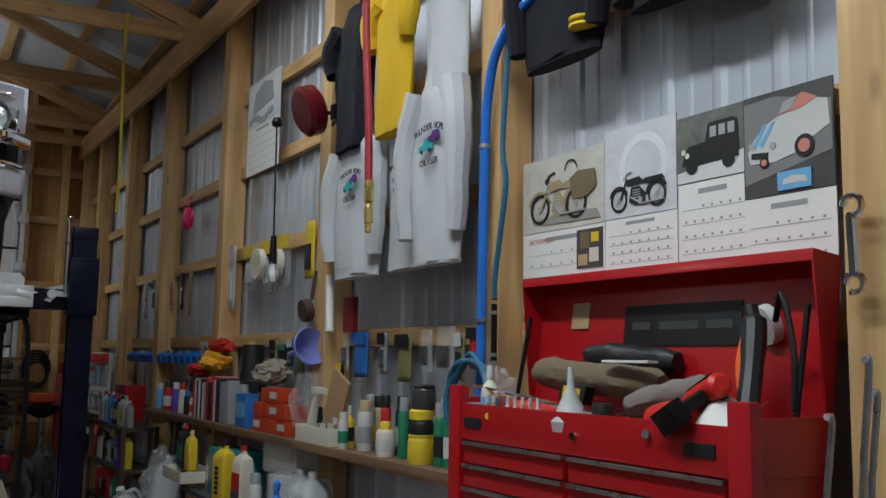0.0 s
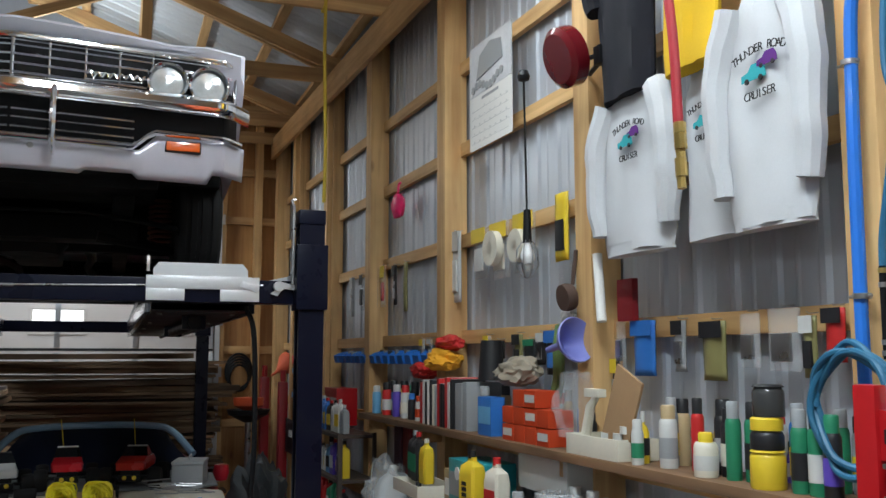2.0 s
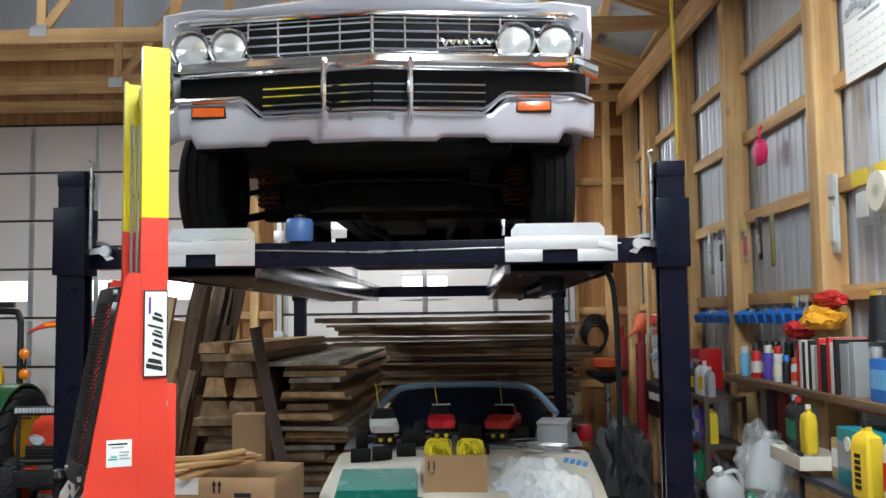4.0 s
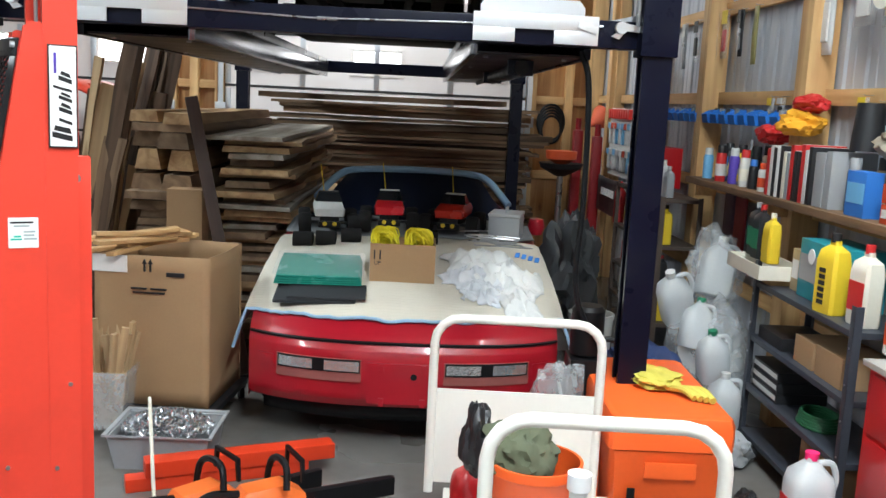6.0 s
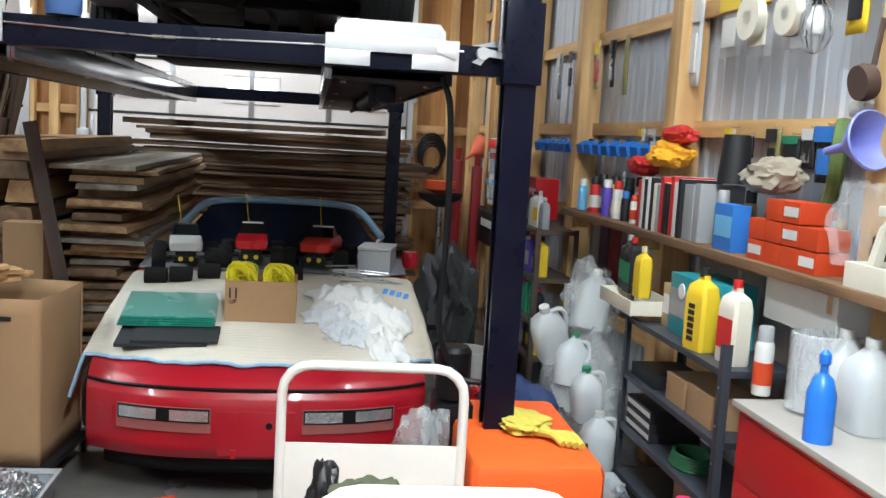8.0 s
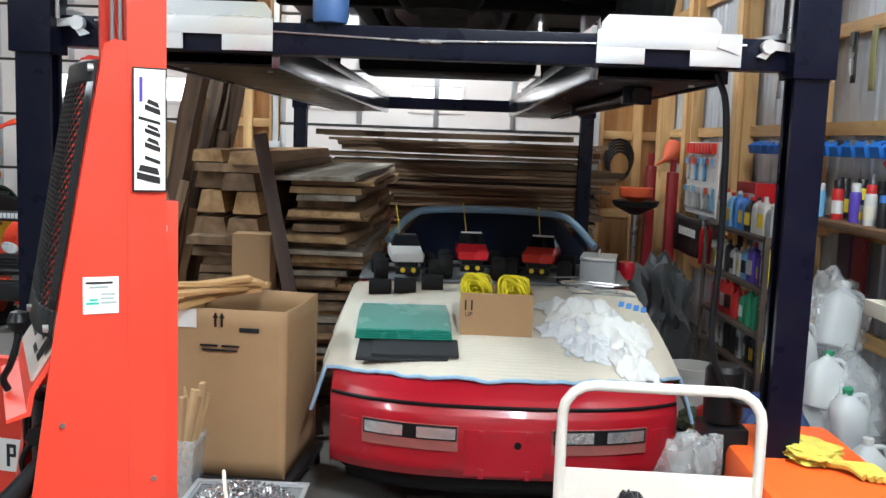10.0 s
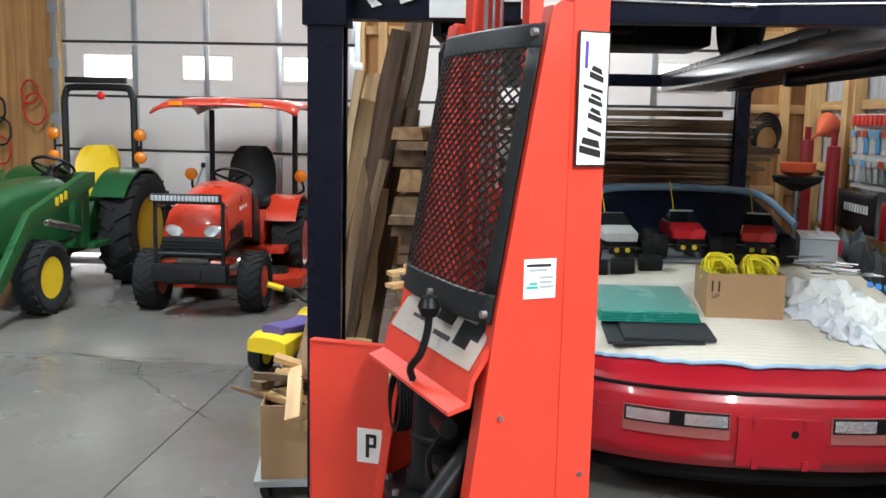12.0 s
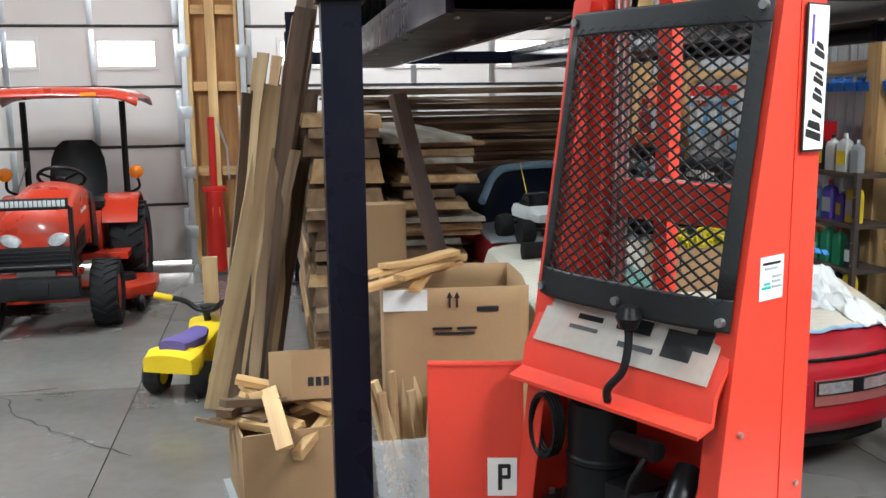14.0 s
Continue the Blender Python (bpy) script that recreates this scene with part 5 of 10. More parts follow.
# ---------------------------------------------------------------- lumber
OLD = timber("weathered_board", (0.24, 0.15, 0.085), (0.07, 0.04, 0.022), "x", spread=0.3, rough=0.85, ring=9, bump=0.5)
OLD_Y = timber("weathered_board_deep", (0.3, 0.2, 0.12), (0.14, 0.085, 0.05), "y", spread=0.25, rough=0.85, ring=9, bump=0.5)
PALE_Y = timber("fresh_sawn_board", (0.5, 0.33, 0.17), (0.3, 0.17, 0.08), "y", spread=0.15, rough=0.8, bump=0.4)
GREY_Y = timber("grey_weathered_board", (0.4, 0.36, 0.3), (0.2, 0.16, 0.12), "y", spread=0.2, rough=0.85, ring=9, bump=0.5)
BARK = timber("bark_edged_slab", (0.16, 0.1, 0.065), (0.05, 0.03, 0.02), "z", spread=0.2, rough=0.9, bump=0.7)
OLD_Z = timber("weathered_slab", (0.3, 0.2, 0.12), (0.12, 0.07, 0.04), "z", spread=0.25, rough=0.85, bump=0.5)
PALE_Z = timber("fresh_sawn_slab", (0.5, 0.35, 0.19), (0.3, 0.18, 0.09), "z", spread=0.15, rough=0.8, bump=0.4)


def board_mesh(name, L, w, t, along, mat, rough_edge=0.02):
    """A board with waney edges, centred, along one axis; made once and shared."""
    bm = B()
    n = 6
    secs = []
    for i in range(n + 1):
        s = -L / 2 + L * i / n
        e1, e2 = random.uniform(-1, 1) * rough_edge, random.uniform(-1, 1) * rough_edge
        up = random.uniform(-1, 1) * 0.003
        pts = [(-w / 2 + e1, -t / 2 + up), (w / 2 + e2, -t / 2 + up), (w / 2 + e2 - t * 0.2, t / 2 + up), (-w / 2 + e1 + t * 0.2, t / 2 + up)]
        secs.append([(s, a, b) if along == "x" else (a, s, b) if along == "y" else (a, b, s) for a, b in pts])
    loft(bm, secs)
    return mesh_of(bm, name, mat)


def lay(mesh, name, parent, m, label=""):
    ob = new(name, mesh)
    ob.parent, ob.matrix_basis = parent, m
    return ob


# stack with its ends to the room: thick timbers in one column, thin waney boards in the other
random.seed(5)
pile = thing("lumber_stack", "stack of rough-sawn weathered boards with stickers between", "lumber")
thick = [(w, t, board_mesh("board", 2.9, w, t, "y", mt, 0.006)) for w, t, mt in ((0.2, 0.045, OLD_Y), (0.38, 0.05, OLD_Y), (0.19, 0.07, PALE_Y), (0.4, 0.06, OLD_Y), (0.2, 0.1, OLD_Y))]
blocks = [board_mesh("board", 2.9, 0.19, 0.14, "y", PALE_Y, 0.003), board_mesh("board", 2.9, 0.17, 0.13, "y", PALE_Y, 0.003)]
thin = [(w, t, board_mesh("board", 2.9, w, t, "y", mt, 0.03)) for w, t, mt in ((0.42, 0.03, OLD_Y), (0.5, 0.026, PALE_Y), (0.36, 0.034, GREY_Y), (0.46, 0.04, PALE_Y), (0.52, 0.028, GREY_Y), (0.3, 0.045, OLD_Y))]
z = 0.2
while z < 1.5:
    if 1.12 < z < 1.2:
        for x in (-0.77, -0.56):
            lay(random.choice(blocks), "board", pile, pose(x, 9.25 + random.uniform(-0.03, 0.05), z + 0.07, rz=random.uniform(-0.6, 0.6)))
        z += 0.146
        continue
    w, t, k = random.choice(thick)
    n = 2 if w < 0.3 else 1
    for i in range(n):
        x = -0.67 + (i - (n - 1) / 2) * 0.205 + random.uniform(-0.015, 0.015)
        lay(k, "board", pile, pose(x, 9.25 + random.uniform(-0.1, 0.12), z + t / 2, rx=random.uniform(-0.2, 0.2), rz=random.uniform(-1, 1)))
    z += t + random.choice((0.004, 0.006, 0.022))
z = 0.2
while z < 1.42:
    w, t, k = random.choice(thin)
    lay(k, "board", pile, pose(-0.14 + random.uniform(-0.05, 0.05), 9.5 + random.uniform(-0.14, 0.1), z + t / 2, rx=random.uniform(-0.3, 0.3), ry=random.uniform(-0.8, 0.8), rz=random.uniform(-1.3, 1.3)))
    z += t + random.choice((0.006, 0.008, 0.018))
for x0, x1 in ((-0.88, -0.46), (-0.4, 0.12)):
    for k in range(6):
        for y in (8.3, 9.4, 10.5):
            bm = B()
            zz = 0.36 + 0.2 * k
            box(bm, (x0 + 0.02, y - 0.02, zz), (x1 - 0.02, y + 0.02, zz + 0.02), 0.002)
            part("sticker", bm, OLD, pile)
for y in (8.3, 10.1):
    bm = B()
    box(bm, (-0.88, y - 0.07, 0), (0.1, y + 0.07, 0.2), 0.006)
    part("bearer", bm, OLD, pile)

# long stack across the back
random.seed(9)
back = thing("lumber_stack_long", "long stack of dark weathered barn boards", "lumber")
kinds = [(t, board_mesh("board", L, w, t, "x", OLD, 0.02)) for L, w, t in ((2.6, 0.25, 0.03), (2.45, 0.2, 0.045), (2.75, 0.28, 0.028), (2.5, 0.22, 0.055))]
z = 0.16
while z < 1.74:
    t, k = random.choice(kinds)
    shift = random.uniform(-0.12, 0.12) + (0.3 if 1.28 < z < 1.36 else 0) - (0.25 if z > 1.66 else 0)
    for j in range(3):
        lay(k, "board", back, pose(0.75 + shift + random.uniform(-0.06, 0.06), 11.62 + 0.24 * j + random.uniform(-0.03, 0.03), z + t / 2, ry=random.uniform(-0.4, 0.4), rz=random.uniform(-0.6, 0.6)))
    z += t + random.choice((0.004, 0.006, 0.024))
for x in (-0.3, 0.75, 1.8):
    bm = B()
    box(bm, (x - 0.06, 11.5, 0), (x + 0.06, 12.3, 0.155), 0.005)
    part("bearer", bm, OLD_Y, back)

# slabs that lean upright beside the stack
random.seed(21)
slabs = [board_mesh("leaning_slab", L, w, 0.035, "z", mt, 0.012) for L, w, mt in ((2.15, 0.1, BARK), (1.9, 0.05, PALE_Z), (1.7, 0.1, BARK), (1.4, 0.06, OLD_Z), (2.3, 0.08, BARK), (1.2, 0.06, PALE_Z))]
lengths = [2.15, 1.9, 1.7, 1.4, 2.3, 1.2]
for i in range(34):
    k = random.randrange(6)
    L = lengths[k]
    bx = -1.37 + 0.26 * random.random()
    by = 7.75 + 1.0 * random.random()
    tilt = random.uniform(7.5, 11)
    ob = new("leaning_slab", slabs[k])
    ob.matrix_basis = Matrix.Translation((bx, by, 0.008)) @ pose(0, 0, 0, -random.uniform(1, 5), tilt, random.uniform(-25, 25)) @ Matrix.Translation((0, 0, L / 2))
    tagged(ob, "rough slab with bark edge leaning upright by the lumber" if k in (0, 2, 4) else "pale fresh-sawn board leaning upright by the lumber", "board", "leaning boards")
bm = B()
cbox(bm, (0, 0, 0.88), (0.11, 0.018, 1.76), 0.002)
solo("leaning_board", bm, PALE_Z, "pale grey painted board leaning low against the slabs", "board", "leaning boards", pose(-1.42, 7.75, 0.01, -2, 13.5, 10))
bm = B()
cbox(bm, (0, 0, 0.85), (0.075, 0.075, 1.7), 0.004)
solo("dark_post", bm, timber("dark_stained_post", (0.07, 0.035, 0.025), (0.03, 0.015, 0.01), "z"), "dark stained square post leaning on the stack", "post", "", pose(-0.05, 7.35, 0.02, -9, -11, 15))
# ---------------------------------------------------------------- things on the east wall (laid out in the wall's own axes)
def wthing(name, label, category, group=""):
    return thing(name, label, category, group, WALL_M)


def wsolo(name, bm, mat, label, category, group="", kind="", smooth=True):
    return solo(name, bm, mat, label, category, group, WALL_M, smooth, kind)


def plain(name, col, rough=0.45, **k):
    return material(name, col, rough, var=0.1, bump=0.04, **k)


RED_TOOL = plain("tool_chest_red", (0.42, 0.008, 0.012), 0.35, coat=0.3)
C_RED, C_BLUE, C_YEL = plain("can_red", (0.5, 0.02, 0.02)), plain("can_blue", (0.03, 0.16, 0.5)), plain("can_yellow", (0.7, 0.5, 0.03))
C_GRN, C_BLK, C_WHT = plain("can_green", (0.02, 0.2, 0.1)), plain("can_black", (0.015, 0.015, 0.017)), plain("can_white", (0.55, 0.55, 0.53))
C_SKY, C_VIO, C_ORG = plain("can_sky_blue", (0.15, 0.4, 0.65)), plain("can_violet", (0.1, 0.06, 0.4)), plain("box_orange_red", (0.5, 0.05, 0.012), 0.5)
C_TAN, C_GREY, C_CRM = plain("tan_plastic", (0.45, 0.33, 0.18)), plain("grey_board", (0.3, 0.31, 0.32)), plain("cream_plastic", (0.66, 0.62, 0.52), 0.5)
C_TEAL = plain("teal_enamel", (0.02, 0.26, 0.3), 0.4)
CARD = material("cardboard", (0.36, 0.22, 0.115), 0.85, var=0.12, scale=5, bump=0.12, fine=90, stain=(0.28, 0.16, 0.08), stain_amt=0.3)
CLEAR = material("clear_film", (0.85, 0.87, 0.88), 0.2, var=0.05, bump=0.5, scale=14, alpha=0.16)
MILKY = material("milky_plastic", (0.72, 0.75, 0.76), 0.35, var=0.08, bump=0.1, alpha=0.6)
PAPER = material("paper", (0.75, 0.74, 0.71), 0.6, var=0.06, bump=0.05, scale=3)
GREY_KNIT = material("grey_sweatshirt", (0.52, 0.53, 0.55), 0.95, var=0.1, scale=7, bump=0.4, fine=160)
NAVY_KNIT = material("navy_cotton", (0.006, 0.006, 0.011), 0.95, var=0.25, scale=7, bump=0.35, fine=160)
YEL_KNIT = material("golden_cotton", (0.68, 0.42, 0.015), 0.9, var=0.12, scale=7, bump=0.35, fine=160)
HOSE_BLUE = material("blue_air_hose", (0.02, 0.16, 0.6), 0.35, var=0.1, bump=0.05, coat=0.2)
HOSE_TEAL = material("teal_air_hose", (0.02, 0.12, 0.22), 0.5, var=0.2, bump=0.1)
HOSE_RED = material("red_air_hose", (0.36, 0.02, 0.03), 0.5, var=0.15)
BRASS = material("brass_fitting", (0.6, 0.42, 0.14), 0.3, 0.9, var=0.15)
PINK = plain("pink_plastic", (0.85, 0.03, 0.16), 0.35)
SHELF_WOOD = timber("shelf_plank", (0.2, 0.11, 0.055), (0.08, 0.042, 0.02), "y", rough=0.75)
LILAC = plain("lilac_plastic", (0.2, 0.22, 0.55), 0.4)
BIN_BLUE = plain("bin_blue", (0.02, 0.16, 0.55), 0.4)
SHELF_Z = 1.30

# the long plank shelf with brackets
sh = wthing("plank_shelf", "long dark plank shelf crowded with cans and bottles", "shelf")
bm = B()
box(bm, (2.85, 3.2, SHELF_Z - 0.04), (3.13, 8.12, SHELF_Z), 0.004)
part("plank", bm, SHELF_WOOD, sh)
for y in (3.44, 5.07, 6.88, 8.02):
    bm = B()
    box(bm, (2.9, y - 0.02, SHELF_Z - 0.12), (3.03, y + 0.02, SHELF_Z - 0.041), 0.003)
    part("bracket", bm, PINE_Y, sh)


def can(x, y, z, r, h, body, cap, cat="can", label="", capr=0.8, caph=0.22, neck=False, band=None, name="spray_can"):
    """A can or bottle: turned body, shoulder, cap, printed band."""
    t = thing(name, label, cat, "shelf cans and bottles", WALL_M @ pose(x, y, z))
    hb = h * (1 - caph)
    bm = B()
    if neck:
        lathe(bm, [(0, 0), (r * 0.95, 0), (r, 0.006), (r, hb * 0.72), (r * 0.8, hb * 0.85), (r * 0.36, hb * 0.96), (r * 0.36, hb)], n=16)
    else:
        lathe(bm, [(0, 0), (r * 0.96, 0), (r, 0.005), (r, hb - 0.018), (r * 0.93, hb - 0.008), (r * 0.8, hb)], n=16)
    part("body", bm, body, t)
    bm = B()
    cr = r * (0.42 if neck else capr)
    lathe(bm, [(cr, hb), (cr, h - 0.006), (cr * 0.85, h), (0, h)], n=14)
    part("cap", bm, cap, t)
    if band:
        bm = B()
        lathe(bm, [(r + 0.0012, hb * 0.2), (r + 0.0012, hb * 0.62)], n=16)
        part("label_band", bm, band, t)
    return t


random.seed(3)
for y, x, r, h, b, c, bd in ((7.98, 2.95, 0.032, 0.2, C_SKY, C_WHT, None), (7.88, 3.05, 0.034, 0.24, C_BLK, C_BLK, C_YEL), (7.74, 2.95, 0.033, 0.23, C_RED, C_BLK, C_WHT), (7.68, 3.06, 0.034, 0.24, C_YEL, C_BLK, None), (7.54, 2.96, 0.032, 0.22, C_VIO, C_WHT, None),
                             (7.45, 3.06, 0.034, 0.24, C_BLK, C_BLK, C_BLUE), (7.36, 2.96, 0.033, 0.22, C_WHT, C_RED, C_CRM), (7.27, 3.06, 0.034, 0.25, C_CRM, C_BLK, None), (7.2, 2.95, 0.026, 0.17, C_BLK, C_BLUE, None), (7.12, 3.04, 0.03, 0.21, C_BLK, C_BLK, C_RED),
                             (7.05, 2.95, 0.03, 0.16, C_WHT, C_ORG, C_ORG), (7.0, 3.05, 0.034, 0.22, C_GREY, C_WHT, None), (6.95, 2.97, 0.03, 0.15, C_WHT, C_WHT, C_SKY), (6.08, 2.98, 0.033, 0.25, C_BLK, C_GREY, None), (5.98, 3.06, 0.03, 0.26, C_TAN, C_BLK, None)):
    can(x, y, SHELF_Z, r, h, b, c, label="aerosol spray can with printed label on the plank shelf", band=bd)
rows_ = random.Random(17)
for i in range(44):
    y = 3.42 + i * 0.105 + rows_.uniform(-0.03, 0.03)
    if 6.2 < y < 7.0 or 4.5 < y < 4.98:
        continue
    dark_cap = rows_.choice((C_BLK, C_BLK, C_WHT, C_RED, C_GREY))
    can(3.085 if 5.1 < y < 5.8 or i % 3 else 3.0, y, SHELF_Z, rows_.uniform(0.018, 0.032), rows_.uniform(0.12, 0.27), rows_.choice((C_BLK, C_BLK, C_RED, C_BLUE, C_GREY, C_TAN, C_GRN, C_VIO)), dark_cap,
        label="dusty workshop can in the crowded back row of the shelf", band=rows_.choice((None, C_WHT, C_YEL, C_CRM)), neck=i % 4 == 0, name="shelf_can")
# books and binders
for i in range(13):
    y = 6.86 - i * 0.042
    bm = B()
    hh = random.uniform(0.24, 0.29)
    m_ = (C_RED, C_WHT, C_BLK, PAPER, C_BLK, C_CRM, C_GREY, C_RED, C_BLK, C_BLK)[i % 10]
    box(bm, (2.89, y - 0.018, SHELF_Z), (3.1, y + 0.018, SHELF_Z + hh), 0.003)
    bk = wsolo("manual", bm, m_, "upright workshop manual on the plank shelf", "book", "shelf manuals")
    bm = B()
    box(bm, (2.893, y - 0.013, SHELF_Z + 0.004), (3.096, y + 0.013, SHELF_Z + hh + 0.001))
    part("pages", bm, PAPER, bk)
for y, col, w, h in ((6.27, C_GREY, 0.1, 0.26), (6.18, C_GREY, 0.06, 0.27)):
    bm = B()
    box(bm, (2.9, y - w / 2, SHELF_Z), (3.12, y + w / 2, SHELF_Z + h), 0.004)
    wsolo("binder", bm, col, "grey ring binder on the plank shelf", "binder")


def sack(name, c, sx, sy, sz, mat, label, cat="bag", seed=0, m=WALL_M, parent=None, crush=0.35):
    """A crumpled soft bundle or film bag."""
    bm = B()
    BMS.create_icosphere(bm, subdivisions=4, radius=1.0)
    for v in bm.verts:
        d = v.co.normalized()
        k = 1 + crush * 0.22 * ((1 - abs(noise.noise(d * 2.3 + Vector((seed, 4, 9))))) ** 4 - 0.4) + crush * 0.08 * ((1 - abs(noise.noise(d * 5 + Vector((seed, 1, 5))))) ** 4 - 0.4) + crush * noise.noise(d * 1.6 + Vector((seed, 2, 1))) + crush * 0.5 * noise.noise(d * 4.5 + Vector((seed, 7, 1)))
        v.co = Vector((c[0] + d.x * k * sx, c[1] + d.y * k * sy, c[2] + max(-0.93, d.z * k) * sz))
    return solo(name, bm, mat, label, cat, "", m)


sack("bag_of_gloves", (3.0, 6.75, 1.69), 0.1, 0.17, 0.07, plain("glove_yellow", (0.75, 0.35, 0.02), 0.8), "film bag of yellow work gloves on the manuals", seed=3)
sack("bag_of_red_rags", (3.02, 6.7, 1.79), 0.08, 0.12, 0.05, C_RED, "bag of red rags on the gloves", seed=5)
sack("bag_of_red_rags", (3.0, 7.1, 1.62), 0.08, 0.13, 0.06, C_RED, "clear bag of red rags beside the manuals", seed=8)
sack("cloth_bundle", (3.03, 5.75, 1.63), 0.09, 0.2, 0.08, plain("tan_cloth", (0.3, 0.26, 0.2), 0.9), "tan cloth bundle in a film bag", "cloth", seed=9)
sack("film_bag", (2.98, 5.08, 1.5), 0.08, 0.1, 0.16, CLEAR, "clear film bag of white parts", seed=12)
sack("film_bag", (2.86, 3.12, 1.62), 0.05, 0.06, 0.08, CLEAR, "crumpled clear film bag on the tool chest", seed=14)


def carton(name, lo, hi, mat, label, cat="box", band=None, m=WALL_M, group=""):
    bm = B()
    box(bm, lo, hi, 0.003)
    ob = solo(name, bm, mat, label, cat, group, m)
    if band:
        bm = B()
        zc, dz = (lo[2] + hi[2]) / 2, (hi[2] - lo[2])
        box(bm, (lo[0] - 0.0015, lo[1] + 0.01, zc - dz * 0.2), (lo[0] + 0.002, hi[1] - 0.01, zc + dz * 0.25))
        part("printed_panel", bm, band, ob)
    return ob


carton("square_tin", (2.89, 5.80, SHELF_Z), (2.97, 5.97, SHELF_Z + 0.2), C_BLUE, "blue square solvent tin on the plank shelf", "tin", C_SKY)
k = 0
for row, (z, n) in enumerate(((0, 4), (0.085, 4), (0.17, 2))):
    for j in range(n):
        y = 5.66 - j * 0.125 - (0.12 if row > 1 else 0)
        carton("filter_box", (2.89, y - 0.118, SHELF_Z + z), (3.02, y, SHELF_Z + z + 0.08), C_ORG, "orange-red oil filter carton stacked on the shelf", "box", C_WHT if (j + row) % 3 == 0 else None, group="filter cartons")
# white tray of odds and ends
tr = wthing("parts_tray", "off-white plastic tray of odds and ends on the shelf", "tray")
bm = B()
for lo, hi in (((2.87, 4.55, 0), (3.05, 4.95, 0.008)), ((2.862, 4.55, 0), (2.872, 4.95, 0.085)), ((3.045, 4.55, 0), (3.055, 4.95, 0.085)), ((2.862, 4.545, 0), (3.055, 4.553, 0.085)), ((2.862, 4.945, 0), (3.055, 4.953, 0.085))):
    box(bm, (lo[0], lo[1], SHELF_Z + lo[2] + 0.001), (hi[0], hi[1], SHELF_Z + hi[2]), 0.002)
part("tub", bm, C_CRM, tr)
bm = B()
cbox(bm, (0, 0, 0.16), (0.012, 0.19, 0.32), 0.002)
solo("cardboard_piece", bm, CARD, "brown cardboard flap standing in the tray", "cardboard", "", WALL_M @ pose(2.92, 4.66, SHELF_Z + 0.05, 24, 0, 0))
bm = B()
tube(bm, [(2.92, 4.9, SHELF_Z + 0.02), (2.93, 4.86, SHELF_Z + 0.2), (2.93, 4.8, SHELF_Z + 0.25)], [0.025, 0.02, 0.012], 10)
box(bm, (2.91, 4.76, SHELF_Z + 0.24), (2.95, 4.88, SHELF_Z + 0.275), 0.006)
wsolo("caulking_nozzle", bm, C_CRM, "cream plastic trigger sprayer in the tray", "sprayer")
for y, z, r in ((4.62, 0.09, 0.035), (4.72, 0.085, 0.03), (4.58, 0.12, 0.028)):
    bm = B()
    lathe(bm, [(r * 0.5, -0.015), (r, -0.015), (r, 0.015), (r * 0.5, 0.015)], (2.93, y, SHELF_Z + z))
    wsolo("tape_roll", bm, C_WHT, "white roll of tape in the tray", "tape")
# near end of the shelf
for y, x, r, h, b, c, bd, nk in ((4.5, 2.95, 0.026, 0.2, C_YEL, C_WHT, C_BLK, True), (4.46, 2.9, 0.024, 0.17, C_WHT, C_WHT, C_GRN, False), (4.38, 3.05, 0.03, 0.25, C_TAN, C_BLK, None, False), (4.33, 2.95, 0.034, 0.23, C_WHT, C_TAN, C_GREY, False), (4.22, 3.0, 0.024, 0.26, C_RED, C_BLK, None, False),
                                 (4.16, 3.06, 0.03, 0.24, C_YEL, C_YEL, C_BLK, True), (4.1, 3.02, 0.032, 0.26, C_BLK, C_BLK, C_GREY, False), (3.96, 2.95, 0.026, 0.26, C_GRN, C_GREY, None, False), (3.9, 2.98, 0.026, 0.26, C_GRN, C_BLK, C_BLK, False), (3.87, 3.06, 0.03, 0.24, C_WHT, C_RED, None, False),
                                 (3.64, 2.94, 0.027, 0.25, C_GRN, C_GREY, C_BLK, False), (3.58, 2.95, 0.027, 0.25, C_GRN, C_BLK, C_WHT, False), (3.52, 2.95, 0.027, 0.24, C_BLK, C_GRN, C_VIO, False), (3.6, 3.06, 0.027, 0.25, C_GRN, C_GREY, None, False)):
    can(x, y, SHELF_Z, r, h, b, c, label="bottle or tube of workshop fluid on the plank shelf", neck=nk, band=bd, name="fluid_bottle", cat="bottle")
can(2.92, 4.07, SHELF_Z, 0.042, 0.15, C_CRM, C_YEL, label="cream jar with yellow lid on the plank shelf", band=C_WHT, name="paste_jar", cat="jar", capr=0.6)
can(2.92, 3.76, SHELF_Z, 0.055, 0.12, C_YEL, C_YEL, label="yellow round tin on the plank shelf", caph=0.06, capr=1.0, name="round_tin", cat="tin")
can(2.92, 3.76, SHELF_Z + 0.12, 0.052, 0.1, C_BLK, C_YEL, label="black and yellow tin stacked on a yellow tin", caph=0.4, capr=0.98, name="round_tin", cat="tin")
can(2.93, 3.76, SHELF_Z + 0.221, 0.05, 0.1, plain("smoked_cup", (0.05, 0.05, 0.05), 0.15), C_BLK, label="smoked plastic cup on stacked tins", caph=0.08, capr=1.0, name="plastic_cup", cat="cup")


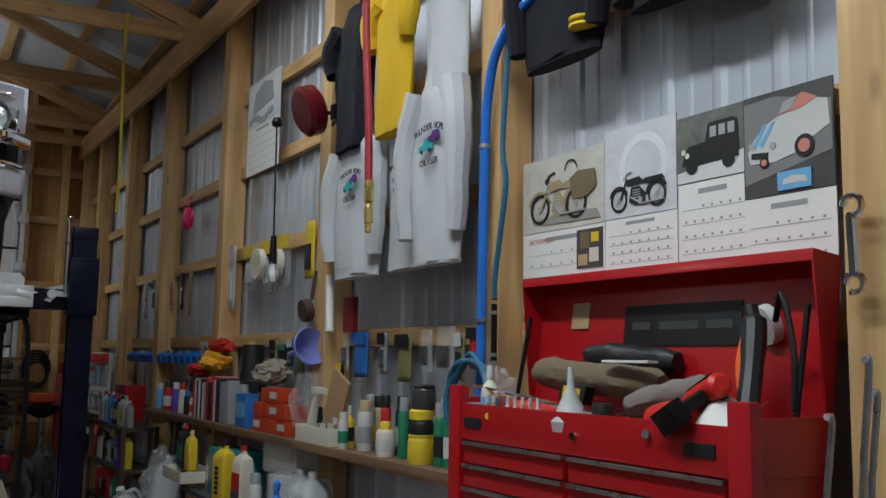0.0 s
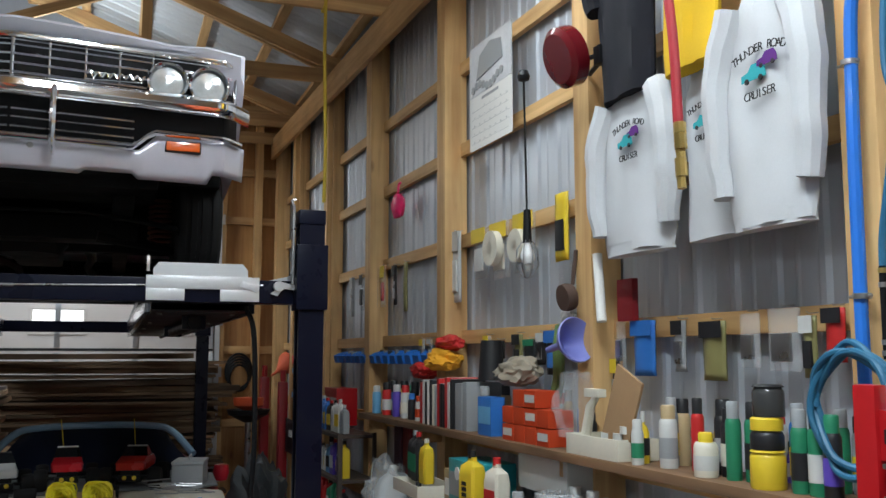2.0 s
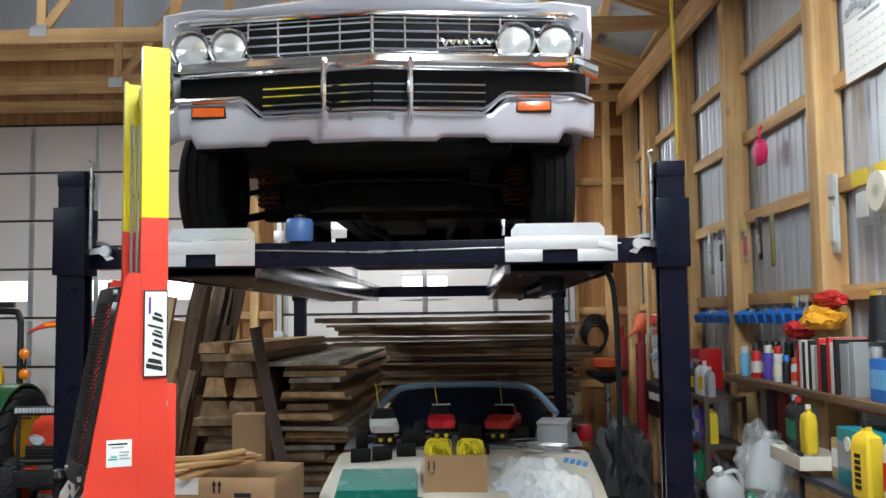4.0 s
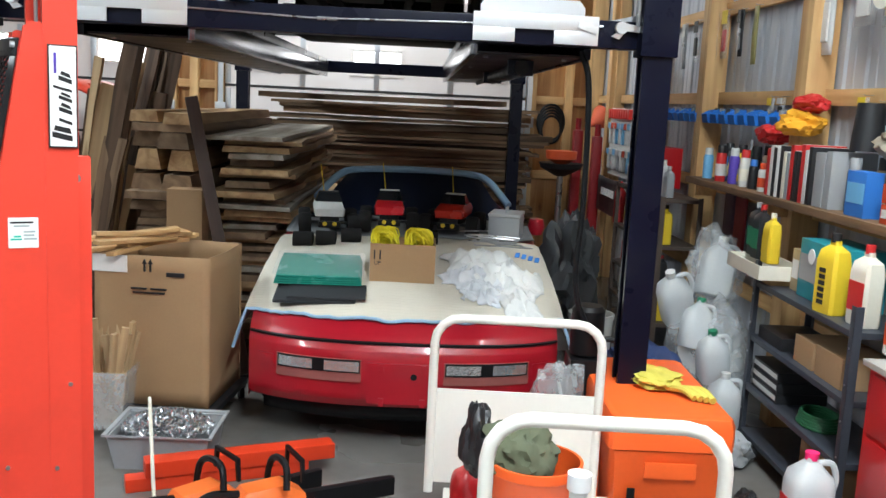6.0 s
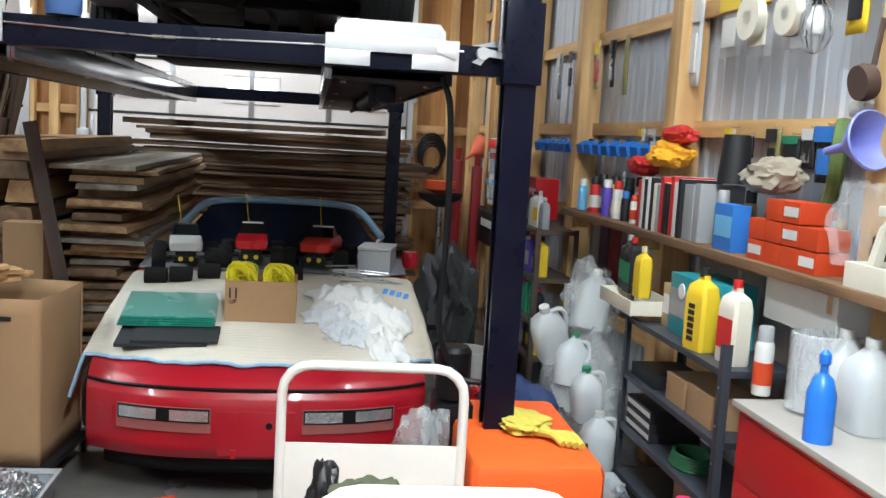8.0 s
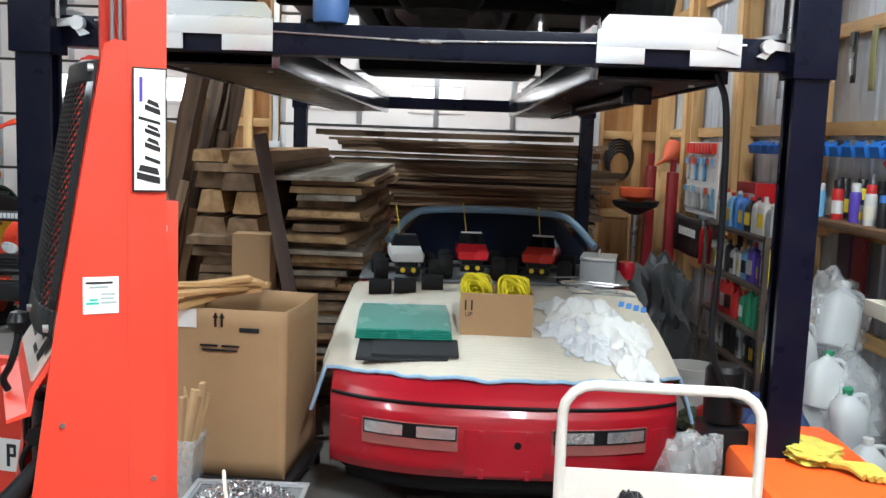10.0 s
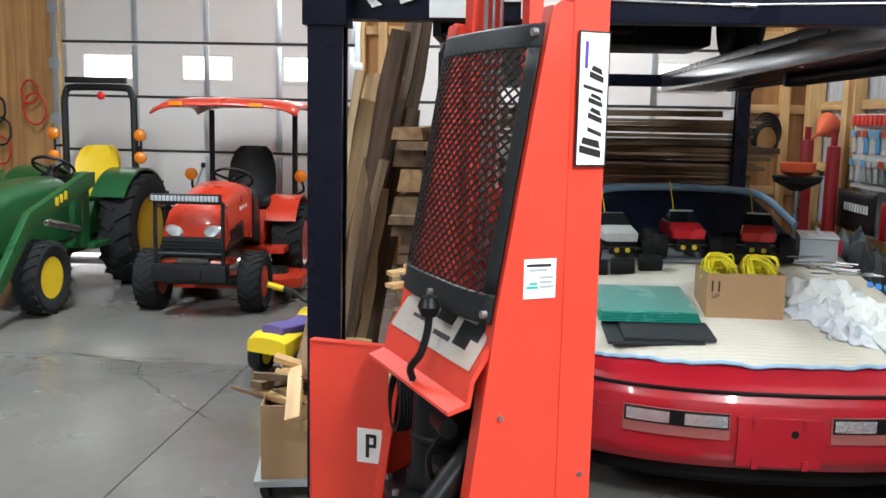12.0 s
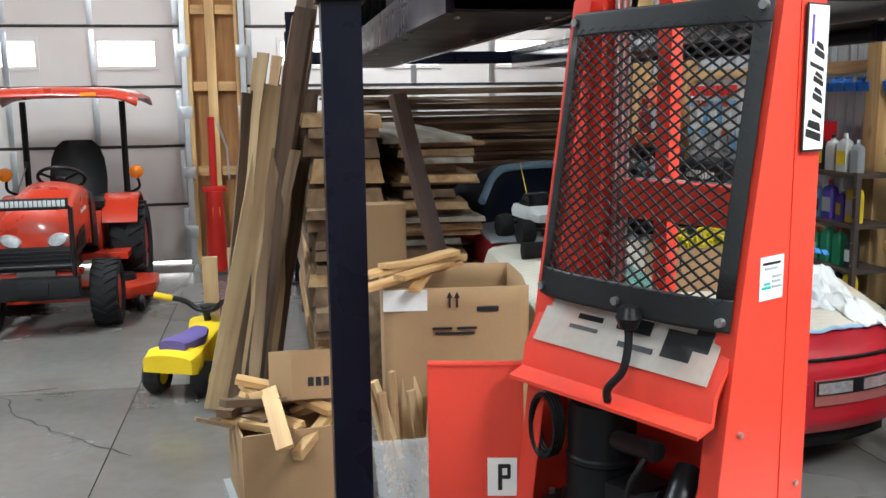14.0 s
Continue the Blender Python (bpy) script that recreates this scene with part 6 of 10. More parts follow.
# sweatshirts and T-shirts
def shirt(name, y0, y1, z0, z1, x, mat, label, sleeves=True, seed=0, sleeve_len=0.75, flip=1):
    """A hung shirt: a closed cloth body with folds, shoulders and drooping sleeves."""
    t = wthing(name, label, "shirt")
    yc, w = (y0 + y1) / 2, (y1 - y0)
    bm = B()
    n, mseg = 26, 22
    rows = []
    for j in range(mseg + 1):
        v = j / mseg
        z = z0 + (z1 - z0) * v
        half = w / 2 * (1.0 if v < 0.72 else 1.0 - 0.62 * ((v - 0.72) / 0.28) ** 1.5)
        half *= 0.93 + 0.07 * min(1, v * 10)
        row = []
        for i in range(n):
            a = 2 * math.pi * i / n
            yy, xx = math.cos(a) * half, math.sin(a) * 0.045 * (1 if v < 0.9 else 0.6)
            fold = 0.012 * noise.noise(Vector((yy * 14 + seed, z * 2.2, seed))) + 0.006 * noise.noise(Vector((yy * 30, z * 6, seed + 3)))
            row.append((x + xx + fold * 1.8, yc + yy + fold * 0.6, z + 0.012 * noise.noise(Vector((yy * 6, seed, 1))) * (1 - v)))
        rows.append(row)
    loft(bm, rows)
    body = part("shirt_body", bm, mat, t)
    bm = B()
    lathe(bm, [(w * 0.47, 0), (w * 0.46, 0.04), (w * 0.48, 0.05)], (0, 0, 0), 26, Matrix.Translation((x, yc, z0 - 0.01)) @ Matrix.Diagonal((0.2, 1, 1, 1)))
    if sleeves and sleeve_len > 0.5:
        part("hem_rib", bm, mat, t)
    else:
        bm.free()
    if sleeves:
        for s in (-1, 1):
            bm = B()
            ys = yc + s * w * 0.42
            L = (z1 - z0) * sleeve_len
            pts = smooth_path([(x - 0.01, ys - s * 0.03, z1 - 0.1), (x - 0.03, ys + s * 0.035, z1 - 0.1 - L * 0.3), (x - 0.035, ys + s * 0.045, z1 - 0.1 - L * 0.7), (x - 0.03, ys + s * 0.03, z1 - 0.1 - L)], 6)
            tube(bm, [p + wob(p, 12, 0.008) for p in pts], [0.07 - 0.03 * i / len(pts) for i in range(len(pts))], 10)
            part("sleeve", bm, mat, t)
    return t


def cruiser_print(t, y, z, x, w):
    """The dark arched lettering and the little teal and violet cars."""
    for txt, zz, sz in (("THUNDER ROAD", z + w * 0.34, 0.2), ("CRUISER", z - w * 0.42, 0.2)):
        n = len(txt)
        for i, ch in enumerate(txt):
            u = (i - (n - 1) / 2) / (n - 1)
            a = u * (34 if zz > z else 8)
            span = w * (1.15 if zz > z else 0.62)
            drop = (u * u) * w * 0.42 if zz > z else 0
            if ch != " ":
                writing(ch, w * sz, INK, t, Matrix.Translation((x, y - u * span, zz - drop)) @ Matrix(((0, 0, -1), (-1, 0, 0), (0, 1, 0))).to_4x4() @ pose(0, 0, 0, 0, 0, -a), "letter")
    for dy, dz, mt, sc in ((0.12, -0.06, plain("teal_print", (0.03, 0.33, 0.36), 0.9), 1.0), (-0.2, 0.1, plain("violet_print", (0.1, 0.02, 0.18), 0.9), 0.8)):
        bm = B()
        yy, zz = y + dy * w, z + dz * w
        prism(bm, [(yy + 0.3 * w * sc, zz - 0.1 * w * sc), (yy + 0.3 * w * sc, zz + 0.02 * w), (yy + 0.14 * w * sc, zz + 0.05 * w), (yy + 0.05 * w * sc, zz + 0.16 * w * sc), (yy - 0.18 * w * sc, zz + 0.16 * w * sc), (yy - 0.26 * w * sc, zz + 0.04 * w), (yy - 0.28 * w * sc, zz - 0.1 * w * sc)], x - 0.0015, x + 0.0015, "x")
        part("printed_motif", bm, mt, t)
        for q in (-0.16, 0.17):
            bm = B()
            cyl(bm, (x - 0.003, yy + q * w * sc, zz - 0.1 * w * sc), (x + 0.001, yy + q * w * sc, zz - 0.1 * w * sc), 0.05 * w * sc, 12)
            part("printed_motif", bm, INK, t)


a = shirt("sweatshirt", 3.53, 3.93, 2.13, 2.98, 2.96, GREY_KNIT, "grey sweatshirt with printed cars hung on the wall framing", seed=1)
cruiser_print(a, 3.7, 2.63, 2.895, 0.2)
b = shirt("sweatshirt", 3.9, 4.25, 2.13, 2.85, 3.02, GREY_KNIT, "grey sweatshirt with printed cars hung behind another", seed=5, sleeves=False)
cruiser_print(b, 4.06, 2.56, 2.955, 0.16)
c = shirt("sweatshirt", 4.28, 4.78, 2.13, 2.86, 2.98, GREY_KNIT, "grey sweatshirt with printed cars beside the post", seed=9)
cruiser_print(c, 4.5, 2.58, 2.915, 0.18)
shirt("t_shirt", 4.34, 4.72, 2.76, 3.5, 2.94, NAVY_KNIT, "navy T-shirt with pale lettering hung over the sweatshirts", seed=13, sleeve_len=0.3)
shirt("t_shirt", 3.93, 4.25, 2.75, 3.5, 2.93, YEL_KNIT, "golden yellow T-shirt hung over the sweatshirts", seed=17, sleeve_len=0.3)
shirt("pale_cap_shirt", 3.54, 3.86, 2.86, 3.5, 2.98, GREY_KNIT, "off-white shirt folded over the framing", seed=19, sleeves=False)
shirt("varsity_jacket", 2.72, 3.16, 2.8, 3.6, 3.0, NAVY_KNIT, "black jacket with orange cuff stripes hung high", seed=23, sleeve_len=0.8)
shirt("varsity_jacket", 2.05, 2.6, 2.86, 3.7, 3.0, NAVY_KNIT, "black jacket with orange stripes hung high", seed=27, sleeve_len=0.85)
for y in (2.78, 2.2):
    for dz in (0, 0.025):
        bm = B()
        lathe(bm, [(0.05, 0), (0.052, 0.005), (0.05, 0.01)], (2.96, y, 2.86 + dz), 14)
        wsolo("cuff_stripe", bm, C_YEL, "orange knitted stripe of the jacket cuff", "cuff")


# calendars and pictures
def calendar(y0, y1, z0, z1, zm, label, art, x=3.125):
    t = wthing("wall_calendar", label, "calendar")
    bm = B()
    box(bm, (x, y0, z0), (x + 0.004, y1, zm - 0.001))
    part("date_sheet", bm, PAPER, t)
    bm = B()
    box(bm, (x - 0.002, y0, zm + 0.001), (x + 0.004, y1, z1))
    part("picture_sheet", bm, art, t)
    LINE = C_GREY
    w, h = y1 - y0, zm - z0
    for i in range(5):
        bm = B()
        zz = z0 + h * (0.12 + 0.15 * i)
        box(bm, (x - 0.001, y0 + w * 0.06, zz), (x - 0.0002, y1 - w * 0.06, zz + 0.0015))
        part("rule", bm, LINE, t)
    bm = B()
    for r_ in range(5):
        for c_ in range(7):
            if (r_, c_) in ((0, 0), (0, 1), (4, 5), (4, 6)):
                continue
            yy, zz = y1 - w * (0.12 + 0.126 * c_), z0 + h * (0.14 + 0.15 * (4 - r_))
            box(bm, (x - 0.0012, yy - 0.004, zz), (x - 0.0003, yy + 0.004, zz + 0.007))
    tagged(part("date_marks", bm, LINE, t), kind="stuff")
    bm = B()
    box(bm, (x - 0.001, y0 + w * 0.3, zm - h * 0.12), (x - 0.0002, y1 - w * 0.3, zm - h * 0.07))
    part("heading_bar", bm, C_GREY, t)
    return t


def disc(bm, x, yc, zc, r, n=18, t=0.001):
    cyl(bm, (x - t, yc, zc), (x, yc, zc), r, n)


def hoop(bm, x, yc, zc, r, w, a0=0.0, a1=360.0):
    """A printed arc of some width."""
    n = max(6, int((a1 - a0) / 12))
    pts = [radians(a0 + (a1 - a0) * i / n) for i in range(n + 1)]
    prism(bm, [(yc - (r + w / 2) * math.cos(a), zc + (r + w / 2) * math.sin(a)) for a in pts] + [(yc - (r - w / 2) * math.cos(a), zc + (r - w / 2) * math.sin(a)) for a in reversed(pts)], x - 0.0008, x, "x")


def printed(name, t, mat, build, label=""):
    bm = B()
    build(bm)
    return part(name, bm, mat, t, label, smooth=False)


PRINT_STEEL, PRINT_TAN = plain("print_steel", (0.35, 0.35, 0.36), 0.5), plain("print_tan", (0.36, 0.28, 0.16), 0.5)
PRINT_OLIVE, PRINT_SHADE = plain("print_olive", (0.17, 0.13, 0.07), 0.5), plain("print_ground_shade", (0.3, 0.28, 0.25), 0.5)


def motorbike(t, y0, y1, z0, x, mt, trim_mat, sidecar=False):
    """A printed machine, its front to the higher y: wheels with spokes, wings, tank, engine, seat, bars and pipes."""
    w = y1 - y0
    r = w * 0.15
    yf, yr = y1 - r * 1.1, y0 + r * (1.9 if sidecar else 1.1)
    for yc in (yf, yr):
        def tyre(bm, yc=yc):
            hoop(bm, x, yc, z0 + r, r * 0.9, r * 0.22)
        wh = printed("printed_wheel", t, INK, tyre)

        def spokes(bm, yc=yc):
            for i in range(7):
                a = i * math.pi / 7
                tube(bm, [(x - 0.0005, yc - r * 0.8 * math.cos(a), z0 + r - r * 0.8 * math.sin(a)), (x - 0.0005, yc + r * 0.8 * math.cos(a), z0 + r + r * 0.8 * math.sin(a))], 0.0007, 4)
            disc(bm, x - 0.0006, yc, z0 + r, r * 0.2)
        printed("printed_spokes", wh, PRINT_STEEL, spokes)
    d = yf - yr
    X = x - 0.0012

    def wings(bm):
        hoop(bm, X, yf, z0 + r, r * 1.12, r * 0.2, 20, 165)
        hoop(bm, X, yr, z0 + r, r * 1.15, r * 0.3, 30, 175)
    printed("printed_wings", t, trim_mat, wings)

    def frame_(bm):
        prism(bm, [(yf - r * 0.1, z0 + r), (yf - r * 0.9, z0 + r * 2.75), (yf - r * 1.1, z0 + r * 2.7), (yf - r * 0.35, z0 + r)], X - 0.0008, X, "x")
        prism(bm, [(yf - r * 0.9, z0 + r * 2.6), (yr + d * 0.45, z0 + r * 2.75), (yr + d * 0.3, z0 + r * 2.2), (yf - r * 1.0, z0 + r * 2.0)], X - 0.0008, X, "x")
        prism(bm, [(yr + d * 0.42, z0 + r * 2.15), (yr + d * 0.3, z0 + r * 2.5), (yr - r * 0.6, z0 + r * 2.55), (yr - r * 0.9, z0 + r * 2.2), (yr + d * 0.1, z0 + r * 1.95)], X - 0.0008, X, "x")
    printed("printed_tank", t, mt, frame_)

    def engine(bm):
        prism(bm, [(yr + d * 0.3, z0 + r * 0.5), (yr + d * 0.28, z0 + r * 1.3), (yr + d * 0.45, z0 + r * 1.95), (yf - r * 1.5, z0 + r * 1.9), (yf - r * 1.25, z0 + r * 0.7), (yr + d * 0.55, z0 + r * 0.35)], X - 0.0008, X, "x")
    en = printed("printed_engine", t, PRINT_TAN if sidecar else INK, engine)

    def fins(bm):
        for i in range(4):
            box(bm, (X - 0.0016, yr + d * 0.42, z0 + r * (1.0 + 0.2 * i)), (X - 0.0009, yr + d * 0.62, z0 + r * (1.08 + 0.2 * i)))
        disc(bm, X - 0.0009, yr + d * 0.42, z0 + r * 0.8, r * 0.25, t=0.0008)
        tube(bm, [(X - 0.001, yf - r * 1.5, z0 + r * 1.1), (X - 0.001, yr + d * 0.4, z0 + r * 0.45), (X - 0.001, yr - r * 0.9, z0 + r * 0.5)], r * 0.09, 5)
    printed("printed_chrome", en, PRINT_STEEL, fins)

    def bars(bm):
        tube(bm, [(X, yf - r * 0.9, z0 + r * 2.6), (X, yf - r * 0.9, z0 + r * 3.1), (X, yf - r * 1.5, z0 + r * 3.25)], r * 0.06, 5)
        disc(bm, X, yf - r * 0.75, z0 + r * 2.75, r * 0.22)
    printed("printed_bars", t, PRINT_STEEL if not sidecar else INK, bars)
    if sidecar:
        def car(bm):
            prism(bm, [(yr + r * 0.3, z0 + r * 1.2), (yr + r * 0.6, z0 + r * 2.6), (yr - r * 0.2, z0 + r * 3.0), (y0 + r * 0.1, z0 + r * 2.9), (y0, z0 + r * 1.8), (y0 + r * 0.8, z0 + r * 1.3)], X - 0.002, X - 0.001, "x")
        printed("printed_sidecar", t, PRINT_OLIVE, car)

        def rack_(bm):
            hoop(bm, X, yr + r * 0.5, z0 + r * 3.2, r * 0.6, r * 0.1, 0, 180)
        printed("printed_rail", t, INK, rack_)


PIC1 = material("picture_sand", (0.55, 0.52, 0.46), 0.5, var=0.3, scale=12, bump=0.02)
PIC2 = material("picture_pale_grey", (0.58, 0.59, 0.61), 0.45, var=0.22, scale=9, bump=0.02)
PIC3 = material("picture_grey_field", (0.13, 0.14, 0.12), 0.45, var=0.7, scale=22, bump=0.02)
PIC4 = material("picture_dark", (0.07, 0.065, 0.065), 0.4, var=0.4, scale=9, bump=0.02)
RED_PRINT = plain("print_heading_red", (0.55, 0.2, 0.15), 0.6)
t = calendar(2.86, 3.34, 1.9, 2.5, 2.215, "wall calendar with an olive sidecar motorcycle picture", PIC1)
printed("printed_ground", t, PRINT_SHADE, lambda bm: prism(bm, [(2.88, 2.235), (2.9, 2.27), (3.1, 2.28), (3.28, 2.26), (3.2, 2.24)], 3.1195, 3.122, "x"))
motorbike(t, 2.9, 3.29, 2.245, 3.119, PRINT_TAN, PRINT_TAN, sidecar=True)
writing("NOVEMBER", 0.03, RED_PRINT, t, Matrix.Translation((3.1238, 3.22, 2.18)) @ Matrix(((0, 0, -1), (-1, 0, 0), (0, 1, 0))).to_4x4(), "heading", depth=0.0004)
bm = B()
box(bm, (3.121, 2.87, 2.06), (3.124, 3.01, 2.2))
ph = part("inset_photo", bm, PIC4, t, "small dark photo on the calendar page")
for ya, yb, za, zb, mt in ((2.89, 2.94, 2.08, 2.13, C_CRM), (2.95, 3.0, 2.07, 2.11, C_TAN), (2.89, 2.93, 2.15, 2.185, C_YEL), (2.94, 2.99, 2.13, 2.19, PRINT_OLIVE)):
    printed("printed_patch", ph, mt, lambda bm: box(bm, (3.1202, ya, za), (3.1209, yb, zb)))
t = calendar(2.51, 2.85, 2.0, 2.53, 2.215, "wall calendar with a black motorcycle picture", PIC2, 3.118)
printed("printed_wheel_ghost", t, plain("print_pale_ring", (0.68, 0.69, 0.7), 0.5), lambda bm: hoop(bm, 3.1158, 2.66, 2.38, 0.1, 0.03))
motorbike(t, 2.55, 2.82, 2.235, 3.1135, INK, INK)
t = calendar(2.22, 2.5, 1.98, 2.5, 2.285, "wall calendar with an antique car picture", PIC3, 3.112)
printed("printed_snow", t, plain("print_snow", (0.62, 0.62, 0.6), 0.5), lambda bm: prism(bm, [(2.222, 2.288), (2.498, 2.288), (2.498, 2.32), (2.222, 2.36)], 3.1085, 3.1098, "x"))


def antique(bm):
    prism(bm, [(2.46, 2.335), (2.465, 2.375), (2.45, 2.4), (2.38, 2.405), (2.37, 2.455), (2.36, 2.462), (2.27, 2.462), (2.255, 2.45), (2.25, 2.36), (2.26, 2.34)], 3.1065, 3.108, "x")
    for yc in (2.435, 2.29):
        hoop(bm, 3.1064, yc, 2.345, 0.034, 0.012, -10, 190)
        disc(bm, 3.1062, yc, 2.335, 0.024)


printed("printed_machine", t, INK, antique)
printed("printed_windows", t, PRINT_STEEL, lambda bm: [box(bm, (3.1052, ya, 2.415), (3.1062, yb, 2.448)) for ya, yb in ((2.335, 2.36), (2.3, 2.325), (2.265, 2.29))])
printed("printed_lamps", t, C_CRM, lambda bm: [disc(bm, 3.1052, yc, zc, 0.009) for yc, zc in ((2.468, 2.385), (2.452, 2.372))])
t = calendar(1.93, 2.23, 1.89, 2.5, 2.2, "wall calendar with a white and blue convertible picture", PIC4, 3.106)
printed("printed_road", t, plain("print_road", (0.2, 0.19, 0.19), 0.5), lambda bm: prism(bm, [(1.935, 2.3), (2.225, 2.24), (2.225, 2.48), (2.12, 2.485), (1.935, 2.44)], 3.1028, 3.1038, "x"))
printed("printed_body", t, C_WHT, lambda bm: prism(bm, [(2.205, 2.3), (2.212, 2.335), (2.19, 2.37), (2.15, 2.405), (2.09, 2.43), (2.0, 2.455), (1.945, 2.44), (1.94, 2.37), (2.0, 2.34), (2.05, 2.31), (2.12, 2.295)], 3.1012, 3.1026, "x"))
printed("printed_cockpit", t, RED_PRINT, lambda bm: prism(bm, [(2.1, 2.425), (2.085, 2.458), (2.02, 2.475), (1.975, 2.452), (2.03, 2.432)], 3.1, 3.101, "x"))
printed("printed_screen", t, PRINT_STEEL, lambda bm: prism(bm, [(2.1, 2.428), (2.085, 2.46), (2.035, 2.47), (2.06, 2.436)], 3.0988, 3.0998, "x"))
for ya in (2.115, 2.14):
    printed("printed_stripe", t, C_SKY, lambda bm: prism(bm, [(ya, 2.412), (ya + 0.014, 2.408), (ya + 0.058, 2.35), (ya + 0.044, 2.345)], 3.0998, 3.101, "x"))
for yc, zc, rr in ((2.02, 2.325, 0.032), (2.155, 2.298, 0.016)):
    wh = printed("printed_wheel", t, INK, lambda bm: disc(bm, 3.1005, yc, zc, rr))
    printed("printed_hub", wh, RED_PRINT, lambda bm: disc(bm, 3.0994, yc, zc, rr * 0.6))
printed("printed_grille", t, INK, lambda bm: prism(bm, [(2.2, 2.315), (2.198, 2.332), (2.14, 2.326), (2.142, 2.308)], 3.0995, 3.101, "x"))
for yc, zc in ((2.198, 2.352), (2.125, 2.342)):
    printed("printed_lamp", t, PRINT_STEEL, lambda bm: disc(bm, 3.1005, yc, zc, 0.011))
bm = B()
box(bm, (3.098, 2.0, 2.21), (3.103, 2.11, 2.262))
ph = part("inset_photo", bm, C_SKY, t)
printed("printed_patch", ph, C_WHT, lambda bm: prism(bm, [(2.095, 2.225), (2.09, 2.238), (2.06, 2.248), (2.02, 2.242), (2.01, 2.225)], 3.0972, 3.0979, "x"))
t = calendar(5.87, 6.46, 2.94, 3.58, 3.27, "white wall calendar with a grey engine picture hanging on a girt", PIC2, 3.06)
bm = B()
for i in range(9):
    cyl(bm, (3.053, 6.4 - 0.05 * i, 3.31 + 0.02 * math.sin(i)), (3.058, 6.4 - 0.05 * i, 3.31 + 0.02 * math.sin(i)), 0.024, 10)
prism(bm, [(6.35, 3.36), (6.3, 3.5), (6.15, 3.55), (6.0, 3.52), (5.98, 3.4)], 3.053, 3.058, "x")
part("printed_machine", bm, C_GREY, t)

# air line, hoses and fittings on the post
def hose(name, pts, r, mat, label, k=8):
    bm = B()
    tube(bm, smooth_path(pts, k), r, 10)
    return wsolo(name, bm, mat, label, "hose")


h = hose("air_line", [(2.985, 3.42, 1.3), (2.985, 3.42, 1.9), (2.985, 3.41, 2.57), (2.98, 3.38, 2.8), (2.97, 3.3, 2.95), (2.96, 3.1, 3.06), (2.95, 2.6, 3.12)], 0.02, HOSE_BLUE, "bright blue air line clamped along the post")
for z in (1.88, 2.57):
    bm = B()
    lathe(bm, [(0.022, -0.008), (0.026, -0.008), (0.026, 0.008), (0.022, 0.008)], (2.985, 3.415, z), 14)
    cyl(bm, (2.985, 3.38, z), (2.985, 3.46, z), 0.005, 8)
    part("clamp", bm, STEEL, h)
h = hose("air_hose_drop", [(2.99, 3.25, 3.4), (2.99, 3.27, 2.9), (2.985, 3.29, 2.56), (2.98, 3.26, 2.4), (2.98, 3.29, 2.22), (2.985, 3.33, 2.05), (2.985, 3.335, 1.95)], 0.011, HOSE_TEAL, "thin teal air hose hanging on the post")
bm = B()
cyl(bm, (2.985, 3.335, 1.7), (2.985, 3.335, 1.96), 0.012, 10)
part("coupler", bm, BLACK, h)
for z in (1.71, 1.74, 1.9, 1.94):
    bm = B()
    cyl(bm, (2.985, 3.335, z), (2.985, 3.335, z + 0.014), 0.015, 10)
    part("ferrule", bm, BRASS if z > 1.9 else STEEL, h)
bm = B()
pts = []
for k in range(60):
    a = k * 0.42
    pts.append((2.93 + 0.012 * math.sin(k), 3.42 + 0.14 * math.cos(a) + 0.01 * math.sin(k * 1.7), 1.56 + 0.17 * math.sin(a) - 0.02 * math.sin(k * 0.7)))
tube(bm, smooth_path(pts, 3), 0.011, 8)
wsolo("coiled_hose", bm, HOSE_TEAL, "coil of dark teal air hose hanging by the chest", "hose")
h = hose("red_air_hose", [(2.7, 3.98, 4.3), (2.7, 3.93, 3.2), (2.7, 3.88, 2.75), (2.7, 3.865, 2.46)], 0.017, HOSE_RED, "red air hose hanging from the roof with a brass end")
bm = B()
for za, zb, r in ((2.38, 2.47, 0.021), (2.35, 2.38, 0.016), (2.29, 2.35, 0.02), (2.25, 2.29, 0.015)):
    cyl(bm, (2.7, 3.86 - 0.005, za), (2.7, 3.86, zb), r, 8)
part("coupler", bm, BRASS, h)
# cord reel with work lamp
r = wthing("cord_reel", "dark red round cord reel bracketed to the post", "cord reel")
bm = B()
lathe(bm, [(0, -0.055), (0.11, -0.05), (0.135, -0.03), (0.135, 0.03), (0.11, 0.05), (0, 0.055)], n=30, m=Matrix.Translation((2.84, 4.86, 3.02)) @ pose(0, 0, 0, 0, 70, 0))
part("drum", bm, plain("dark_red_gloss", (0.12, 0.006, 0.01), 0.2, coat=0.5), r)
bm = B()
tube(bm, [(2.9, 4.8, 3.0), (2.95, 4.7, 3.0), (3.03, 4.98, 3.0)], 0.012)
box(bm, (2.9, 4.68, 2.95), (2.97, 4.73, 3.03), 0.005)
part("bracket", bm, BLACK, r)
bm = B()
lathe(bm, [(0, -0.03), (0.025, -0.02), (0.03, 0), (0.02, 0.025), (0, 0.03)], (2.76, 5.12, 3.0))
part("cord_stop", bm, BLACK, r)
bm = B()
tube(bm, [(2.76, 5.12, 3.0), (2.76, 5.1, 2.36)], 0.005, 6)
part("cord", bm, BLACK, r)
wl = wthing("work_lamp", "caged work lamp hanging on a black cord", "lamp")
bm = B()
cyl(bm, (2.76, 5.1, 2.22), (2.76, 5.1, 2.37), 0.022, 12, 0.016)
part("handle", bm, BLACK, wl)
bm = B()
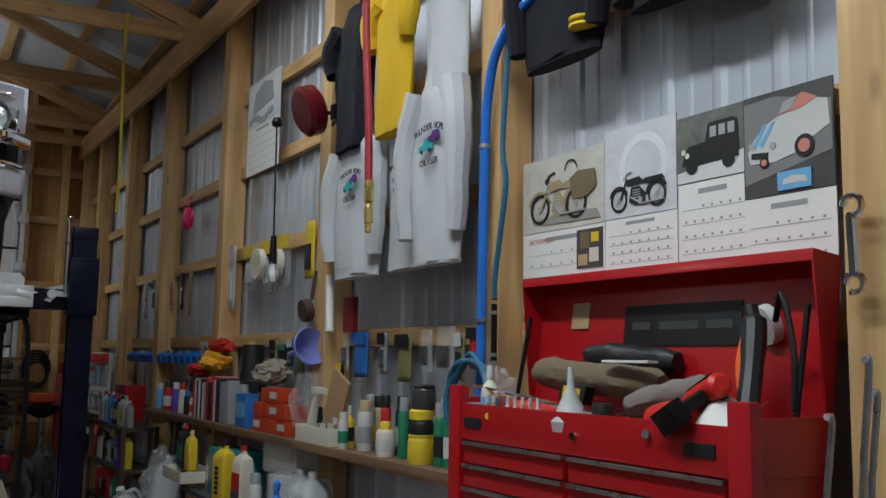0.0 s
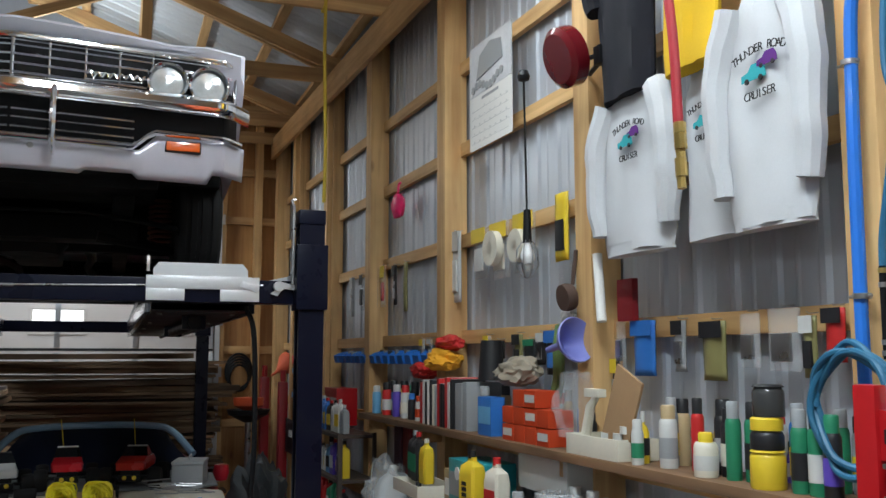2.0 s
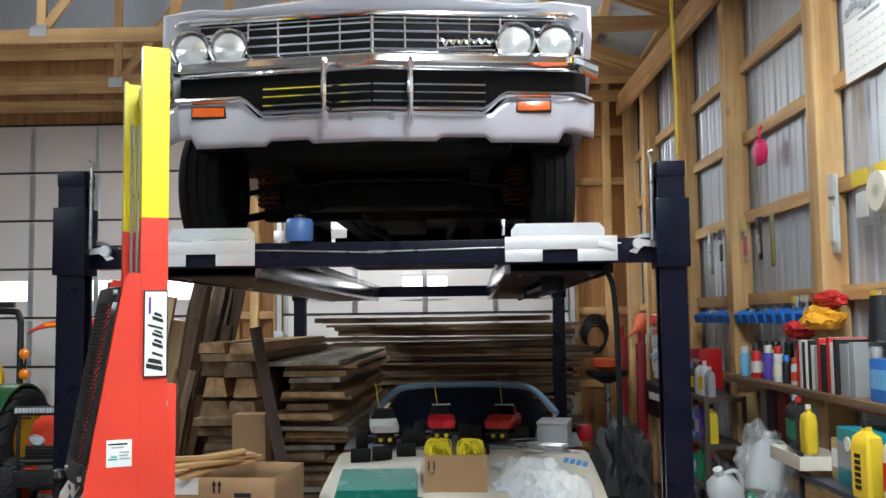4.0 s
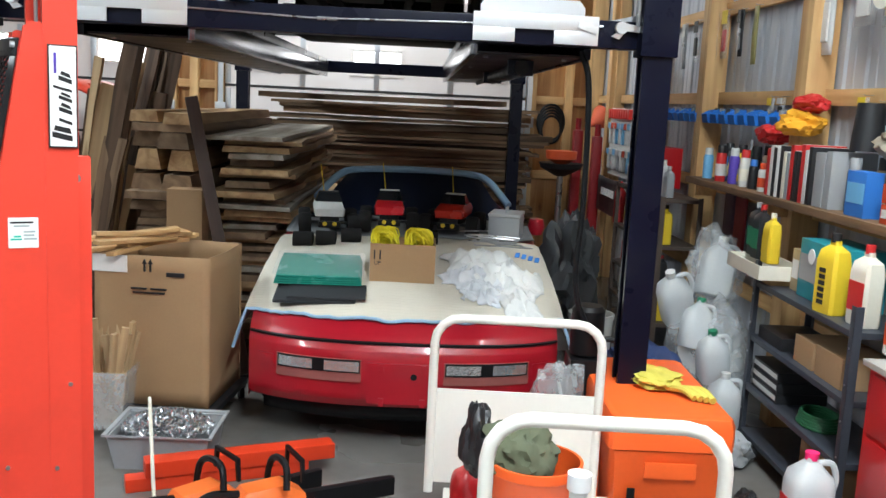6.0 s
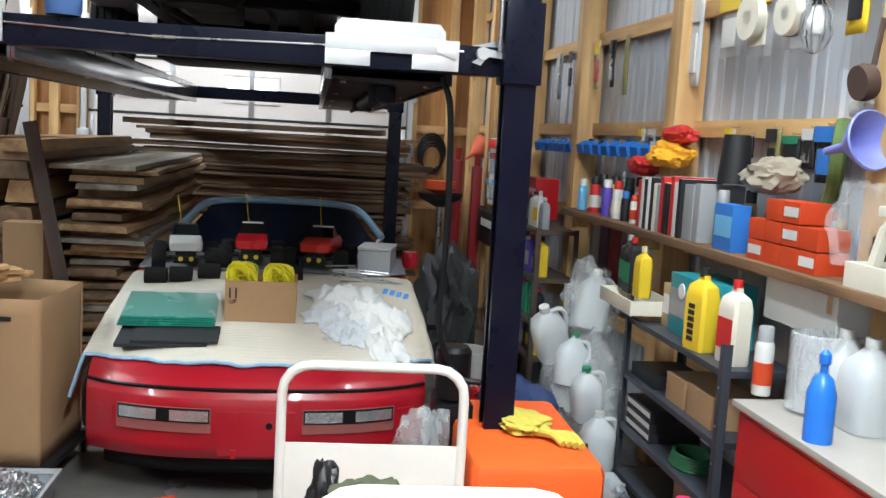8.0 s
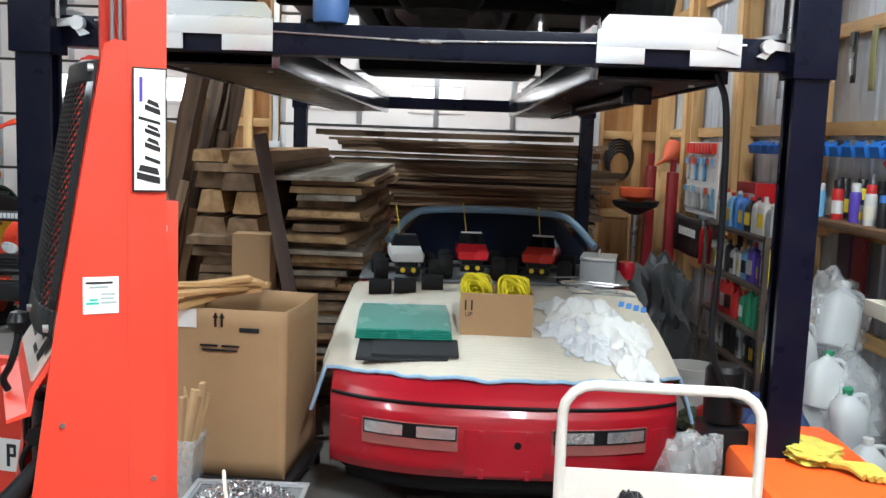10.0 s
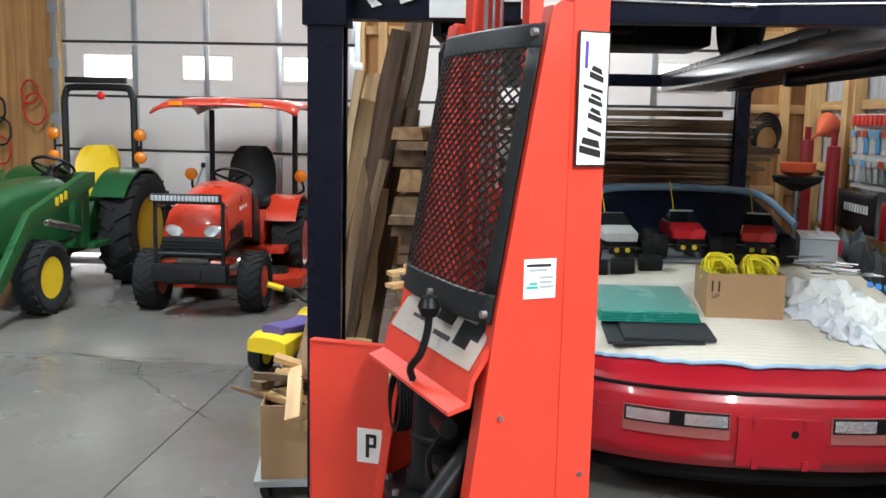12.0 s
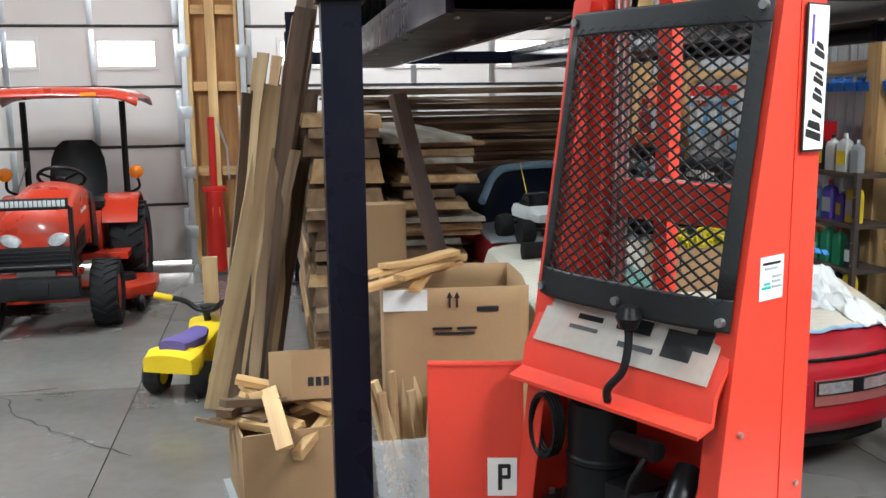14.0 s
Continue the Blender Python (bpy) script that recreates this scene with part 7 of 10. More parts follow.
lathe(bm, [(0.015, 0.1), (0.02, 0.08), (0.032, 0.05), (0.034, 0.03), (0.02, 0.005), (0, 0)], (2.76, 5.1, 2.12))
part("bulb", bm, WHITE_P, wl)
for k in range(8):
    a = k * math.pi / 4
    bm = B()
    tube(bm, [(2.76 + q * math.cos(a), 5.1 + q * math.sin(a), z) for q, z in ((0.02, 2.23), (0.05, 2.19), (0.055, 2.12), (0.03, 2.07), (0.005, 2.06))], 0.0025, 5)
    part("cage_wire", bm, STEEL, wl)

# packs hung on the girts
def pack(y, z, w, h, mat, label, card=None, x=3.1, d=0.03, name="hanging_pack", tilt=0, cat="packet", inner=None):
    t = thing(name, label, cat, "packets hung on the girts", WALL_M @ pose(x, y, z, tilt))
    bm = B()
    v = grid(bm, 6, 8, lambda a, b: (-d / 2 * math.sin(math.pi * a) * (0.4 + 0.6 * math.sin(math.pi * b)) + 0.004 * noise.noise(Vector((a * 5, b * 5, y))), w * (a - 0.5), -h * b))
    p = part("pouch", bm, mat, t)
    solidify(p, 0.008)
    if card:
        bm = B()
        box(bm, (-d / 2 - 0.006, -w / 2, -h * 0.28), (-d / 2 - 0.003, w / 2, 0))
        part("header_card", bm, card, t)
    if inner:
        bm = B()
        box(bm, (-d / 2 - 0.004, -w * 0.3, -h * 0.85), (-d / 2 + 0.01, w * 0.3, -h * 0.4), 0.006)
        part("contents", bm, inner, t)
    bm = B()
    tube(bm, [(0.05, 0, 0.012), (0.0, 0, 0.008), (-0.01, 0, 0.014)], 0.002, 5)
    part("hook", bm, STEEL, t)
    return t


OLIVE = plain("olive_film", (0.22, 0.2, 0.08), 0.35)
for args in ((4.88, 1.86, 0.07, 0.2, CLEAR, "clear packet of bits hung on a girt", None), (4.7, 1.86, 0.15, 0.23, C_BLUE, "blue carded tool packet hung on a girt", C_BLUE), (4.24, 1.84, 0.13, 0.22, OLIVE, "olive film packet hung on a girt", C_BLK),
             (4.04, 1.86, 0.1, 0.19, CLEAR, "clear packet of fasteners hung on a girt", None), (3.87, 1.87, 0.15, 0.21, CLEAR, "clear bag of screws with a white tag", None), (3.64, 1.86, 0.08, 0.17, C_RED, "red and black carded packet hung on a girt", C_BLK)):
    pack(*args, inner=STEEL if args[4] is CLEAR else None)
for y, z, w, h, mt, cd, inn in ((6.4, 2.47, 0.2, 0.3, CLEAR, C_YEL, C_WHT), (6.12, 2.47, 0.22, 0.32, CLEAR, C_YEL, C_CRM), (5.8, 2.48, 0.24, 0.32, CLEAR, C_YEL, C_GREY), (5.4, 2.52, 0.13, 0.34, C_YEL, None, C_BLK), (7.0, 2.46, 0.08, 0.28, C_BLK, C_RED, None), (6.8, 2.5, 0.16, 0.45, MILKY, C_WHT, C_WHT), (7.78, 2.4, 0.07, 0.36, OLIVE, None, None),
                                (8.3, 2.42, 0.1, 0.32, CLEAR, C_YEL, C_RED), (8.5, 2.42, 0.1, 0.32, CLEAR, None, C_GREY), (8.75, 2.42, 0.06, 0.34, C_YEL, None, None), (5.5, 1.84, 0.14, 0.22, C_BLK, C_BLUE, C_BLUE), (5.75, 1.8, 0.12, 0.12, C_BLK, C_GRN, None), (6.15, 1.8, 0.12, 0.1, C_BLK, C_GRN, None)):
    pack(y, z, w, h, mt, "carded workshop packet hung on a wall girt", cd, inner=inn)
for y, z, r in ((6.12, 2.32, 0.1), (5.8, 2.3, 0.09)):
    bm = B()
    lathe(bm, [(r * 0.35, -0.02), (r, -0.02), (r, 0.02), (r * 0.35, 0.02), (r * 0.35, -0.02)], n=26, m=Matrix.Translation((3.05, y, z)) @ pose(0, 0, 0, 0, 90, 0))
    wsolo("joint_tape_roll", bm, C_CRM, "cream roll of joint tape in a hanging packet", "tape")
pk = sack("pink_hose_float", (3.08, 7.9, 2.84), 0.04, 0.11, 0.1, PINK, "bright pink plastic coil hung on a girt", "coil", seed=31, crush=0.15)
bm = B()
tube(bm, smooth_path([(3.08, 7.9, 2.94), (3.09, 7.92, 3.0), (3.1, 7.9, 3.02)], 4), 0.01, 6)
part("hanger", bm, PINK, pk)
# paper roll, red book, brush, whisk and funnel
bm = B()
cyl(bm, (3.02, 4.93, 2.16), (3.0, 4.87, 1.86), 0.022, 12)
wsolo("paper_tube", bm, PAPER, "white paper tube hanging beside the post", "tube")
carton("red_booklet", (3.06, 4.72, 1.86), (3.09, 4.84, 2.04), plain("dark_red_cover", (0.2, 0.01, 0.015)), "dark red booklet hung on the wall", "book")
bm = B()
lathe(bm, [(0.0, 0), (0.014, 0.0), (0.018, 0.09), (0.1, 0.2), (0.105, 0.215), (0.1, 0.22), (0.016, 0.1)], n=24, m=Matrix.Translation((2.93, 5.24, 1.74)) @ pose(0, 0, 0, 78, 0, 10))
wsolo("funnel", bm, LILAC, "lilac plastic funnel hung on the post", "funnel")
bm = B()
lathe(bm, [(0, -0.025), (0.06, -0.025), (0.065, 0), (0.06, 0.025), (0, 0.025)], n=22, m=Matrix.Translation((2.97, 5.12, 1.98)) @ pose(0, 0, 0, 0, 80, 0))
tube(bm, [(3.0, 5.12, 2.04), (3.02, 5.12, 2.2)], 0.01, 6)
wsolo("rubber_plunger_disc", bm, plain("brown_rubber", (0.07, 0.04, 0.03), 0.8), "brown rubber disc hung on the post", "disc")
bm = B()
tube(bm, smooth_path([(3.06, 5.35, 1.85), (3.02, 5.3, 1.75), (3.05, 5.36, 1.6), (3.05, 5.4, 1.52)], 5), [0.03] * 16, 8)
wsolo("green_brush", bm, plain("moss_green", (0.1, 0.16, 0.05), 0.8), "moss green brush hung below the girt", "brush")
sack("face_mask", (3.05, 5.2, 1.9), 0.05, 0.07, 0.06, C_WHT, "white dust mask hung on the girt", "mask", seed=41)
bm = B()
cyl(bm, (3.03, 6.1, SHELF_Z + 0.28), (3.03, 6.1, SHELF_Z + 0.5), 0.075, 18, 0.06)
wsolo("black_lantern", bm, C_BLK, "black lantern standing on the binders", "lantern")
carton("towel_box", (2.9, 5.02, 1.09), (3.06, 5.5, 1.258), C_WHT, "white boxed towel dispenser fixed under the plank shelf", "dispenser")
carton("wall_sheet", (3.1, 7.86, 0.78), (3.125, 8.02, 1.2), plain("plum_sheet", (0.09, 0.05, 0.08), 0.6), "plum-grey folded sheet hung on the wall below the shelf", "sheet")
carton("wall_sheet", (3.1, 7.66, 0.86), (3.12, 7.82, 1.2), plain("dark_red_sheet", (0.25, 0.02, 0.03), 0.5), "dark red sheet hung on the wall below the shelf", "sheet")
for i, (y, z, w, h) in enumerate(((8.02, 2.4, 0.06, 0.3), (7.25, 1.83, 0.07, 0.12), (7.4, 1.83, 0.06, 0.16), (5.9, 1.83, 0.09, 0.2), (5.62, 1.83, 0.08, 0.16), (6.3, 1.83, 0.07, 0.14), (4.45, 1.85, 0.07, 0.2), (3.75, 1.84, 0.06, 0.2), (4.92, 1.7, 0.05, 0.22), (8.9, 2.4, 0.09, 0.3), (9.2, 2.4, 0.07, 0.34))):
    pack(y, z, w, h, (C_BLK, CLEAR, C_GREY, OLIVE)[i % 4], "dark carded oddment hung on a wall girt", (C_BLK, C_WHT, C_YEL)[i % 3], inner=(STEEL, C_BLK)[i % 2])
# blue bins on a rail
for y in [9.45 - 0.14 * i for i in range(7)] + [8.35 - 0.17 * i for i in range(8)]:
    t = wthing("parts_bin", "small blue plastic parts bin hung on a rail", "bin", "blue bins")
    bm = B()
    w = 0.055
    prism(bm, [(3.13, 1.66), (3.03, 1.66), (3.015, 1.72), (3.022, 1.72), (3.037, 1.668), (3.12, 1.668), (3.12, 1.76), (3.13, 1.76)], y - w, y + w, "y")
    for s in (-1, 1):
        prism(bm, [(3.13, 1.66), (3.03, 1.66), (3.015, 1.72), (3.06, 1.745), (3.13, 1.76)], y + s * w - 0.002, y + s * w + 0.002, "y")
    part("tub", bm, BIN_BLUE, t)
    bm = B()
    for q in range(4):
        cbox(bm, (3.06 + random.uniform(0, 0.05), y + random.uniform(-0.035, 0.035), 1.72), (0.025, 0.025, random.uniform(0.02, 0.09)), 0.002)
    part("contents", bm, random.choice((C_GREY, C_BLK, STEEL)), t)
# big chrome wrench on the near post
bm = B()
tube(bm, [(2.98, 1.8, 1.95), (2.98, 1.805, 2.09)], 0.012, 8)
for z, r in ((1.925, 0.024), (2.115, 0.026)):
    tube(bm, [(2.98, 1.8 + r * math.cos(a), z + r * math.sin(a)) for a in [i * 0.52 for i in range(11)]], 0.009, 6)
wsolo("chrome_wrench", bm, CHROME, "large chrome spanner hung on the post", "wrench")

WALL_TRUE = WALL_M
WALL_M = WALL_M @ Matrix.Translation((0.09, 0.09, 0))
# red tool chest with raised lid, heaped with tools
PLATE_INK = plain("worn_plate_print", (0.05, 0.05, 0.05), 0.4)


def tool_chest():
    t = wthing("tool_chest", "red steel tool chest with raised lid and drawers", "tool chest")
    y0, y1, x0, x1, zt = 1.82, 3.05, 2.61, 2.94, 1.58
    bm = B()
    box(bm, (x0 + 0.02, y0 + 0.01, 0.15), (x1, y1 - 0.01, zt - 0.1), 0.004)
    part("cabinet", bm, RED_TOOL, t)
    bm = B()
    for lo, hi in (((x0, y0, zt - 0.12), (x0 + 0.012, y1, zt)), ((x0, y0, zt - 0.12), (x1, y0 + 0.012, zt + 0.02)), ((x0, y1 - 0.012, zt - 0.12), (x1, y1, zt + 0.02)), ((x1 - 0.012, y0, zt - 0.12), (x1, y1, zt))):
        box(bm, lo, hi, 0.002)
    box(bm, (x0 + 0.012, y0 + 0.012, zt - 0.1), (x1 - 0.012, y1 - 0.012, zt - 0.09))
    part("till_tray", bm, RED_TOOL, t)
    for yc in (y0, y1):
        bm = B()
        box(bm, (x0 - 0.012, yc - 0.035, 0.12), (x0 + 0.03, yc + 0.035, zt + 0.06), 0.01)
        part("corner_post", bm, RED_TOOL, t)
    ym = y0 + 0.52 * (y1 - y0)
    for z in (1.385, 1.31, 1.235, 1.16, 1.06, 0.94, 0.8, 0.62, 0.4):
        for a, b in ((y0 + 0.05, ym - 0.012), (ym + 0.012, y1 - 0.05)):
            bm = B()
            box(bm, (x0 - 0.002, a, z), (x0 + 0.02, b, z + 0.066), 0.003)
            d = part("drawer", bm, RED_TOOL, t)
            bm = B()
            box(bm, (x0 - 0.014, a, z + 0.058), (x0 + 0.0, b, z + 0.07), 0.003)
            part("pull", bm, STEEL, d, "bright drawer pull edge")
    bm = B()
    cyl(bm, (x0 - 0.012, 2.42, 1.515), (x0 + 0.002, 2.42, 1.515), 0.012, 12)
    part("lock", bm, CHROME, t)
    for a in (2.95, 1.95):
        bm = B()
        box(bm, (x0 - 0.004, a - 0.05, 1.5), (x0 + 0.001, a + 0.05, 1.535), 0.002)
        part("badge", bm, C_BLK, t)
    # lid
    lm = Matrix.Translation((x1 + 0.005, 0, zt + 0.0)) @ pose(0, 0, 0, 0, 7, 0)
    bm = B()
    box(bm, (-0.006, y0, 0), (0.0, y1, 0.43), 0.001, lm)
    box(bm, (-0.11, y0, 0.425), (0.0, y1, 0.432), 0.002, lm)
    box(bm, (-0.112, y0, 0.4), (-0.106, y1, 0.432), 0.002, lm)
    for yy in (y0, y1 - 0.005):
        prism(bm, [(0, 0.02), (-0.03, 0.02), (-0.11, 0.4), (-0.11, 0.43), (0, 0.43)], yy, yy + 0.005, "y", 0.0, lm)
    lid = part("lid", bm, RED_TOOL, t)
    bm = B()
    box(bm, (-0.012, 2.12, 0.2), (-0.0065, 2.6, 0.33), 0.002, lm)
    part("black_plate", bm, C_BLK, lid, "black name plate in the lid")
    for k, (yy, w) in enumerate(((2.2, 0.1), (2.36, 0.16), (2.52, 0.08))):
        bm = B()
        box(bm, (-0.014, yy - w / 2, 0.25), (-0.0125, yy + w / 2, 0.275), 0, lm)
        part("plate_mark", bm, PLATE_INK, lid)
    bm = B()
    box(bm, (-0.012, 2.78, 0.26), (-0.0065, 2.87, 0.35), 0.001, lm)
    part("sticker", bm, C_TAN, lid)
    for yy in (y0 + 0.03, y1 - 0.03):
        bm = B()
        tube(bm, [(x0 + 0.22, yy, zt - 0.04), (x1 - 0.04, yy, zt + 0.3)], 0.008, 8)
        part("gas_strut", bm, BLACK, t)
    return t


tool_chest()
for i, (y, x, r, h, b, c) in enumerate(((2.98, 2.7, 0.033, 0.17, C_CRM, C_WHT), (2.94, 2.66, 0.014, 0.07, C_TAN, C_WHT), (2.9, 2.66, 0.014, 0.07, C_TAN, C_WHT), (2.82, 2.66, 0.014, 0.07, C_WHT, C_WHT), (2.78, 2.66, 0.014, 0.07, C_WHT, C_WHT), (2.74, 2.66, 0.014, 0.07, C_TAN, C_WHT), (2.7, 2.66, 0.014, 0.07, C_TAN, C_WHT), (2.66, 2.66, 0.014, 0.07, C_WHT, C_WHT))):
    can(x, y, 1.5, r, h + 0.04, b, c, label="small dropper bottle on the tool chest" if i else "cream glue bottle with a blue label on the chest", neck=True, name="dropper_bottle", cat="bottle", band=C_SKY if i == 0 else None)
bm = B()
lathe(bm, [(0.055, 0), (0.06, 0.03), (0.055, 0.035), (0.012, 0.13), (0.008, 0.19), (0.004, 0.19), (0.009, 0.125), (0.05, 0.03)], (2.66, 2.5, 1.52), 20)
wsolo("clear_funnel", bm, MILKY, "milky plastic funnel upside down on the chest", "funnel")
random.seed(77)
def cordless_drill(m, body, label):
    """A pistol drill: motor barrel, chuck, grip and battery."""
    t = thing("cordless_drill", label, "drill", m=m)
    bm = B()
    loft(bm, [[(x, 0.034 * k * math.cos(a), 0.036 * k * math.sin(a)) for a in [i * math.pi / 8 for i in range(16)]] for x, k in ((-0.11, 0.6), (-0.1, 0.95), (-0.02, 1.05), (0.05, 1.0), (0.07, 0.75))])
    part("motor_housing", bm, body, t)
    bm = B()
    lathe(bm, [(0, 0), (0.024, 0), (0.026, 0.03), (0.018, 0.05), (0.006, 0.055), (0, 0.055)], n=16, m=Matrix.Translation((0.07, 0, 0)) @ pose(0, 0, 0, 0, 90, 0))
    part("chuck", bm, BLACK, t)
    bm = B()
    loft(bm, [[(-0.05 + dx + a * 0.026, b * 0.018, z) for a, b in ((-1, -0.6), (-0.5, -1), (0.5, -1), (1, -0.6), (1, 0.6), (0.5, 1), (-0.5, 1), (-1, 0.6))] for z, dx in ((-0.025, 0.0), (-0.08, -0.008), (-0.13, -0.02))])
    part("grip", bm, BLACK, t)
    bm = B()
    box(bm, (-0.12, -0.032, -0.175), (-0.02, 0.032, -0.128), 0.008)
    part("battery", bm, BLACK, t)
    bm = B()
    box(bm, (-0.085, -0.037, -0.012), (0.03, 0.037, 0.012), 0.004)
    part("name_strip", bm, BLACK, t)
    return t


DRILL_RED = plain("drill_red", (0.6, 0.02, 0.015), 0.35)
cordless_drill(WALL_M @ pose(2.74, 2.06, 1.64, 60, 20, 70), DRILL_RED, "red and black cordless drill lying on the heap")
bm = B()
tube(bm, smooth_path([(2.75, 2.24, 1.57), (2.73, 2.16, 1.58), (2.72, 2.06, 1.6)], 4), [0.04, 0.042, 0.044, 0.046, 0.046, 0.044, 0.042, 0.04, 0.034], 12)
wsolo("red_sander", bm, DRILL_RED, "rounded red power tool lying in the chest", "power tool")
bm = B()
tube(bm, smooth_path([(2.82, 1.98, 1.66), (2.84, 2.0, 1.73), (2.86, 2.0, 1.79)], 3), 0.028, 10)
wsolo("orange_grip", bm, plain("grip_orange", (0.8, 0.14, 0.02), 0.5), "bright orange tool grip standing on the heap", "tool")
bm = B()
tube(bm, smooth_path([(2.74, 1.92, 1.58), (2.8, 1.95, 1.7), (2.85, 1.98, 1.82), (2.86, 2.0, 1.88)], 4), [0.03] * 6 + [0.034] * 4 + [0.02] * 3, 10)
wsolo("black_grip_tool", bm, C_BLK, "black handled tool standing in the chest", "tool")
hose("power_lead", [(2.86, 1.92, 1.84), (2.8, 1.85, 1.9), (2.75, 1.78, 1.75), (2.72, 1.76, 1.62)], 0.008, BLACK, "black cord looped over the chest")
def soft_roll(name, p, q, r, mat, label, cat, seed):
    """A rolled or stuffed cloth: a wrinkled sausage with flattened ends."""
    bm = B()
    p, q = Vector(p), Vector(q)
    n = 18
    secs = []
    d = (q - p).normalized()
    u = d.orthogonal().normalized()
    w = d.cross(u)
    for i in range(n + 1):
        f = i / n
        k = (1 - abs(2 * f - 1) ** 9) * 0.3 + 0.7
        c = p.lerp(q, f) + Vector((0, 0, 0.012 * noise.noise(Vector((f * 5, seed, 1)))))
        secs.append([c + (u * math.cos(a) + w * math.sin(a)) * (r * k * (1 + 0.16 * noise.noise(Vector((math.cos(a) * 2, math.sin(a) * 2, f * 9 + seed))))) for a in [j * math.pi / 10 for j in range(20)]])
    loft(bm, secs)
    return wsolo(name, bm, mat, label, cat)


soft_roll("canvas_roll", (2.82, 2.86, 1.69), (2.87, 2.33, 1.655), 0.052, plain("khaki_canvas", (0.16, 0.12, 0.075), 0.9), "rolled khaki canvas tool bag lying in the chest", "bag", 61)
soft_roll("black_case", (2.9, 2.7, 1.75), (2.92, 2.32, 1.73), 0.04, C_BLK, "black zip case on the heap of tools", "case", 69)
soft_roll("grease_rag", (2.8, 2.4, 1.6), (2.84, 2.08, 1.67), 0.04, plain("grey_brown_rag", (0.2, 0.17, 0.15), 0.95), "grey-brown shop rag in the chest", "rag", 65)
soft_roll("red_rag", (2.74, 2.92, 1.56), (2.76, 2.6, 1.56), 0.035, C_RED, "red shop rag lying at the chest front", "rag", 67)
bm = B()
box(bm, (2.78, 2.3, 1.725), (2.82, 2.5, 1.733), 0.001)
wsolo("white_slip", bm, PAPER, "white paper slip on the canvas roll", "paper")
bm = B()
box(bm, (-0.03, -0.045, -0.03), (0.03, 0.045, 0.03), 0.008)
tp = solo("tape_measure", bm, C_BLK, "black and yellow tape measure on the heap", "tape measure", "", WALL_M @ pose(2.74, 2.57, 1.63, 10, 5, 20))
bm = B()
box(bm, (-0.034, -0.03, -0.018), (-0.029, 0.03, 0.016), 0.002)
part("yellow_label", bm, C_YEL, tp)
bm = B()
lathe(bm, [(0, 0), (0.028, 0), (0.03, 0.08), (0.026, 0.09), (0, 0.09)], (2.66, 2.36, 1.52), 16)
wsolo("black_socket_cup", bm, C_BLK, "black plastic cup on the chest front", "cup")
bm = B()
grid(bm, 8, 6, lambda u, v: (2.63 + 0.13 * v, 2.0 - 0.18 * u + 0.04 * v, 1.6 + 0.02 * math.sin(u * 7) + 0.03 * v - 0.05 * (1 - v) ** 3))
wsolo("folded_paper", bm, PAPER, "folded white instruction sheet on the chest", "paper")
bm = B()
tube(bm, [(2.68, 3.05, 1.64), (2.66, 2.2, 1.56)], 0.006, 8)
wsolo("long_extension", bm, CHROME, "long chrome extension bar across the chest", "socket bar")
bm = B()
box(bm, (2.62, 3.0, 1.52), (2.72, 3.08, 1.58), 0.01)
wsolo("socket_box", bm, C_GREY, "small grey parts case on the chest", "case")
bm = B()
lathe(bm, [(0.02, 0), (0.055, 0.0), (0.055, 0.03), (0.02, 0.03), (0.02, 0)], n=22, m=Matrix.Translation((2.93, 2.02, 1.83)) @ pose(0, 0, 0, 20, 70, 0))
wsolo("masking_tape", bm, C_WHT, "white roll of tape standing in the chest", "tape")
for i in range(26):
    y, x = random.uniform(1.9, 2.98), random.uniform(2.66, 2.88)
    bm = B()
    L = random.uniform(0.06, 0.18)
    tube(bm, [(-L / 2, 0, 0), (L * 0.1, 0, 0), (L * 0.12, 0, 0), (L / 2, 0, 0)], [0.012, 0.013, 0.005, 0.004], 8)
    solo("hand_tool", bm, random.choice((C_RED, C_BLK, STEEL, C_YEL, C_GREY, STEEL)), "small hand tool lying in the tool chest", "hand tool", "loose tools", WALL_M @ pose(x, y, 1.505 + random.uniform(0, 0.05) + 0.1 * (x - 2.66), random.uniform(-20, 20), random.uniform(-15, 15), random.uniform(0, 180)))
for x, y, h in ((2.62, 1.62, 0.5), (2.68, 1.57, 0.62), (2.75, 1.6, 0.55)):
    bm = B()
    tube(bm, smooth_path([(x, y, 1.1), (x + 0.01, y, 1.1 + h * 0.6), (x, y - 0.03, 1.1 + h), (x - 0.03, y - 0.04, 1.1 + h + 0.02)], 5), 0.008, 6)
    wsolo("pry_bar", bm, STEEL, "steel bar standing beside the chest", "bar")
WALL_M = WALL_TRUE

# ---------------------------------------------------------------- things on the floor, the rack and the hood
CART_W = material("cart_cream_enamel", (0.72, 0.7, 0.64), 0.4, var=0.06, bump=0.04, stain=(0.5, 0.46, 0.38), stain_amt=0.25)
COOLER = plain("cooler_orange", (0.85, 0.12, 0.02), 0.45)
RACK = material("slate_rack_steel", (0.055, 0.06, 0.075), 0.4, 0.3, var=0.15, bump=0.06)
SAW_ORANGE = plain("saw_orange", (0.8, 0.16, 0.03), 0.4)
GLOVE = plain("yellow_glove", (0.55, 0.47, 0.08), 0.9)
OLIVE_CLOTH = plain("olive_cloth", (0.09, 0.1, 0.06), 0.95)
YELLOW_ROPE = plain("yellow_rope", (0.8, 0.68, 0.03), 0.5)
TEAL_SHEET = plain("green_film_sheets", (0.02, 0.25, 0.19), 0.25)
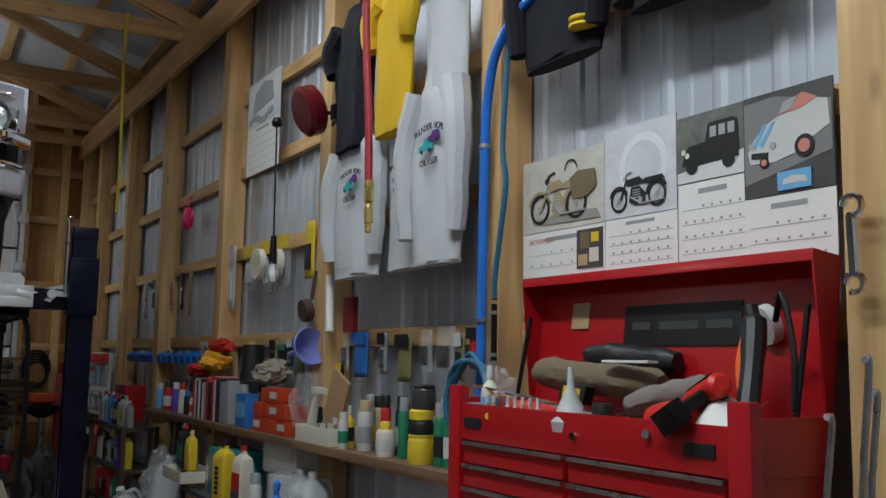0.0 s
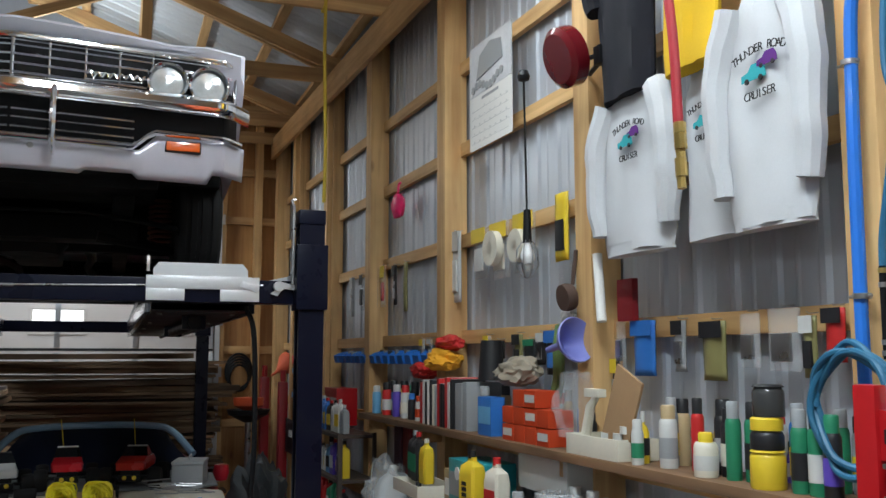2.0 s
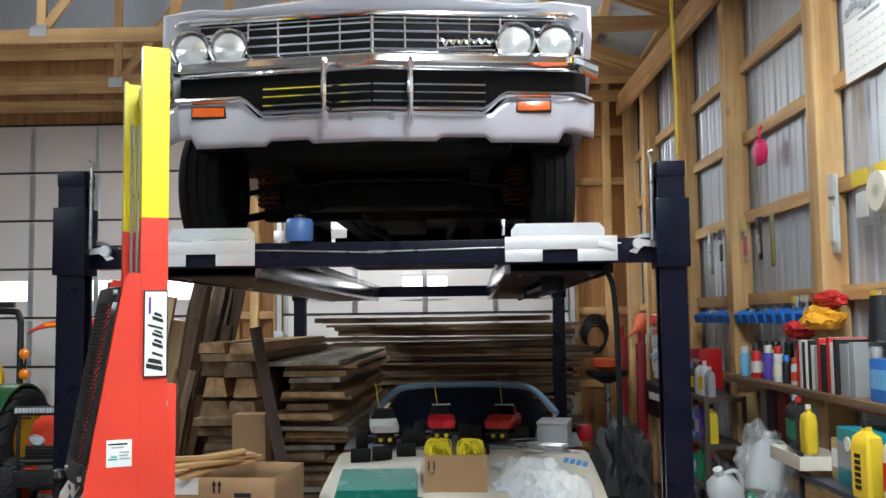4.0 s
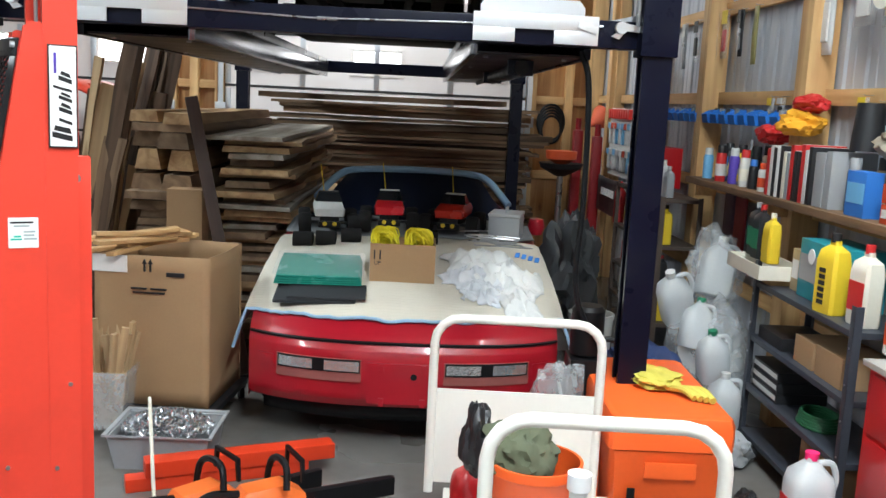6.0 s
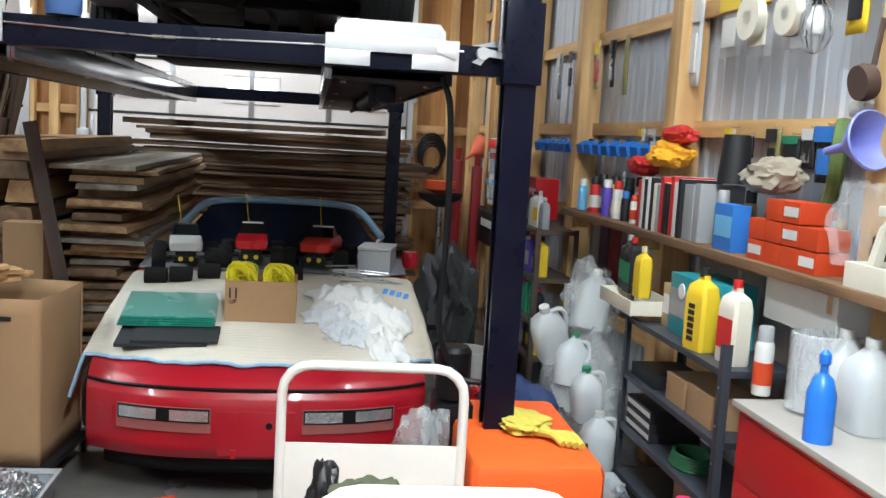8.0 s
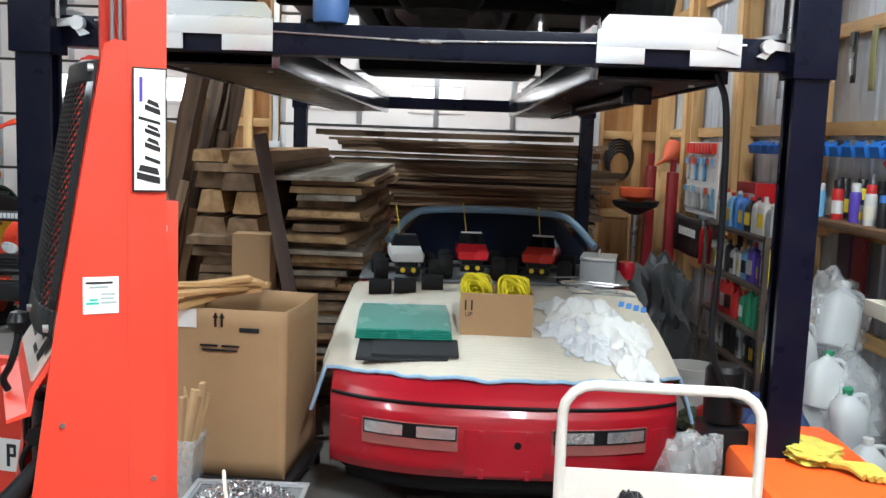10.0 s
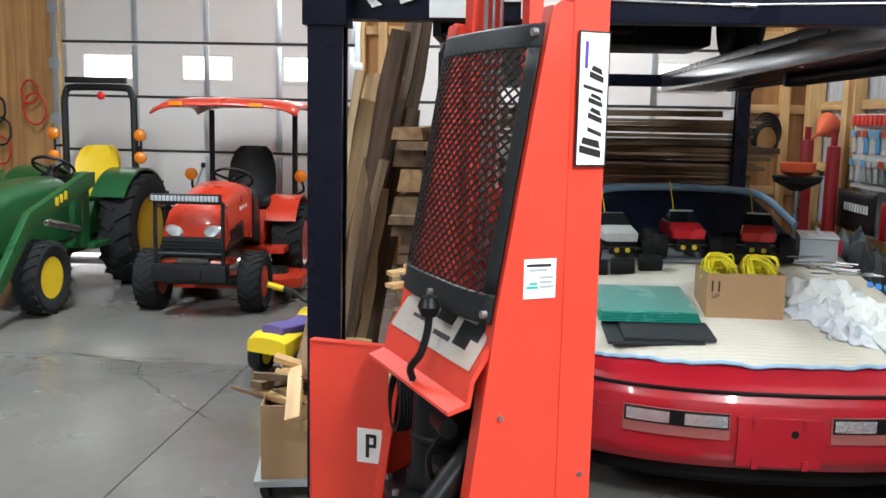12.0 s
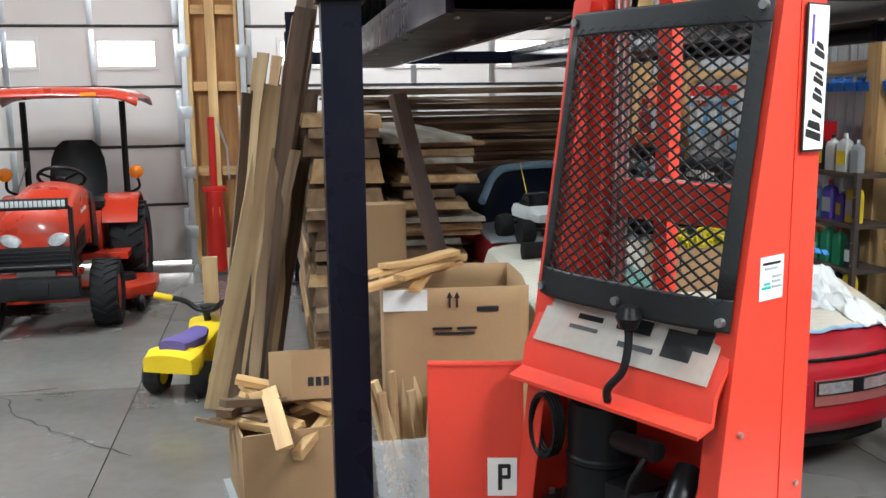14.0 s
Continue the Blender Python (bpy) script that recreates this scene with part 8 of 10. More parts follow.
CLEAR_WRAP = material("clear_wrap", (0.85, 0.88, 0.88), 0.08, var=0.05, bump=0.8, scale=12, alpha=0.14)
DARK_TARP = material("dark_tarp", (0.07, 0.075, 0.08), 0.4, var=0.3, scale=9, bump=0.6, fine=40)
FILM = material("thin_film", (0.8, 0.82, 0.83), 0.25, var=0.08, bump=0.6, scale=10, alpha=0.3)
BRIGHT = material("bright_hardware", (0.6, 0.61, 0.63), 0.25, 0.9, var=0.2, island=True, spread=0.25)


# platform cart: two tube hoops with sheet panels
def cart():
    t = thing("platform_cart", "cream platform cart with two tubular end handles", "cart")
    M = Matrix.Translation((1.4, 4.6, 0)) @ pose(0, 0, 0, 0, 0, -3)
    bm = B()
    box(bm, (-0.33, -0.66, 0.17), (0.33, 0.72, 0.21), 0.008, M)
    part("deck", bm, CART_W, t)
    for y, x0, x1, z in ((0.7, -0.39, 0.25, 0.9), (-0.7, -0.22, 0.33, 1.0)):
        bm = B()
        r = 0.1
        pts = [(x0, y, 0.2), (x0, y, z - r)] + [(x0 + r - r * math.cos(a), y, z - r + r * math.sin(a)) for a in (0.4, 0.8, 1.2)] + [(x0 + r, y, z), (x1 - r, y, z)] + [(x1 - r + r * math.sin(a), y, z - r + r * math.cos(a)) for a in (0.4, 0.8, 1.2)] + [(x1, y, z - r), (x1, y, 0.2)]
        tube(bm, [M @ Vector(p) for p in pts], 0.018, 12)
        h = part("end_handle", bm, CART_W, t)
        bm = B()
        box(bm, (x0 + 0.016, y - 0.004, 0.24), (x1 - 0.016, y + 0.004, z - 0.28), 0.002, M)
        part("infill_panel", bm, CART_W, h)
    for x in (-0.26, 0.26):
        for y in (-0.55, 0.6):
            bm = B()
            lathe(bm, [(0.02, -0.02), (0.075, -0.018), (0.08, 0), (0.075, 0.018), (0.02, 0.02)], n=18, m=M @ Matrix.Translation((x, y, 0.081)) @ pose(0, 0, 0, 0, 90, 0))
            part("caster", bm, RUBBER, t)
    return t


cart()


def cooler():
    M = Matrix.Translation((1.98, 5.67, 0)) @ pose(0, 0, 0, 0, 0, -1) @ Matrix.Diagonal((1, 1, 1.06, 1))
    t = thing("cool_box", "orange moulded cool box with black latches", "cooler", m=M)
    bm = B()
    loft(bm, [[(sx * w, sy * l, z) for sx, sy in ((-1, -0.92), (-0.92, -1), (0.92, -1), (1, -0.92), (1, 0.92), (0.92, 1), (-0.92, 1), (-1, 0.92))] for z, w, l in ((0.02, 0.2, 0.38), (0.1, 0.215, 0.4), (0.39, 0.235, 0.425), (0.4, 0.24, 0.43))])
    part("tub", bm, COOLER, t)
    bm = B()
    loft(bm, [[(sx * w, sy * l, z) for sx, sy in ((-1, -0.93), (-0.93, -1), (0.93, -1), (1, -0.93), (1, 0.93), (0.93, 1), (-0.93, 1), (-1, 0.93))] for z, w, l in ((0.405, 0.245, 0.435), (0.5, 0.245, 0.435), (0.525, 0.235, 0.425), (0.53, 0.22, 0.41))])
    lid = part("lid", bm, COOLER, t)
    for y in (-0.17, 0.3):
        bm = B()
        box(bm, (-0.262, y - 0.025, 0.38), (-0.242, y + 0.025, 0.47), 0.006)
        part("latch", bm, BLACK, t)
    for y in (-0.2, 0.15):
        bm = B()
        box(bm, (-0.243, y - 0.03, 0.06), (-0.232, y + 0.03, 0.36), 0.004)
        part("tub_rib", bm, COOLER, t)
    bm = B()
    box(bm, (-0.1, -0.437, 0.3), (0.1, -0.425, 0.36), 0.004)
    part("handle_recess", bm, COOLER, t)
    bm = B()
    box(bm, (-0.16, -0.437, 0.1), (-0.13, -0.43, 0.26), 0.002)
    part("drain_slot", bm, BLACK, t)
    return M


cooler()
g = sack("work_glove", (2.0, 5.68, 0.59), 0.1, 0.14, 0.033, GLOVE, "dirty yellow work gloves lying on the cool box", "gloves", seed=101, m=Matrix.Identity(4), crush=0.5)
bm = B()
for k in range(4):
    tube(bm, smooth_path([(2.03 + 0.02 * k, 5.58 - 0.01 * k, 0.58), (2.08 + 0.025 * k, 5.51, 0.595), (2.11 + 0.022 * k, 5.45 - 0.01 * k, 0.578)], 3), 0.015, 8)
part("fingers", bm, GLOVE, g)
# bucket with rag and gloves
t = thing("bucket", "orange plastic bucket with an olive cloth in it", "bucket", m=Matrix.Translation((1.38, 4.76, 0.211)))
bm = B()
lathe(bm, [(0, 0), (0.125, 0), (0.15, 0.32), (0.158, 0.33), (0.158, 0.36), (0.148, 0.36), (0.122, 0.01), (0, 0.01)], n=30)
part("pail", bm, plain("bucket_orange", (0.8, 0.11, 0.02), 0.4), t)
sack("olive_cloth_bundle", (1.33, 4.8, 0.58), 0.12, 0.16, 0.1, OLIVE_CLOTH, "olive cloth bundle hanging out of the bucket", "cloth", seed=111, m=Matrix.Identity(4))
sack("black_gloves", (1.2, 4.88, 0.58), 0.055, 0.08, 0.13, C_BLK, "black gloves hanging over the bucket", "gloves", seed=113, m=Matrix.Identity(4))
sack("red_jack_pad", (1.2, 5.1, 0.3), 0.08, 0.12, 0.1, RED_TOOL, "red steel tool on the cart deck", "tool", seed=115, m=Matrix.Identity(4), crush=0.1)
bm = B()
lathe(bm, [(0, 0), (0.05, 0), (0.055, 0.01), (0.055, 0.17), (0.03, 0.21), (0.02, 0.215), (0.02, 0.24), (0.026, 0.245), (0.026, 0.28), (0, 0.285)], (1.33, 3.75, 0.66), 20)
solo("white_bottle", bm, WHITE_P, "white plastic bottle standing on the cart end", "bottle")
bm = B()
box(bm, (1.26, 3.68, 0.0), (1.42, 3.83, 0.659), 0.006)
solo("carton_stand", bm, CARD, "tall plain carton standing at the cart end", "carton")
sack("white_parts_bag", (1.62, 5.85, 0.33), 0.13, 0.16, 0.3, FILM, "white printed plastic bag beside the cart", "bag", seed=121, m=Matrix.Identity(4))


# slotted steel rack
def rack(x0, x1, y0, y1, zs, height, mat, label, m):
    t = thing("steel_rack", label, "rack", m=m)
    for x in (x0, x1):
        for y in (y0, y1):
            bm = B()
            sx, sy = (1 if x == x0 else -1), (1 if y == y0 else -1)
            box(bm, (x, y, 0), (x + sx * 0.035, y + sy * 0.003, height), 0.001)
            box(bm, (x, y, 0), (x + sx * 0.003, y + sy * 0.035, height), 0.001)
            p = part("upright", bm, mat, t)
            for k in range(int(height / 0.15)):
                bm = B()
                cyl(bm, (x - sx * 0.001, y + sy * 0.018, 0.08 + 0.15 * k), (x - sx * 0.004, y + sy * 0.018, 0.08 + 0.15 * k), 0.005, 8)
                part("bolt", bm, STEEL, p)
    for z in zs:
        bm = B()
        box(bm, (x0 + 0.004, y0 + 0.004, z - 0.03), (x1 - 0.004, y1 - 0.004, z - 0.003), 0.003)
        part("shelf", bm, mat, t)
    return t


rack(2.68, 3.0, 5.36, 6.46, (0.12, 0.36, 0.62, 0.9), 1.0, RACK, "slate-grey bolted steel shelf rack of oil and cartons", None)
RI = Matrix.Identity(4)
RZ = 0.898


def jug(x, y, z, s, mat, cap, label, m=None, lbl=None):
    """A handled plastic jug."""
    t = thing("plastic_jug", label, "jug", "plastic jugs", (m or Matrix.Identity(4)) @ Matrix.Translation((x, y, z)))
    bm = B()
    def sq(z, w):
        return [(w * math.copysign(abs(math.cos(a)) ** 0.6, math.cos(a)), w * math.copysign(abs(math.sin(a)) ** 0.6, math.sin(a)), z) for a in [i * math.pi / 10 for i in range(20)]]
    loft(bm, [sq(0, 0.068 * s), sq(0.012 * s, 0.075 * s), sq(0.15 * s, 0.075 * s), sq(0.19 * s, 0.066 * s), sq(0.22 * s, 0.036 * s), sq(0.235 * s, 0.022 * s), sq(0.25 * s, 0.02 * s)])
    part("jug_body", bm, mat, t)
    bm = B()
    tube(bm, smooth_path([(0.02 * s, 0, 0.228 * s), (0.07 * s, 0, 0.225 * s), (0.088 * s, 0, 0.17 * s), (0.074 * s, 0, 0.11 * s)], 4), 0.011 * s, 8)
    part("handle", bm, mat, t)
    bm = B()
    lathe(bm, [(0.023 * s, 0.24 * s), (0.023 * s, 0.265 * s), (0, 0.267 * s)], n=14)
    part("cap", bm, cap, t)
    if lbl:
        bm = B()
        box(bm, (-0.077 * s, -0.04 * s, 0.05 * s), (-0.0745 * s, 0.04 * s, 0.11 * s))
        part("paper_label", bm, lbl, t)
    return t


def oil(x, y, z, mat, cap, label, band, s=1.0, rz=0, mark=False):
    """A flat quart or gallon oil bottle with a shoulder and cap."""
    t = thing("oil_bottle", label, "bottle", "oil bottles", pose(x, y, z, 0, 0, rz))
    bm = B()
    loft(bm, [[(a * 0.035 * s * k, b * 0.058 * s * k, zz * s) for a, b in ((-1, -0.8), (-0.7, -1), (0.7, -1), (1, -0.8), (1, 0.8), (0.7, 1), (-0.7, 1), (-1, 0.8))] for zz, k in ((0, 0.94), (0.01, 1), (0.18, 1), (0.215, 0.85), (0.235, 0.34), (0.25, 0.32))])
    part("bottle_body", bm, mat, t)
    bm = B()
    lathe(bm, [(0.016 * s, 0.245 * s), (0.016 * s, 0.275 * s), (0, 0.276 * s)], n=12)
    part("cap", bm, cap, t)
    if band:
        bm = B()
        if mark:
            for k in range(6):
                box(bm, (-0.0375 * s, (-0.01) * s, (0.03 + 0.022 * k) * s), (-0.0355 * s, 0.024 * s, (0.045 + 0.022 * k) * s))
        else:
            box(bm, (-0.0372 * s, -0.045 * s, 0.05 * s), (-0.0355 * s, 0.045 * s, 0.15 * s))
        part("printed_label", bm, band, t)
    return t


oil(2.74, 5.72, RZ, C_YEL, C_BLK, "large yellow oil bottle with dark lettering bars", INK, 1.25, 10, True)
oil(2.78, 5.5, RZ, C_CRM, C_RED, "cream oil bottle with red and black print", C_RED, 1.2, 5)
oil(2.72, 6.52, 1.0, C_BLK, C_RED, "black bottle standing in a cream tray", C_GRN, 1.0)
oil(2.74, 6.64, 1.0, C_BLK, C_GREY, "black bottle with a green label in a tray", C_GRN, 1.0)
oil(2.72, 6.38, 1.0, C_YEL, C_CRM, "yellow bottle standing in a cream tray", C_YEL, 0.9)
t = thing("shallow_tray", "cream shallow plastic tray on the rack corner", "tray")
bm = B()
for lo, hi in (((2.63, 6.26, 0.93), (2.85, 6.72, 0.937)), ((2.625, 6.26, 0.93), (2.633, 6.72, 1.0)), ((2.845, 6.26, 0.93), (2.853, 6.72, 1.0)), ((2.625, 6.255, 0.93), (2.853, 6.262, 1.0)), ((2.625, 6.715, 0.93), (2.853, 6.723, 1.0))):
    box(bm, lo, hi, 0.001)
part("tub", bm, C_CRM, t)
bm = B()
box(bm, (2.7, 6.3, 0.899), (2.83, 6.66, 0.929), 0.002)
part("support_block", bm, PINE_Y, t)
carton("battery_charger", (2.76, 5.72, RZ), (2.98, 6.12, RZ + 0.27), C_TEAL, "teal metal battery charger with round dial", "charger", C_GREY, RI)
bm = B()
cyl(bm, (2.753, 5.98, RZ + 0.2), (2.757, 5.98, RZ + 0.2), 0.035, 20)
solo("dial", bm, PAPER, "white round gauge on the charger front", "gauge")
carton("beige_meter", (2.78, 6.16, RZ), (2.9, 6.25, RZ + 0.2), C_TAN, "tan boxed meter beside the charger", "meter", PAPER, RI)
carton("carton", (2.72, 5.5, 0.618), (2.94, 5.75, 0.75), CARD, "brown carton on the steel rack", "carton", None, RI, "rack cartons")
carton("carton", (2.72, 5.78, 0.618), (2.94, 5.98, 0.74), CARD, "brown carton on the steel rack", "carton", None, RI, "rack cartons")
carton("carton", (2.72, 5.5, 0.118), (2.94, 5.8, 0.3), CARD, "brown carton low on the steel rack", "carton", None, RI, "rack cartons")
for z in (0.358, 0.41, 0.462):
    carton("black_case", (2.71, 6.1, z), (2.96, 6.42, z + 0.05), C_BLK, "flat black case stacked on the rack", "case", C_WHT, RI, "black cases")
carton("black_case", (2.71, 6.1, 0.618), (2.96, 6.4, 0.68), C_BLK, "flat black case on the rack", "case", None, RI, "black cases")
bm = B()
for k in range(5):
    tube(bm, [(2.8 + (0.085 - 0.003 * k) * math.cos(a), 5.82 + (0.12 - 0.004 * k) * math.sin(a), 0.366 + 0.012 * k) for a in [i * math.pi / 14 for i in range(28)]], 0.008, 6, closed=True)
solo("green_hose_coil", bm, plain("hose_green", (0.015, 0.1, 0.04), 0.5), "coil of green hose on the rack", "hose")
bm = B()
lathe(bm, [(0, 0), (0.09, 0), (0.09, 0.26), (0.08, 0.265), (0.08, 0.01), (0, 0.01)], (2.85, 5.02, 0.86), 20)
solo("cable_tie_jar", bm, FILM, "clear jar full of cable ties", "jar")
bm = B()
for k in range(30):
    a, r = k * 2.4, 0.012 * math.sqrt(k)
    tube(bm, smooth_path([(2.85 + r * math.cos(a), 5.02 + r * math.sin(a), 0.88), (2.85 + r * 1.1 * math.cos(a + 0.3), 5.02 + r * math.sin(a + 0.3), 1.0), (2.85 + r * 0.9 * math.cos(a - 0.2), 5.02 + r * math.sin(a - 0.2), 1.13)], 2), 0.003, 4)
solo("cable_ties", bm, C_GREY, "bundle of black and grey cable ties", "cable ties", kind="stuff")
# red side cabinet under the shelf, with bottles
bm = B()
box(bm, (2.66, 3.6, 0.05), (3.02, 5.16, 0.82), 0.01)
cab = solo("red_cabinet", bm, RED_TOOL, "low red steel cabinet under the shelf", "cabinet")
bm = B()
box(bm, (2.64, 3.58, 0.821), (3.02, 5.18, 0.845), 0.003)
part("worktop", bm, plain("dusty_grey_top", (0.34, 0.32, 0.29), 0.6), cab, "dusty pale worktop")
for k in range(3):
    bm = B()
    box(bm, (2.652, 3.64, 0.1 + 0.24 * k), (2.661, 5.12, 0.32 + 0.24 * k), 0.004)
    part("drawer", bm, RED_TOOL, cab)
bm = B()
lathe(bm, [(0, 0), (0.045, 0), (0.045, 0.15), (0.03, 0.2), (0.012, 0.215), (0.012, 0.24), (0.018, 0.245), (0.018, 0.275), (0.004, 0.29)], (2.7, 4.72, 0.846), 20)
solo("blue_spray_bottle", bm, plain("bottle_blue", (0.02, 0.16, 0.6), 0.3), "bright blue spray bottle on the cabinet", "bottle")
for y in (4.98, 4.83):
    jug(2.93, y, 0.846, 1.15, MILKY, C_WHT, "milky gallon jug standing on the cabinet")
can(2.75, 5.2, 0.86, 0.034, 0.25, C_WHT, C_GREY, label="white spray can with orange band on the cabinet", band=C_ORG)
# jugs and bags on the floor beside the rack
for x, y, z, s, cp, lb, rx in ((2.5, 5.2, 0.16, 1.15, PINK, C_RED, 0), (2.48, 4.85, 0.0, 1.15, C_GRN, None, 0), (2.62, 4.68, 0.0, 1.15, C_GRN, None, 0), (2.62, 6.75, 0.28, 1.1, C_GRN, None, 8), (2.55, 6.95, 0.4, 1.1, C_GRN, None, -10), (2.72, 6.85, 0.2, 1.1, C_WHT, None, 0), (2.55, 7.25, 0.5, 1.3, C_WHT, None, 20), (2.78, 7.4, 0.62, 1.4, C_WHT, None, -12), (2.6, 6.5, 0.1, 1.1, C_WHT, None, 0)):
    jug(x, y, z, s, MILKY, cp, "empty milky plastic jug in the heap by the rack", pose(0, 0, 0) if not rx else Matrix.Translation((x, y, z)) @ pose(0, 0, 0, rx, -rx, 0) @ Matrix.Translation((-x, -y, -z)), lb)
sack("film_bag_heap", (2.7, 7.1, 0.3), 0.22, 0.4, 0.3, FILM, "heap of clear plastic bags and jugs", "bags", seed=131, m=RI)
sack("film_bag_heap", (2.85, 7.55, 0.75), 0.16, 0.2, 0.25, FILM, "clear plastic bag hung by the post", "bags", seed=133, m=RI)
sack("blue_grey_tub_heap", (2.3, 7.0, 0.2), 0.2, 0.26, 0.2, plain("dark_blue_bag", (0.02, 0.04, 0.12), 0.7), "dark blue bag of scrap on the floor", "bag", seed=137, m=RI)
oil(2.4, 6.1, 0.0, plain("orange_jug", (0.7, 0.1, 0.02), 0.4), C_BLK, "orange oil jug on the floor", None, 1.3, 20)
oil(2.45, 4.5, 0.0, plain("amber_bottle", (0.7, 0.35, 0.02), 0.3), C_WHT, "amber bottle lying low by the jugs", None, 1.2, 30)
carton("red_floor_box", (2.15, 6.35, 0.0), (2.5, 6.75, 0.22), plain("dull_red", (0.3, 0.03, 0.02)), "dull red wooden crate by the post", "crate", None, RI)
for k in range(14):
    random.seed(300 + k)
    sack("floor_clutter", (random.uniform(2.1, 2.6), random.uniform(4.3, 7.9), 0.07), random.uniform(0.05, 0.12), random.uniform(0.06, 0.14), 0.08, random.choice((C_BLK, C_GREY, RED_TOOL, C_BLK, OLIVE_CLOTH)), "small dark oddment on the floor by the wall", "oddment", seed=k * 3, m=RI)

# brown shelf unit further along the wall, with oil bottles
rack(2.72, 3.02, 8.2, 9.5, (0.25, 0.5, 0.8, 1.13), 1.14, plain("brown_rack", (0.07, 0.05, 0.04), 0.5), "brown steel shelf unit full of oil bottles", WALL_M)
random.seed(41)
for z, mats in ((0.5, (C_RED, C_RED, C_RED, C_GRN, C_GRN, C_BLK)), (0.8, (C_CRM, C_BLK, C_WHT, C_SKY, C_VIO, C_YEL)), (0.25, (C_WHT, C_GREY, C_BLK, C_GREY, C_BLK, C_YEL)), (1.13, (C_WHT, C_SKY, C_BLUE, C_BLK, C_WHT, C_GREY))):
    for i in range(9):
        m_ = mats[i * len(mats) // 9]
        p = WALL_M @ Vector((2.8, 9.36 - i * 0.13, z))
        oil(p.x, p.y, p.z, m_, random.choice((C_BLK, C_WHT, C_RED)), "quart oil bottle on the brown shelf unit", random.choice((C_WHT, C_YEL, None, C_BLK)), random.uniform(0.75, 1.0), random.uniform(-10, 10))
carton("red_tool_carton", (2.9, 8.95, 1.14), (3.08, 9.35, 1.45), RED_TOOL, "red boxed tool kit on the shelf unit", "carton", C_WHT)
# pegboard with carded tools and a black fender mat
bm = B()
box(bm, (3.0, 10.15, 1.1), (3.02, 11.05, 1.74), 0.002)
pg = wsolo("pegboard", bm, PAPER, "white pegboard of carded tools beside the shelves", "pegboard")
for i in range(9):
    bm = B()
    box(bm, (2.96, 10.22 + 0.09 * i, 1.64), (2.999, 10.29 + 0.09 * i, 1.73), 0.006)
    part("red_holder", bm, plain("signal_red", (0.75, 0.03, 0.02), 0.4), pg)
random.seed(15)
for i in range(14):
    pack(10.24 + 0.125 * (i % 7), 1.6 - 0.25 * (i // 7), 0.09, 0.2, random.choice((C_SKY, CLEAR, C_WHT, C_GREY, CLEAR)), "carded hand tool on the pegboard", random.choice((C_SKY, C_WHT, C_ORG)), x=2.985, d=0.02)
bm = B()
grid(bm, 10, 6, lambda u, v: (2.94 + 0.03 * math.sin(u * 3.1), 10.3 + 0.82 * u, 1.08 - 0.34 * v - 0.02 * math.sin(u * 3.1)))
fm = wsolo("fender_mat", bm, C_BLK, "black fender mat with pale lettering hung on the wall", "mat")
solidify(fm, 0.012)
for k in range(9):
    bm = B()
    box(bm, (2.926, 10.44 + 0.06 * k, 0.9), (2.93, 10.44 + 0.06 * k + 0.04, 0.97))
    part("lettering_bar", bm, PAPER, fm)
bm = B()
lathe(bm, [(0, 0), (0.05, 0), (0.05, 0.26), (0.03, 0.3), (0.015, 0.31), (0.015, 0.36)], (2.86, 9.9, 0.75), 16)
wsolo("fire_extinguisher", bm, RED_TOOL, "red fire extinguisher hung by the shelves", "extinguisher")
# oil drain, red funnel, cable coil in the corner
t = thing("oil_drain", "black upright oil drain with orange pan on a steel pole", "oil drain", m=Matrix.Translation((2.35, 11.0, 0)))
for nm, prof, mt in (("base_tank", [(0, 0), (0.2, 0), (0.2, 0.28), (0.15, 0.33), (0, 0.33)], C_BLK), ("pole", [(0.03, 0.33), (0.03, 1.05)], STEEL), ("catch_pan", [(0.05, 1.05), (0.2, 1.13), (0.22, 1.18), (0.2, 1.18), (0.05, 1.08)], C_BLK), ("pan_insert", [(0.02, 1.15), (0.15, 1.22), (0.155, 1.3), (0.14, 1.3)], plain("pan_orange", (0.7, 0.1, 0.03), 0.5))):
    bm = B()
    lathe(bm, prof, n=24)
    part(nm, bm, mt, t)
bm = B()
lathe(bm, [(0.012, 0), (0.02, 0.1), (0.13, 0.26), (0.135, 0.3), (0.12, 0.3)], n=22, m=Matrix.Translation((2.72, 11.9, 1.5)) @ pose(0, 0, 0, -60, 0, -60))
solo("orange_funnel", bm, plain("funnel_orange", (0.7, 0.12, 0.05), 0.5), "orange funnel hung in the corner", "funnel")
bm = B()
for k in range(5):
    tube(bm, [(2.42 + (0.15 - 0.01 * k) * math.cos(a), 12.42 - 0.015 * k, 1.55 + (0.2 - 0.012 * k) * math.sin(a) - 0.02 * k) for a in [i * math.pi / 12 for i in range(24)]], 0.014, 6, closed=True)
solo("cable_coil", bm, BLACK, "coil of black cable hung on the plywood", "cable")
for x, y, h in ((2.6, 11.6, 1.5), (2.75, 11.3, 1.45)):
    bm = B()
    box(bm, (x - 0.05, y - 0.06, 0), (x + 0.05, y + 0.06, h), 0.03)
    cyl(bm, (x, y, h), (x, y, h + 0.12), 0.03, 12)
    solo("red_jack", bm, plain("jack_red", (0.3, 0.01, 0.015), 0.4), "dark red floor jack stood on end in the corner", "jack", "jacks")
sack("grey_tarp", (2.2, 9.0, 0.42), 0.2, 0.26, 0.42, DARK_TARP, "bunched dark grey plastic tarp between the car and the shelves", "tarp", seed=171, m=RI, crush=0.7)
